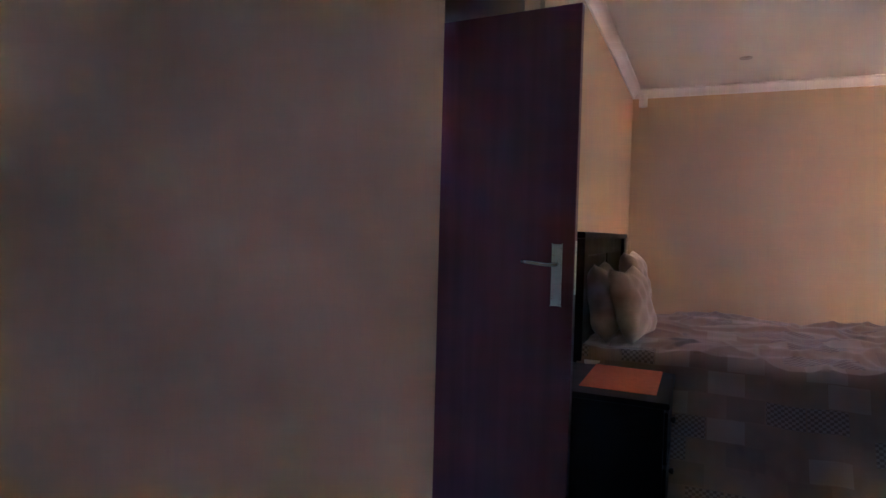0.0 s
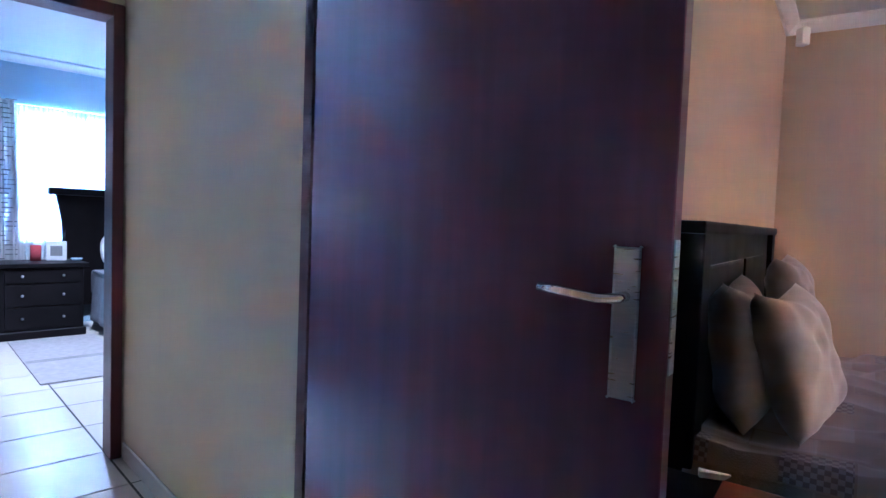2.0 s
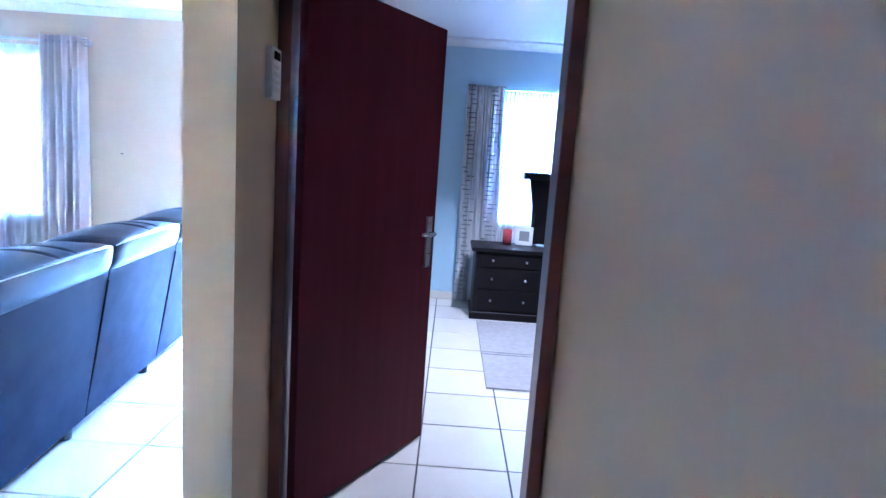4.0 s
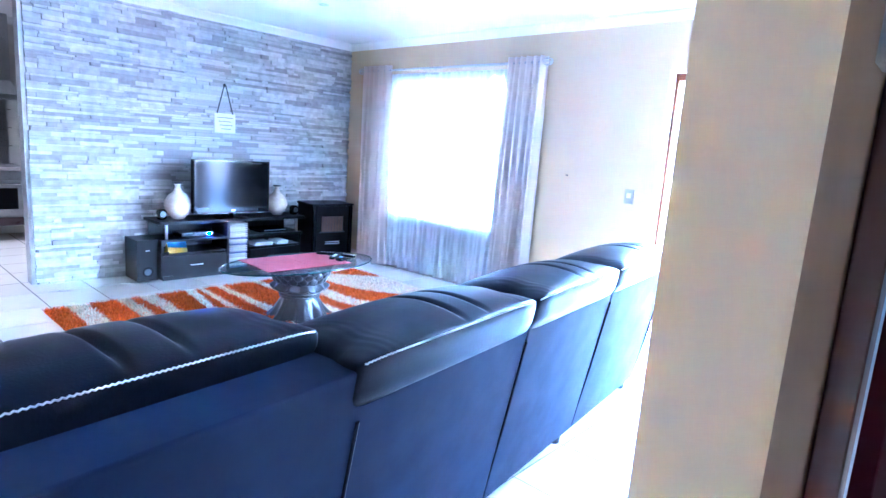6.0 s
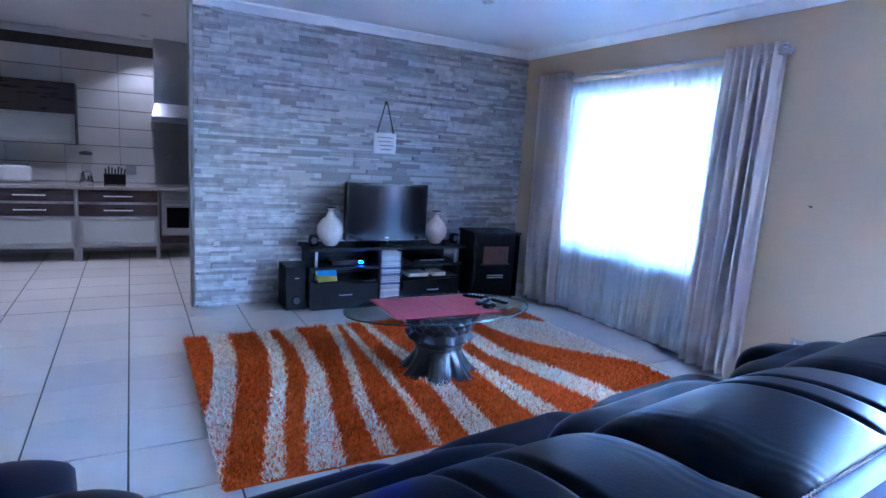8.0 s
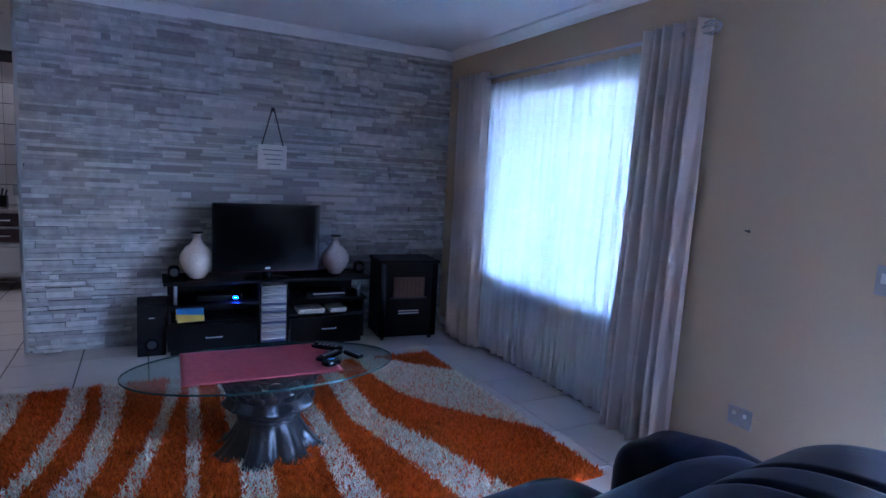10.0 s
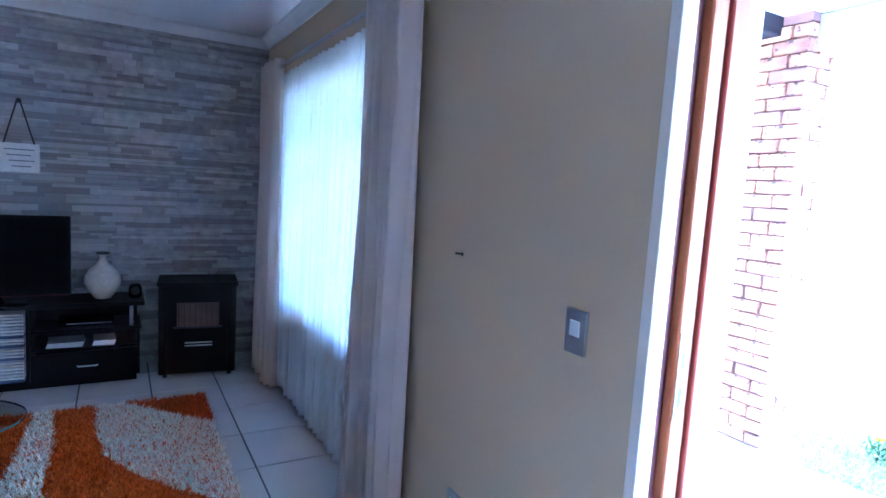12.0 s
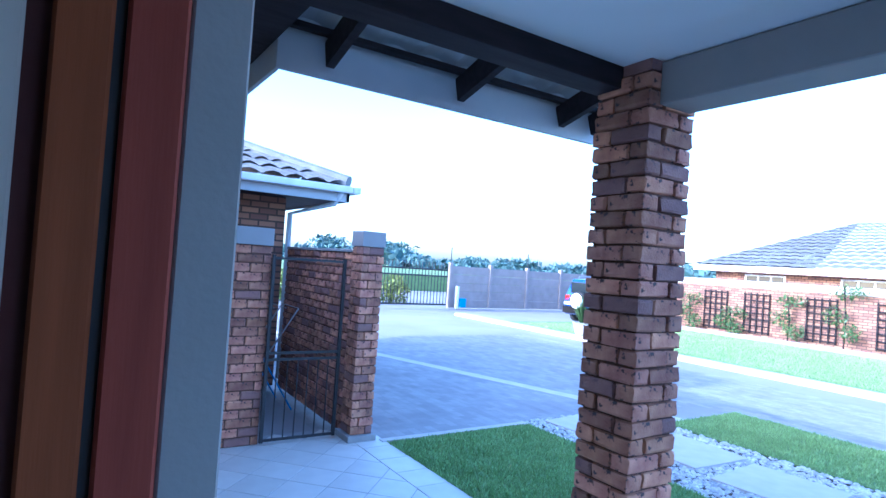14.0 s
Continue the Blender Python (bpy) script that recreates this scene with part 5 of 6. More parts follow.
def pillow(x, y, z, lean, turn, label, s=1.0):
    t = thing("pillow", label, "pillow", (x, y, z), turn, group="pillows on the guest bed")
    bm = bmesh.new()
    q = 26
    r = random.Random(int(100 * x))
    ph = [r.uniform(0, 6) for _ in range(6)]
    sides = []
    for f in (-1, 1):
        grid = []
        for i in range(q + 1):
            row = []
            for j in range(q + 1):
                a, b = -1 + 2 * i / q, -1 + 2 * j / q
                th = ((1 - a ** 4) * (1 - b ** 4)) ** 0.55
                cr = 0.004 * math.sin(9 * a + 4 * b + ph[0]) + 0.003 * math.sin(7 * b - 12 * a + ph[1]) + 0.005 * math.sin(5 * math.atan2(b, a) + ph[2]) * (a * a + b * b) ** 0.5
                w, hgt = 0.30 * s * a * (1 - 0.10 * (1 - b * b)), 0.26 * s * b * (1 - 0.10 * (1 - a * a))
                row.append(bm.verts.new((f * (0.085 * th + cr * th), w + 0.010 * math.sin(8 * b + ph[3]), hgt - 0.03 * s * (1 - abs(a)) * max(b, 0))))
            grid.append(row)
        sides.append(grid)
        for c, d in zip(grid, grid[1:]):
            for k in range(q):
                bm.faces.new((c[k], d[k], d[k + 1], c[k + 1]))
    bmesh.ops.remove_doubles(bm, verts=bm.verts[:], dist=0.0005)
    part("cushion", bm, M_pillow, t, "", True, pose(0, 0, 0, 0, lean, 0))


pillow(6.19, 8.25, 0.87, -10, 13, "taupe satin pillow standing against the headboard", 0.84)
pillow(6.335, 8.28, 0.86, -18, 3, "creased patterned pillow leaning forward", 0.82)
pillow(6.08, 9.19, 0.92, -15, 10, "taupe satin pillow standing against the headboard", 0.84)

ns = thing("nightstand", "black wooden bedside table beside the bed", "bedside table", (6.44, 7.66, 0), GT)
ns.scale = (1, 1, 1.087)
part("top", box(-0.28, -0.33, 0.495, 0.27, 0.29, 0.52, 0.005, 1), M_black, ns)
part("body", box(-0.26, -0.31, 0.04, 0.25, 0.27, 0.496, 0.004, 1), M_black, ns)
part("plinth", box(-0.21, -0.30, 0.0, 0.24, 0.26, 0.041), M_black, ns)
for z in (0.06, 0.275):
    d = part("drawer", box(0.248, -0.29, z, 0.264, 0.25, z + 0.2, 0.004, 1), M_black, ns)
    part("knob", lathe([(0.008, 0), (0.014, 0.012), (0.014, 0.018), (0.004, 0.022)], 14), M_iron, d, "", True, pose(0.264, 0, z + 0.1, 0, 90, 0))
om = tagged(part("place_mat", box(-0.163, -0.235, 0.0, 0.163, 0.235, 0.003, 0.001, 1), M_orange), "orange cloth mat on the bedside table", "mat")
om.matrix_basis = pose(6.486, 7.684, 0.5655, 0, 0, 11)
pd = thing("folded_paper", "small white folded paper on the bedside table", "paper", (6.25, 7.90, 0.5655), 30)
part("sheet", box(-0.04, -0.03, 0, 0.04, 0.03, 0.02, 0.003, 1), M_paper, pd)
ps = thing("alarm_sensor", "small white alarm sensor in the ceiling corner", "sensor", (5.60, 10.86, 2.60), -35)
part("case", box(-0.035, -0.03, -0.06, 0.035, 0.03, 0.06, 0.012, 3), M_white, ps)
# Unseen window, placed on the brighter side to light the guest room.
tagged(part("window_2", box(9.42, 8.5, 0.8, 9.43, 10.5, 2.3), M_glass), "unseen guest-room window placed to light the room", "window", kind="structure").visible_shadow = False
# Unseen curtain, added to dim and warm that window's daylight.
curtain("guest_filter_curtain", "unseen orange-brown curtain added to dim and warm the daylight", 9.28, (8.4, 10.6), (8.4, 10.6), 0.02, 2.45, 16, 0.03, cloth("orange_brown_curtain_fabric", (0.60, 0.48, 0.36), 0.145), 9)

# ---- main bedroom through its door ----
w3 = thing("window_3", "bright bedroom window with a white frame", "window", (OUT - 0.15, 0, 0), kind="structure")
for y0, y1, z0, z1 in ((7.16, 7.2, 0.88, 2.25), (8.36, 8.4, 0.88, 2.25), (7.2, 8.36, 0.88, 0.92), (7.2, 8.36, 2.21, 2.25), (7.76, 7.8, 0.92, 2.21)):
    part("window_frame", box(-0.025, y0, z0, 0.025, y1, z1, 0.004, 1), M_trim, w3)
part("pane", box(-0.002, 7.2, 0.92, 0.002, 8.36, 2.21), M_glass, w3).visible_shadow = False
pc = curtain("bedroom_curtain", "pale grey curtain with dark dashed print", OUT + 0.07, (6.77, 7.14), (6.78, 7.2), 0.02, 2.27, 5, 0.03, M_patterned, 5)
rnd = random.Random(3)
for c in range(2):
    for k in range(48):
        y = (6.80, 7.04)[c] + rnd.uniform(-0.03, 0.03)
        z = 0.1 + k * 0.046
        part("dash", box(OUT + 0.104, y, z, OUT + 0.107, y + rnd.uniform(0.04, 0.1), z + rnd.uniform(0.006, 0.014)), M_ink, pc)
curtain("bedroom_sheer", "white sheer curtain over the bedroom window", OUT + 0.03, (7.12, 8.45), (7.14, 8.45), 0.6, 2.24, 14, 0.012, M_sheer_dense, 6)
bn = thing("bedside_cabinet", "near-black wooden bedside cabinet with three drawers", "bedside cabinet", (0.19, 7.28, 0))
bn.scale = (1, 1, 1.055)
part("body", box(-0.24, -0.33, 0.06, 0.22, 0.33, 0.63, 0.006, 1), M_black, bn)
part("top", box(-0.27, -0.37, 0.63, 0.26, 0.37, 0.665, 0.01, 2), M_black, bn)
part("plinth", box(-0.25, -0.35, 0.0, 0.24, 0.35, 0.07, 0.006, 1), M_black, bn)
for z, h in ((0.09, 0.19), (0.29, 0.19), (0.495, 0.12)):
    d = part("drawer", box(0.215, -0.29, z, 0.235, 0.29, z + h, 0.006, 2), M_black, bn)
    for y in (-0.16, 0.16):
        part("knob", lathe([(0.006, 0), (0.012, 0.014), (0.008, 0.02)], 14), M_alu, d, "", True, pose(0.235, y, z + h / 2, 0, 90, 0))
pf = thing("photo_frame", "white picture frame standing on the bedside cabinet", "picture frame", (0.08, 7.44, 0.702), -12)
part("frame", box(-0.01, -0.085, 0, 0.01, 0.085, 0.19, 0.004, 1), M_white, pf)
part("picture", box(0.0095, -0.05, 0.045, 0.0115, 0.05, 0.145), M_ink, pf)
cd = thing("candle", "dark red pillar candle beside the frame", "candle", (0.08, 7.27, 0.702))
part("wax", lathe([(0.045, 0), (0.045, 0.15), (0.03, 0.152)], 24), M_redmat, cd, "", True)
part("wick", tube([(0, 0, 0.15), (0.002, 0, 0.165)], 0.002, 5), M_iron, cd)
db = thing("dish", "small pale blue dish on the bedside cabinet", "dish", (0.15, 7.60, 0.702))
part("bowl", lathe([(0.03, 0), (0.055, 0.025), (0.05, 0.026), (0.025, 0.006)], 24), M_blue, db, "", True)
part("foot_ring", lathe([(0.03, 0.0), (0.03, 0.004)], 20), M_white, db)
mb = thing("main_bed", "double bed with a dark carved headboard and grey cover", "bed", (-0.2, 8.61, 0))
bm = sheet([k / 40 for k in range(41)], [0, 0.35, 0.6, 0.75, 0.9, 1], lambda u, v: (0.0, -1.13 + 2.26 * u + (0.07 * math.sin(v * math.pi) * (1 if u < 0.5 else -1) if u in (0, 1) else 0), 0.2 + (1.19 + 0.05 * math.sin(math.pi * u)) * v), 0.06)
part("headboard", bm, M_black, mb, "dark shaped wooden headboard")
part("crest", box(-0.02, -1.2, 1.36, 0.1, 1.2, 1.43, 0.02, 3), M_black, mb)
part("mattress", box(0.06, -0.83, 0.32, 2.05, 0.83, 0.58, 0.06, 4), M_grey, mb)
part("bedspread", sheet([k / 50 for k in range(51)], [k / 12 for k in range(13)], lambda u, v: (0.35 + 1.72 * u, -0.86 - 0.03 * (1 - v) - 0.012 * math.sin(30 * u) * (1 - v), 0.1 + 0.5 * v), 0.01), M_grey, mb, "", True)
part("spread_top", box(0.35, -0.87, 0.575, 2.07, 0.87, 0.605, 0.012, 2), M_grey, mb)
part("base", box(0.05, -0.8, 0.06, 2.0, 0.8, 0.33), M_black, mb)
for y in (-0.45, 0.45):
    pw = thing("pillow", "pale grey pillow propped on the main bed", "pillow", (0.05, 8.61 + y, 0.80), 0, group="pillows on the main bed")
    part("cushion", puff(0, 0, 0, 0.08, 0.33, 0.23, 0.6, 36, 20, lambda u, v, w: -0.04 * (abs(v) * abs(w)) ** 2), M_paper, pw, "", True, pose(0, 0, 0, 0, -15, 0))
    part("piping", tube([(0.03, -0.2, -0.21), (0.05, 0.2, -0.21)], 0.004, 6), M_white, pw)
br = tagged(part("bedside_rug", box(0.5, 7.0, 0.0, 2.14, 7.68, 0.012, 0.004, 1), M_greyrug), "grey woven rug with dark lines beside the bed", "rug")
for x in (1.40, 1.45):
    part("stripe", box(x, 7.01, 0.011, x + 0.015, 7.67, 0.0135), M_ink, br)
for k in range(60):
    part("tassel", tube([(2.14, 7.01 + k * 0.0112, 0.006), (2.165, 7.008 + k * 0.0112, 0.003)], 0.002, 4), M_greyrug, br)

# ---- porch ----
Z0 = -0.10
ground = setting("ground", box(-220, -220, -0.9, 160, 160, Z0 - 0.055), M_road, "wide worn paved yard", "ground")
patio = setting("patio", box(-2.8, -0.6, Z0 - 0.054, OUT, 8, Z0 - 0.005), M_concrete, "pale tiled patio with tiles laid diagonally", "patio")
pt = mesh_of("patio_tile", box(-0.162, -0.162, -0.006, 0.162, 0.162, 0.0, 0.002, 1), M_patio)
cut_m = {}
for i in range(-24, 24):
    for j in range(-24, 24):
        u, v = (i + 0.5) * 0.33, (j + 0.5) * 0.33
        x, y = -1.4 + (u - v) * 0.7071, 2.2 + (u + v) * 0.7071
        if -2.26 < x < OUT + 0.1 and -0.5 < y < 5.8:
            piece("tile", pt, patio, pose(x, y, Z0, 0, 0, 45))
        elif -2.72 < x <= -2.26 and -0.5 < y < 5.8:
            key = round(x, 2)
            if key not in cut_m:
                bm = bmesh.new()
                bm_box(bm, -0.162, -0.162, -0.006, 0.162, 0.162, 0.0, 0.002, 1)
                bmesh.ops.rotate(bm, verts=bm.verts[:], matrix=Matrix.Rotation(radians(45), 3, "Z"))
                bmesh.ops.bisect_plane(bm, geom=bm.verts[:] + bm.edges[:] + bm.faces[:], plane_co=(-2.49 - x, 0, 0), plane_no=(-1, 0, 0), clear_outer=True)
                cut_m[key] = mesh_of("cut_tile", bm, M_patio)
            piece("cut_tile", cut_m[key], patio, pose(x, y, Z0))
pe = mesh_of("edge_tile", box(-0.15, -0.162, -0.006, 0.15, 0.162, 0.002, 0.002, 1), M_patio)
for j in range(20):
    piece("edge_tile", pe, patio, pose(-2.645, -0.4 + 0.33 * j, Z0))

# bricks: stretchers and headers laid round a core
LONG, SHORT, HIGH, JOINT = 0.222, 0.106, 0.073, 0.010
brick_m = []
for k in range(4):
    bm = bmesh.new()
    bm_box(bm, -LONG / 2, -SHORT / 2, -HIGH / 2, LONG / 2, SHORT / 2, HIGH / 2, 0.013, 2)
    r = random.Random(k)
    for v in bm.verts:
        v.co += Vector((r.uniform(-1, 1), r.uniform(-1, 1), r.uniform(-1, 1))) * 0.0042
    brick_m.append(mesh_of("brick", bm, M_brick))
half_m = mesh_of("half_brick", box(-SHORT / 2, -SHORT / 2, -HIGH / 2, SHORT / 2, SHORT / 2, HIGH / 2, 0.009, 1), M_brick)
rb = random.Random(11)


def pier(name, label, x0, y0, z0, courses, cap=0.0, plinth=0.0):
    """A square pier of pinwheel courses, one and a half bricks a side."""
    side = LONG + JOINT + SHORT
    t = thing(name, label, "pillar", (x0, y0, 0))
    part("mortar_core", box(0.02, 0.02, z0, side - 0.02, side - 0.02, z0 + courses * (HIGH + JOINT), 0), M_mortar, t, "red-brown mortar")
    for c in range(courses):
        z = z0 + (c + 0.5) * (HIGH + JOINT)
        a, b = LONG / 2, SHORT / 2
        spots = ((a, b, 0), (side - b, a, 90), (side - a, side - b, 0), (b, side - a, 90)) if c % 2 == 0 else ((side - a, b, 0), (side - b, side - a, 90), (a, side - b, 0), (b, a, 90))
        for x, y, w in spots:
            piece("brick", rb.choice(brick_m), t, pose(x + rb.uniform(-0.006, 0.006), y + rb.uniform(-0.006, 0.006), z, rb.uniform(-0.8, 0.8), rb.uniform(-0.8, 0.8), w + rb.choice((0, 180)) + rb.uniform(-1.5, 1.5)))
    if plinth:
        part("plinth", box(-0.05, -0.05, z0 - plinth, side + 0.05, side + 0.05, z0, 0.008, 2), M_concrete, t, "grey concrete plinth")
    if cap:
        part("coping", box(-0.012, -0.012, z0 + courses * (HIGH + JOINT), side + 0.012, side + 0.012, z0 + courses * (HIGH + JOINT) + cap, 0.006, 2), M_render, t, "grey plastered coping")
    return t


pier("brick_column", "rough face-brick porch column on a concrete plinth", -2.67, 2.865, 0.08, 32, 0.0, 0.18)
pier("gate_pier", "face-brick gate pier with a grey coping", -2.68, -0.36, Z0 + 0.06, 22, 0.15, 0.06).scale = (0.68, 0.72, 1)


def brick_wall(name, label, p, q, z0, courses, cap, count_from=None):
    """A half-brick wall from p to q in stretcher bond."""
    p, q = Vector(p), Vector(q)
    ln, d = (q - p).length, (q - p).normalized()
    w = math.degrees(math.atan2(d.y, d.x))
    t = thing(name, label, "brick wall", (p.x, p.y, 0), w)
    part("mortar_core", box(0, -0.043, z0, ln, 0.043, z0 + courses * (HIGH + JOINT)), M_mortar, t, "red-brown mortar")
    for c in range(courses):
        x = 0.0 if c % 2 else -(LONG + JOINT) / 2
        while x < ln - 0.02:
            a, b = max(x, 0), min(x + LONG, ln)
            if b - a > 0.05:
                m = Matrix.Translation((0.5 * (a + b), rb.uniform(-0.002, 0.002), z0 + (c + 0.5) * (HIGH + JOINT))) @ Matrix.Diagonal(((b - a) / LONG, 1, 1, 1))
                piece("brick", rb.choice(brick_m), t, m)
            x += LONG + JOINT
    part("coping", box(-0.01, -0.07, z0 + courses * (HIGH + JOINT), ln + 0.01, 0.07, z0 + courses * (HIGH + JOINT) + cap, 0.006, 2), M_render, t, "grey plastered coping")
    return t


brick_wall("court_wall", "face-brick side wall of the drying court", (-2.55, -0.45), (-2.55, -2.6), Z0, 22, 0.03)
brick_wall("front_court_wall", "face-brick wall with a thick grey coping", (OUT, -0.40), (-1.64, -0.40), Z0, 22, 0.16)
gt = thing("metal_gate", "black iron bar gate between the brick piers", "gate", (-2.36, -0.32, Z0))
for x in (0.0, 0.70):
    part("upright", box(x - 0.015, -0.015, 0.02, x + 0.015, 0.015, 1.75), M_iron, gt)
for z in (0.04, 0.78, 0.84, 1.72):
    part("rail", box(0.0, -0.01, z - 0.012, 0.70, 0.01, z + 0.012), M_iron, gt)
for k in range(1, 7):
    part("bar", tube([(0.1 * k, 0, 0.04), (0.1 * k, 0, 0.78)], 0.006, 6), M_iron, gt)
dr = thing("drying_rack", "folding metal drying rack in the court", "drying rack", (-1.95, -1.7, Z0))
for s in (-1, 1):
    part("leg", tube([(-0.35, 0.3 * s, 0), (0.35, 0.3 * s, 1.15)], 0.01, 6), M_bluepaper, dr)
    part("leg", tube([(0.35, 0.3 * s, 0), (-0.35, 0.3 * s, 1.15)], 0.01, 6), M_alu, dr)
for k in range(6):
    part("rail", tube([(-0.35 + 0.14 * k, -0.3, 1.15), (-0.35 + 0.14 * k, 0.3, 1.15)], 0.005, 6), M_alu, dr)
bn = thing("dustbin", "dark blue plastic bin in the court", "bin", (-1.8, -2.2, Z0))
part("body", lathe([(0.22, 0), (0.27, 0.85)], 24), mat("dark_blue_plastic", (0.02, 0.03, 0.09), None, 6, rough=0.5, bump=0), bn, "", True)
part("lid", lathe([(0.29, 0.85), (0.29, 0.9), (0.1, 0.95)], 24), M_iron, bn, "", True)

# porch ceiling, beams and eaves
setting("porch_ceiling", box(-2.62, 3.03, 2.71, OUT, 8.5, 2.76), M_ceil, "white painted porch ceiling boards", "ceiling")
tagged(part("porch_beam", box(-2.63, 3.2, 2.5, -2.4, 8.5, 2.705, 0.006, 1), M_render), "grey plastered porch beam", "beam", kind="structure")
tagged(part("timber_beam", box(-2.42, 2.86, 2.6, OUT, 3.03, 2.8, 0.004, 1), M_darkwood), "dark stained timber porch beam", "beam", kind="structure")
ev = thing("porch_roof", "tiled porch eave on dark timber rafters", "roof", (0, 0, 0), kind="structure")
for x in (-3.02, -2.72, -1.92, -1.12):
    bm = box(-0.022, 0, 0, 0.022, 1.25, 0.14)
    part("rafter", bm, M_darkwood, ev, "", False, pose(x, 2.21, 2.615, 16))
for y, z in ((2.2, 2.765), (2.56, 2.87)):
    part("batten", box(-3.06, y, z, OUT - 0.6, y + 0.05, z + 0.03), M_darkwood, ev)
# Paler than the tiles' own grey: the light below is coloured in.
part("underlay", sheet([k / 60 for k in range(61)], [k / 6 for k in range(7)], lambda u, v: (-3.08 + 2.8 * u, 2.12 + 1.2 * v, 2.805 + 0.35 * v + 0.035 * abs(math.sin(u * 36))), 0.012), M_fascia, ev, "roof tile undersides, paler for the light on them")
part("fascia", box(-3.07, 2.15, 2.565, -0.86, 2.175, 2.86, 0.003, 1), M_fascia, ev, "grey fascia board")
hf = thing("house_eave", "grey eave fascia along the front of the house", "eave", (0, 0, 0), kind="structure")
part("fascia", box(-0.885, -3.4, 2.565, -0.86, 2.15, 2.86, 0.003, 1), M_fascia, hf)
part("soffit", box(-0.855, -3.4, 2.70, OUT, 2.86, 2.72), M_darkwood, hf)
bm = bmesh.new()
rv = [bm.verts.new(p) for p in ((-0.9, -3.6, 2.86), (9.9, -3.6, 2.86), (9.9, 12.3, 2.86), (-0.9, 12.3, 2.86), (4.5, 1.6, 4.6), (4.5, 6.4, 4.6))]
for q in ((0, 1, 4), (1, 2, 5, 4), (2, 3, 5), (3, 0, 4, 5), (0, 3, 2, 1)):
    bm.faces.new([rv[k] for k in q])
setting("house_roof", bm, M_roof, "grey hipped house roof", "roof")

# ---- garden ----
lawn = setting("lawn", box(-4.62, 0.0, Z0 - 0.05, -2.8, 9, Z0 - 0.004), M_lawn, "short green lawn beside the patio", "lawn")
setting("lawn_strip", box(-7.9, 0.55, Z0 - 0.05, -6.35, 9, Z0 - 0.006), M_lawn, "green verge beside the road", "lawn")
setting("far_lawn", box(-18.6, -9.5, Z0 - 0.05, -12.15, 14, Z0 + 0.03), M_lawn, "green lawn below the brick garden wall", "lawn")
rng = np.random.default_rng(7)


def grass(name, x0, x1, y0, y1, n, high, z, label):
    v = np.empty((n * 3, 3))
    px, py = rng.uniform(x0, x1, n), rng.uniform(y0, y1, n)
    a, h = rng.uniform(0, 6.28, n), high * rng.uniform(0.5, 1.2, n)
    w = 0.0035 * (1 + rng.random(n))
    dx, dy = rng.normal(0, 0.4, n) * h, rng.normal(0, 0.4, n) * h
    v[0::3] = np.stack([px - w * np.cos(a), py - w * np.sin(a), np.full(n, z)], 1)
    v[1::3] = np.stack([px + w * np.cos(a), py + w * np.sin(a), np.full(n, z)], 1)
    v[2::3] = np.stack([px + dx, py + dy, z + h], 1)
    stuff(name, v.tolist(), np.arange(n * 3).reshape(-1, 3).tolist(), M_blade, label, "grass")


grass("grass", -4.62, -2.79, 0.0, 5.5, 90000, 0.035, Z0 - 0.008, "short green mown grass")
grass("verge_grass", -7.9, -6.35, 0.55, 5.5, 40000, 0.04, Z0 - 0.01, "short green verge grass")
grass("far_grass", -18.5, -12.2, -9.0, 3.0, 60000, 0.07, Z0 + 0.02, "short green grass by the wall")

# pebble strip with slabs
ps = setting("pebble_bed", box(-6.35, -0.15, Z0 - 0.05, -4.62, 9, Z0 - 0.02), M_soil, "bed of pale pebbles with stepping slabs", "pebble bed")
for k, (x, y, t) in enumerate(((-5.35, 0.35, 6), (-5.6, 1.35, -3), (-5.5, 2.35, 4), (-5.55, 3.4, 0), (-5.5, 4.45, 3))):
    sl = tagged(part("stepping_slab", box(-0.42, -0.42, -0.03, 0.42, 0.42, 0.012, 0.008, 2), M_slab), "pale square concrete stepping slab among pebbles", "stepping stone", group="stepping slabs")
    sl.matrix_basis = pose(x, y, Z0, 0, 0, t)
vs, fs = [], []
base = [(0, 0, -1), (0, 0, 1), (1, 0, 0), (-1, 0, 0), (0, 1, 0), (0, -1, 0)]
tri = [(1, 2, 4), (1, 4, 3), (1, 3, 5), (1, 5, 2), (0, 4, 2), (0, 3, 4), (0, 5, 3), (0, 2, 5)]
for k in range(9000):
    x, y = rng.uniform(-6.35, -4.62), rng.uniform(-0.15, 5.5)
    r = rng.uniform(0.014, 0.036)
    a, n0 = rng.uniform(0, 6.28), len(vs)
    for p in base:
        q = (p[0] * r * 1.25, p[1] * r * 0.85, p[2] * r * 0.6)
        vs.append((x + q[0] * math.cos(a) - q[1] * math.sin(a), y + q[0] * math.sin(a) + q[1] * math.cos(a), Z0 - 0.012 + q[2]))
    fs += [tuple(n0 + q for q in f) for f in tri]
stuff("pebbles", vs, fs, M_pebble, "loose pale river pebbles", "pebbles")


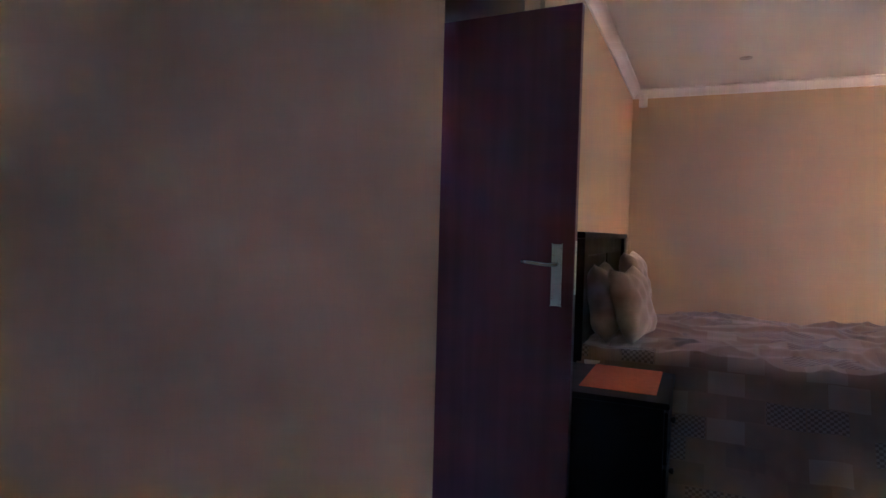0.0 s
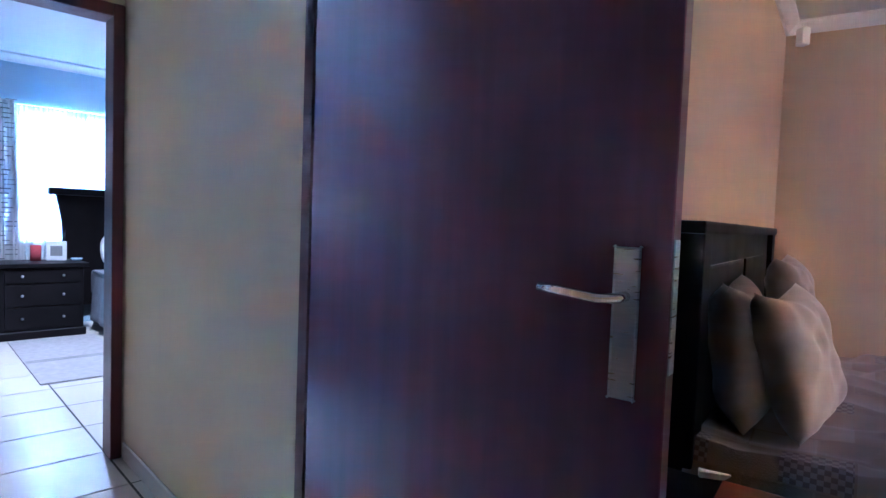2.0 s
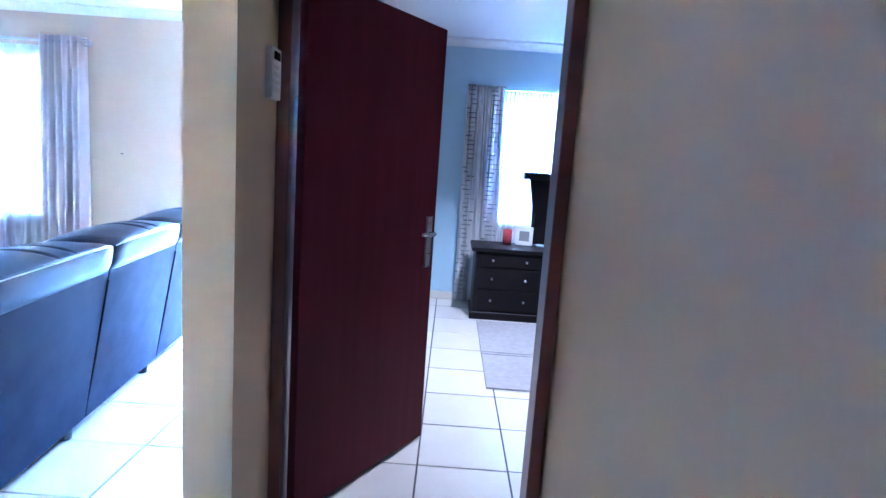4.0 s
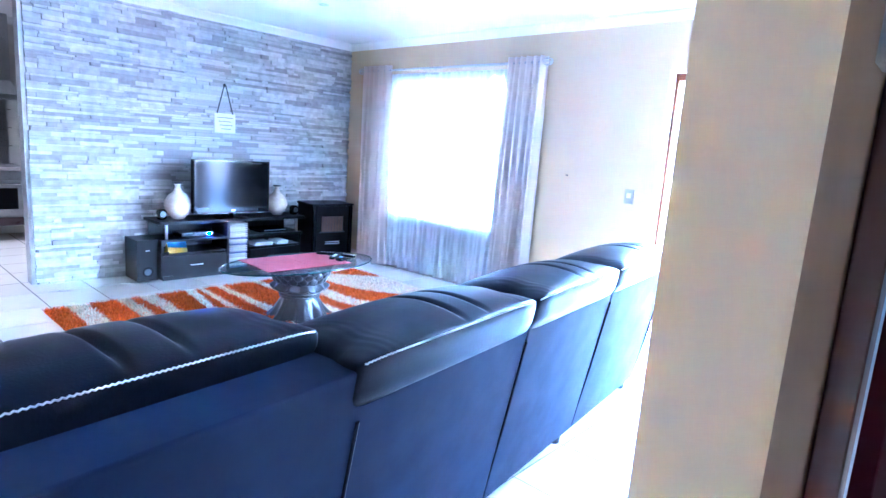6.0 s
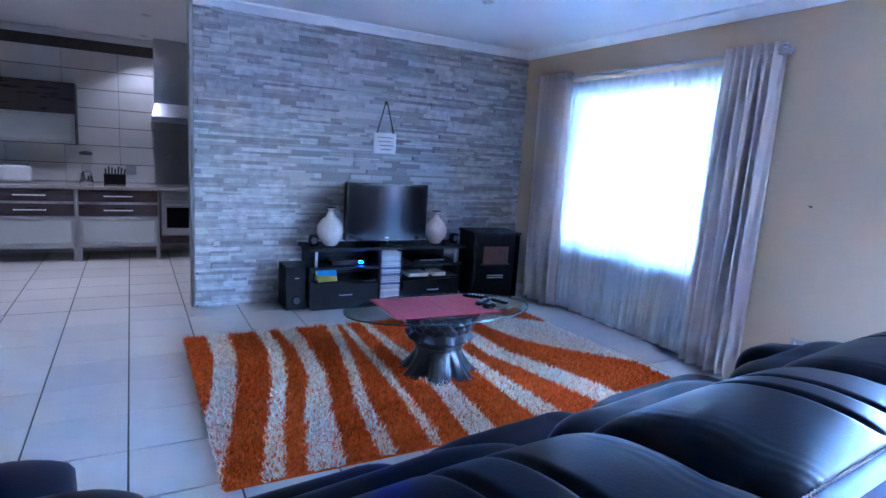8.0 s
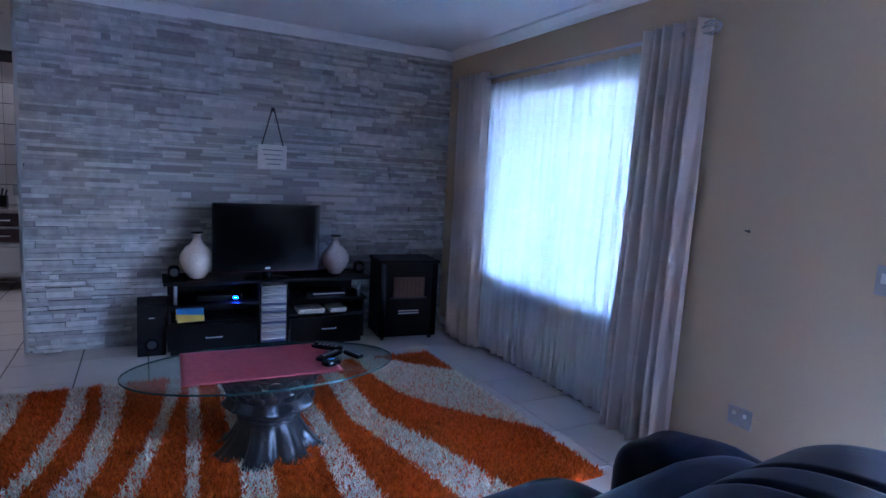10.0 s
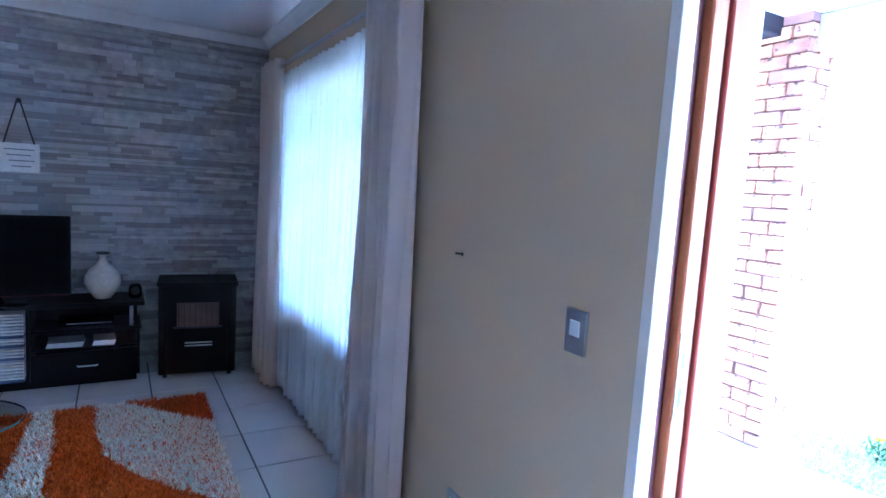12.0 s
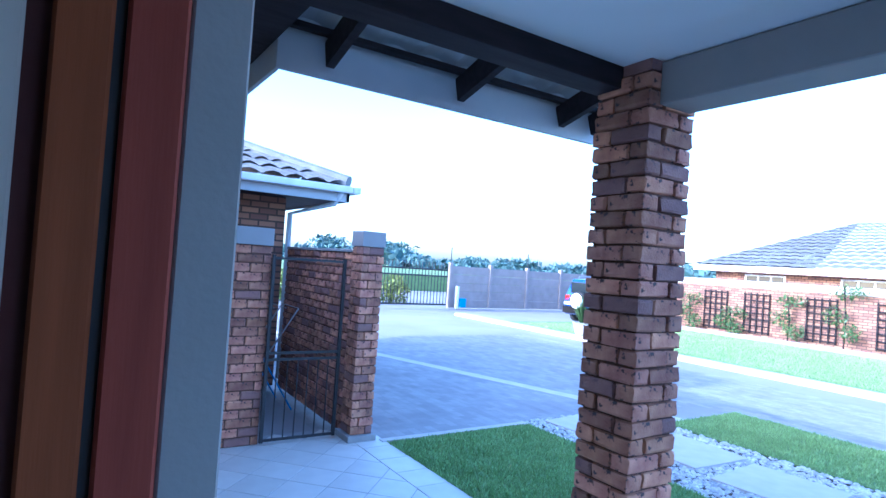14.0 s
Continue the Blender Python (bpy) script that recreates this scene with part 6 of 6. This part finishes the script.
def leaves(name, n, spread, size, m, parent=None, label="", category="foliage", top=None):
    """A crown of many small leaves within several uneven clumps. spread: middle and radii of each clump."""
    v, f = [], []
    per = n // len(spread)
    for cx, cy, cz, rx, ry, rz in spread:
        p = rng.normal(0, 1, (per, 3))
        p /= np.linalg.norm(p, axis=1)[:, None]
        p *= (rng.random(per) ** 0.4)[:, None]
        for q in p:
            c = Vector((cx + q[0] * rx, cy + q[1] * ry, cz + q[2] * rz))
            d = Vector(rng.normal(0, 1, 3)).normalized()
            e = d.cross(Vector(rng.normal(0, 1, 3))).normalized()
            s = size * rng.uniform(0.6, 1.3)
            n0 = len(v)
            v += [tuple(c - d * s), tuple(c + e * s * 0.4), tuple(c + d * s), tuple(c - e * s * 0.4)]
            f.append((n0, n0 + 1, n0 + 2, n0 + 3))
    me = bpy.data.meshes.new(name)
    me.from_pydata(v, [], f)
    me.materials.append(m)
    ob = new(name, me)
    if parent:
        ob.parent = parent
    elif label:
        tagged(ob, label, category)
    return ob


# marigolds at the lawn's edge
fb = setting("flower_bed", box(-4.3, 3.3, Z0 - 0.05, -2.85, 5.6, Z0 + 0.005), M_soil, "dark soil flower bed at the lawn edge", "flower bed")
rf_ = random.Random(2)
for k in range(60):
    x, y = rf_.uniform(-4.25, -2.95), rf_.uniform(3.4, 5.4)
    h = rf_.uniform(0.12, 0.23)
    t = thing("marigold", "yellow marigold plant with bushy green leaves", "flower", (x, y, Z0), rf_.uniform(0, 360), group="marigolds in the bed")
    leaves("foliage", 130, [(0, 0, h * 0.5, 0.13, 0.13, h * 0.45)], 0.024, M_leaf, t)
    for q in range(rf_.choice((3, 4, 5, 6))):
        a, d = rf_.uniform(0, 6.28), rf_.uniform(0.0, 0.1)
        bx, by, bz = d * math.cos(a), d * math.sin(a), h + rf_.uniform(0, 0.04)
        part("stem", tube([(bx * 0.5, by * 0.5, h * 0.4), (bx, by, bz)], 0.003, 5), M_leaf, t)
        part("bloom", lathe([(0.008, -0.01), (0.03, 0.0), (0.034, 0.008), (0.02, 0.016), (0.008, 0.02)], 16, lambda g, z: 1 + 0.15 * math.sin(8 * g), None, (bx, by, bz)), M_petal, t, "yellow marigold bloom")

# ---- the drive, road and what stands beyond ----
tagged(part("kerb", box(-12.15, -12, Z0 - 0.06, -11.7, 14, Z0 + 0.03, 0.02, 2), M_slab), "pale concrete kerb along the lawn", "kerb", kind="structure")
tagged(part("drain_channel", box(-0.12, -6, -0.055, 0.12, 6, -0.045, 0.003, 1), M_slab), "pale shallow drainage channel across the paving", "channel", kind="structure").matrix_basis = pose(-5.75, -3.0, Z0, 0, 0, 18)
tagged(part("lawn_edging", box(-4.62, -0.09, Z0 - 0.06, -2.75, 0.0, Z0 + 0.01, 0.004, 1), M_slab), "pale concrete lawn edging", "edging", kind="structure")
# paving bricks near the patio
v, f = [], []
for i in range(80):
    for j in range(150):
        x, y = -10.8 + i * 0.106 + 0.0, -7.2 + j * 0.21 + (0.105 if i % 2 else 0)
        if y > -0.2 and x > -8.0:
            continue
        n0 = len(v)
        zt = Z0 - 0.05 + rf_.uniform(-0.0015, 0.0015)
        v += [(x, y, zt), (x + 0.1, y, zt), (x + 0.1, y + 0.203, zt), (x, y + 0.203, zt)]
        f.append((n0, n0 + 1, n0 + 2, n0 + 3))
stuff("paving_bricks", v, f, M_paver, "grey brick paving of the driveway", "paving")


def roof_plane(corners, rows, cols, wave):
    """Overlapping rows of rolled tiles between the four corners (eave left, eave right, ridge right, ridge left)."""
    a, b, c, d = (Vector(p) for p in corners)
    nrm = (b - a).cross(d - a).normalized()
    if nrm.z < 0:
        nrm = -nrm
    bm = bmesh.new()
    for r in range(rows):
        v0, v1 = r / rows, (r + 1) / rows
        prev = None
        for k in range(cols * 4 + 1):
            u = k / (cols * 4)
            w = wave * abs(math.sin(math.pi * u * cols))
            p0, p1 = (a.lerp(b, u)).lerp(d.lerp(c, u), v0), (a.lerp(b, u)).lerp(d.lerp(c, u), v1)
            pair = (bm.verts.new(p0 + nrm * (w + 0.03)), bm.verts.new(p1 + nrm * w))
            if prev:
                bm.faces.new((prev[0], pair[0], pair[1], prev[1]))
            prev = pair
    return bm


# wing of the house past the court
wg = thing("house_wing", "face-brick house wing with a grey tiled roof", "house", (0, 0, 0), kind="structure")
bk = bpy.data.materials.new("distant_face_brick")
bk.use_nodes = True
nt = bk.node_tree
bt = nt.nodes.new("ShaderNodeTexBrick")
tc = nt.nodes.new("ShaderNodeTexCoord")
sxyz, along, cxyz = nt.nodes.new("ShaderNodeSeparateXYZ"), nt.nodes.new("ShaderNodeMath"), nt.nodes.new("ShaderNodeCombineXYZ")
nt.links.new(tc.outputs["Object"], sxyz.inputs[0])
nt.links.new(sxyz.outputs["X"], along.inputs[0])
nt.links.new(sxyz.outputs["Y"], along.inputs[1])
nt.links.new(along.outputs[0], cxyz.inputs[0])
nt.links.new(sxyz.outputs["Z"], cxyz.inputs[1])
nt.links.new(cxyz.outputs[0], bt.inputs["Vector"])
bt.inputs["Color1"].default_value, bt.inputs["Color2"].default_value, bt.inputs["Mortar"].default_value = (0.38, 0.19, 0.11, 1), (0.17, 0.08, 0.06, 1), (0.08, 0.05, 0.04, 1)
bt.inputs["Scale"].default_value, bt.inputs["Mortar Size"].default_value, bt.inputs["Brick Width"].default_value, bt.inputs["Row Height"].default_value = 1.0, 0.012, 0.232, 0.083
nt.links.new(bt.outputs["Color"], nt.nodes["Principled BSDF"].inputs["Base Color"])
nt.nodes["Principled BSDF"].inputs["Roughness"].default_value = 0.9
part("wall", box(-2.45, -7.5, Z0, OUT, -2.65, 2.55), bk, wg)
part("roof", roof_plane(((-3.05, -2.0, 2.58), (-3.05, -8.2, 2.58), (-0.2, -5.2, 3.75), (-0.2, -5.0, 3.75)), 9, 22, 0.05), M_roof, wg, "grey roof tiles")
part("roof_side", roof_plane(((-3.05, -2.0, 2.58), (2.6, -2.0, 2.58), (-0.2, -5.0, 3.75), (-0.2, -5.0, 3.75)), 9, 20, 0.05), M_roof, wg, "grey roof tiles")
part("hip", tube([(-3.05, -2.0, 2.64), (-0.2, -5.0, 3.82)], 0.09, 10), M_roof, wg)
part("fascia", box(-3.07, -8.2, 2.38, -3.03, -1.98, 2.56), M_fascia, wg)
part("fascia", box(-3.07, -2.02, 2.38, OUT - 0.6, -1.98, 2.56), M_fascia, wg)
part("gutter", box(-3.07, -1.98, 2.49, OUT - 0.6, -1.87, 2.58, 0.02, 2), M_gutter, wg, "white gutter")
part("gutter", box(-3.18, -8.2, 2.49, -3.07, -1.87, 2.58, 0.02, 2), M_gutter, wg, "white gutter")
part("soffit", box(-3.03, -8.2, 2.40, OUT, -2.02, 2.42), M_darkwood, wg)
part("downpipe", tube([(-2.95, -1.95, 2.5), (-2.9, -2.05, 2.35), (-2.5, -2.6, 2.2), (-2.5, -2.6, 0.0)], 0.035, 10), M_gutter, wg, "white downpipe", True)

# brick garden wall with trellises
gw = thing("garden_wall", "face-brick garden wall with pale coping and trellises", "garden wall", (0, 0, 0), kind="structure")
part("wall", box(-18.95, -9.5, Z0, -18.7, 14, 1.55), bk, gw)
part("coping", box(-19.0, -9.5, 1.55, -18.65, 14, 1.78, 0.02, 1), M_slab, gw, "pale plaster coping")
part("planting_kerb", box(-18.15, -9.3, Z0, -18.05, 14, Z0 + 0.16, 0.01, 1), M_concrete, gw)
for y in (-6.4, -5.0, -3.1, -1.3, 0.4, 2.4, 4.5):
    t = thing("trellis", "brown wooden garden trellis on the brick wall", "trellis", (-18.66, y, Z0 + 0.2), group="trellises on the garden wall")
    for k in range(5):
        part("slat", box(0, -0.4 + 0.2 * k - 0.02, 0, 0.025, -0.4 + 0.2 * k + 0.02, 1.3), M_darkwood, t)
    for k in range(7):
        part("slat", box(0.02, -0.42, 0.03 + 0.2 * k, 0.045, 0.42, 0.07 + 0.2 * k), M_darkwood, t)
for k, (y, h) in enumerate(((-7.2, 1.3), (-5.7, 0.9), (-3.9, 1.5), (-2.4, 1.9), (-0.6, 1.0), (1.5, 1.2), (3.4, 1.4))):
    t = thing("climbing_shrub", "loose green climbing shrub against the brick wall", "shrub", (-18.4, y, Z0), group="shrubs along the wall")
    part("stem", tube([(0, 0, 0), (0.03, 0.05, h * 0.5), (0.0, -0.04, h)], 0.02, 6), M_darkwood, t)
    leaves("foliage", 500, [(0, 0.1, h * 0.9, 0.25, 0.5, 0.25), (0.05, -0.2, h * 0.55, 0.22, 0.35, 0.3), (0.1, 0.2, h * 0.3, 0.25, 0.3, 0.28)], 0.055, M_leaf, t)


def far_house(x, y0, y1, eave, ridge, deep):
    t = thing("neighbour_house", "neighbouring brick house with a grey tiled roof", "house", (0, 0, 0), kind="structure")
    part("wall", box(x - deep, y0, Z0, x, y1, eave), bk, t)
    part("roof", roof_plane(((x + 0.6, y1 + 0.6, eave), (x + 0.6, y0 - 0.6, eave), (x - deep / 2, y0 + 3.2, ridge), (x - deep / 2, y1 - 3.2, ridge)), 14, 46, 0.05), M_roof, t, "grey roof tiles")
    part("roof_side", roof_plane(((x + 0.6, y0 - 0.6, eave), (x - deep, y0 - 0.6, eave), (x - deep / 2, y0 + 3.2, ridge), (x - deep / 2, y0 + 3.2, ridge)), 14, 30, 0.05), M_roof, t, "grey roof tiles")
    part("fascia", box(x + 0.58, y0 - 0.62, eave - 0.22, x + 0.62, y1 + 0.6, eave - 0.01), M_gutter, t, "white fascia and gutter")
    part("fascia", box(x - deep, y0 - 0.64, eave - 0.22, x + 0.6, y0 - 0.6, eave - 0.01), M_gutter, t)
    for y in (y0 + 1.2, y0 + 4.5, y0 + 8.5):
        w = part("window", box(x - 0.02, y, 0.95, x + 0.02, y + 1.5, 2.05), M_gutter, t, "white window")
        for q in range(3):
            part("pane", box(x + 0.015, y + 0.06 + 0.48 * q, 1.0, x + 0.025, y + 0.48 + 0.48 * q, 2.0), M_carglass, w)


far_house(-22.0, -8.5, 10.0, 2.35, 4.4, 9.0)

# precast boundary wall and sliding gate
bw = thing("boundary_wall", "grey precast concrete panel boundary wall", "boundary wall", (0, 0, 0), kind="structure")
for k in range(12):
    x1 = -13.0 - 2.05 * k
    part("post", box(x1 - 0.07, -14.47, Z0, x1 + 0.07, -14.30, 1.72, 0.01, 1), M_precast, bw)
    for q in range(5):
        part("panel", box(x1 - 2.0, -14.42, Z0 + 0.34 * q, x1 - 0.05, -14.36, Z0 + 0.34 * q + 0.332, 0.006, 1), M_precast, bw)
for k in range(24):
    part("wire_post", tube([(-13.0 - 4.1 * (k // 4), -14.38, 1.7), (-13.0 - 4.1 * (k // 4), -14.38, 2.35)], 0.02, 5), M_iron, bw) if k % 4 == 0 else None
gg = thing("sliding_gate", "black steel palisade sliding gate", "gate", (-12.85, -14.35, Z0))
for z in (0.12, 1.25, 1.5):
    part("rail", box(0, -0.02, z - 0.03, 4.6, 0.02, z + 0.03), M_iron, gg)
for k in range(31):
    part("bar", box(0.15 * k - 0.012, -0.012, 0.1, 0.15 * k + 0.012, 0.012, 1.8), M_iron, gg)
gm = thing("gate_motor", "small blue gate motor box with a white post", "gate motor", (-13.4, -14.0, Z0))
part("box", box(-0.14, -0.1, 0.05, 0.14, 0.1, 0.42, 0.02, 2), M_bluepaper, gm)
part("post", box(0.2, -0.06, 0, 0.32, 0.06, 0.9, 0.01, 1), M_gutter, gm)
leaves("hedge", 5000, [(-11.6 + 1.1 * k + 0.2 * (k % 2), -16.6 - 0.3 * (k % 3), 0.35 + 0.2 * (k % 2), 0.8, 0.6, 0.75) for k in range(8)], 0.11, M_yleaf, None, "yellow-green flowering hedge behind the gate", "hedge")

# distant tree line
rt = random.Random(21)
for k in range(46):
    a = radians(196 + 1.55 * k)
    r = rt.uniform(70, 140)
    x, y = r * math.sin(a), r * math.cos(a)
    h = rt.choice((1.9, 2.4, 2.8, 3.4, 4.4)) * rt.uniform(0.85, 1.15) * r / 95
    t = thing("distant_tree", "hazy distant green tree on the skyline", "tree", (x, y, Z0), rt.uniform(0, 360), group="distant trees")
    part("trunk", lathe([(0.35, 0), (0.22, h * 0.4), (0.1, h * 0.7)], 7), M_darkwood, t)
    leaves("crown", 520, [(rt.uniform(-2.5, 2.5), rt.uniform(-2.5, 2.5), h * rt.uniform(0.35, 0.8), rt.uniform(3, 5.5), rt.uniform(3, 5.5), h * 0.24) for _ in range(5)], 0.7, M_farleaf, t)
setting("far_field", box(-220, -220, -0.8, 160, -26, Z0 + 0.9), M_lawn, "distant green field", "ground")

# planter and parked car
pl = thing("planter", "grey pot with long spiky leaves", "plant pot", (-12.35, -6.45, Z0 - 0.04))
part("pot", lathe([(0.2, 0), (0.3, 0.35), (0.33, 0.42), (0.28, 0.42), (0.26, 0.38)], 24, lambda a, z: 1 + 0.03 * math.sin(12 * a)), M_concrete, pl)
bm = bmesh.new()
for k in range(60):
    a, ln, le = rt.uniform(0, 6.28), rt.uniform(0.5, 0.95), rt.uniform(0.1, 0.65)
    w = Vector((-math.sin(a), math.cos(a), 0)) * 0.02
    p0, p1 = Vector((0.1 * math.cos(a), 0.1 * math.sin(a), 0.38)), Vector((le * ln * math.cos(a), le * ln * math.sin(a), 0.38 + ln * 0.9))
    bm.faces.new([bm.verts.new(p) for p in (p0 - w, p0 + w, p0.lerp(p1, 0.6) + w, p1, p0.lerp(p1, 0.6) - w)])
bmesh.ops.solidify(bm, geom=bm.faces[:], thickness=0.004)
part("leaves", bm, M_leaf, pl, "long spiky green leaves")

car = thing("car", "small blue four-by-four with a rear spare wheel", "car", (-17.25, -9.45, Z0 - 0.05), 184)


def car_body(x, low, high, half):
    return [(x, -half, low), (x, half, low), (x, half * 1.02, (low + high) / 2), (x, half * 0.96, high), (x, -half * 0.96, high), (x, -half * 1.02, (low + high) / 2)]


def loft(sections):
    bm = bmesh.new()
    rings = [[bm.verts.new(p) for p in s] for s in sections]
    for a, b in zip(rings, rings[1:]):
        for k in range(len(a)):
            bm.faces.new((a[k], a[(k + 1) % len(a)], b[(k + 1) % len(a)], b[k]))
    bm.faces.new(list(reversed(rings[0])))
    bm.faces.new(rings[-1])
    bmesh.ops.bevel(bm, geom=bm.edges[:], offset=0.03, segments=2, affect="EDGES")
    return bm


part("body", loft([car_body(-2.0, 0.42, 0.92, 0.78), car_body(-1.9, 0.3, 1.0, 0.86), car_body(-0.6, 0.26, 1.03, 0.88), car_body(0.8, 0.26, 1.02, 0.88), car_body(1.75, 0.3, 0.9, 0.84), car_body(2.0, 0.4, 0.75, 0.74)]), M_carpaint, car, "", True)
part("cabin", loft([car_body(-1.95, 0.95, 1.02, 0.78), car_body(-1.75, 0.95, 1.58, 0.72), car_body(0.1, 0.95, 1.63, 0.70), car_body(0.45, 0.95, 1.55, 0.70), car_body(1.05, 0.95, 1.03, 0.74)]), M_carpaint, car, "", True)
part("rear_window", box(-1.93, -0.58, 1.06, -1.84, 0.58, 1.48, 0.02, 2), M_carglass, car, "dark rear window")
for s in (-1, 1):
    for x0, x1 in ((-1.6, -0.75), (-0.65, 0.2)):
        part("side_window", box(x0, 0.735 * s - 0.025, 1.07, x1, 0.735 * s + 0.025, 1.48, 0.02, 2), M_carglass, car, "dark side window")
    part("tail_lamp", box(-2.0, 0.66 * s - 0.1, 0.78, -1.9, 0.66 * s + 0.1, 1.0, 0.02, 2), M_redlamp, car, "red tail lamp")
    part("mirror", puff(0.55, 0.98 * s, 1.08, 0.06, 0.09, 0.07, 0.6, 14, 8), M_carpaint, car)
    part("roof_rail", tube([(-1.5, 0.6 * s, 1.6), (-1.45, 0.6 * s, 1.68), (0.0, 0.6 * s, 1.69), (0.1, 0.6 * s, 1.63)], 0.02, 6), M_alu, car)
    for x in (-1.25, 1.3):
        w = part("wheel", lathe([(0.22, -0.1), (0.31, -0.1), (0.335, -0.05), (0.335, 0.05), (0.31, 0.1), (0.22, 0.1)], 28), M_rubber, car, "black tyre", True, pose(x, 0.80 * s, 0.335, 90))
        part("rim", lathe([(0.22, -0.11), (0.18, -0.105), (0.06, -0.09), (0.06, 0.09), (0.18, 0.105), (0.22, 0.11)], 20, lambda a, z: 1 - 0.1 * abs(math.sin(2.5 * a))), M_alu, w, "alloy rim")
sw = part("spare_wheel", lathe([(0.2, -0.1), (0.32, -0.08), (0.33, 0.0), (0.31, 0.1), (0.2, 0.11)], 28), M_rubber, car, "rear spare wheel", True, pose(-2.08, 0.08, 0.82, 0, 90, 0))
part("cover", lathe([(0.27, -0.12), (0.25, -0.13), (0.05, -0.135)], 24), M_gutter, sw, "white wheel cover", True)
part("bumper", box(-2.08, -0.8, 0.36, -1.93, 0.8, 0.6, 0.04, 3), M_black, car)
part("number_plate", box(-2.1, 0.3, 0.66, -2.0, 0.72, 0.76), M_paper, car)
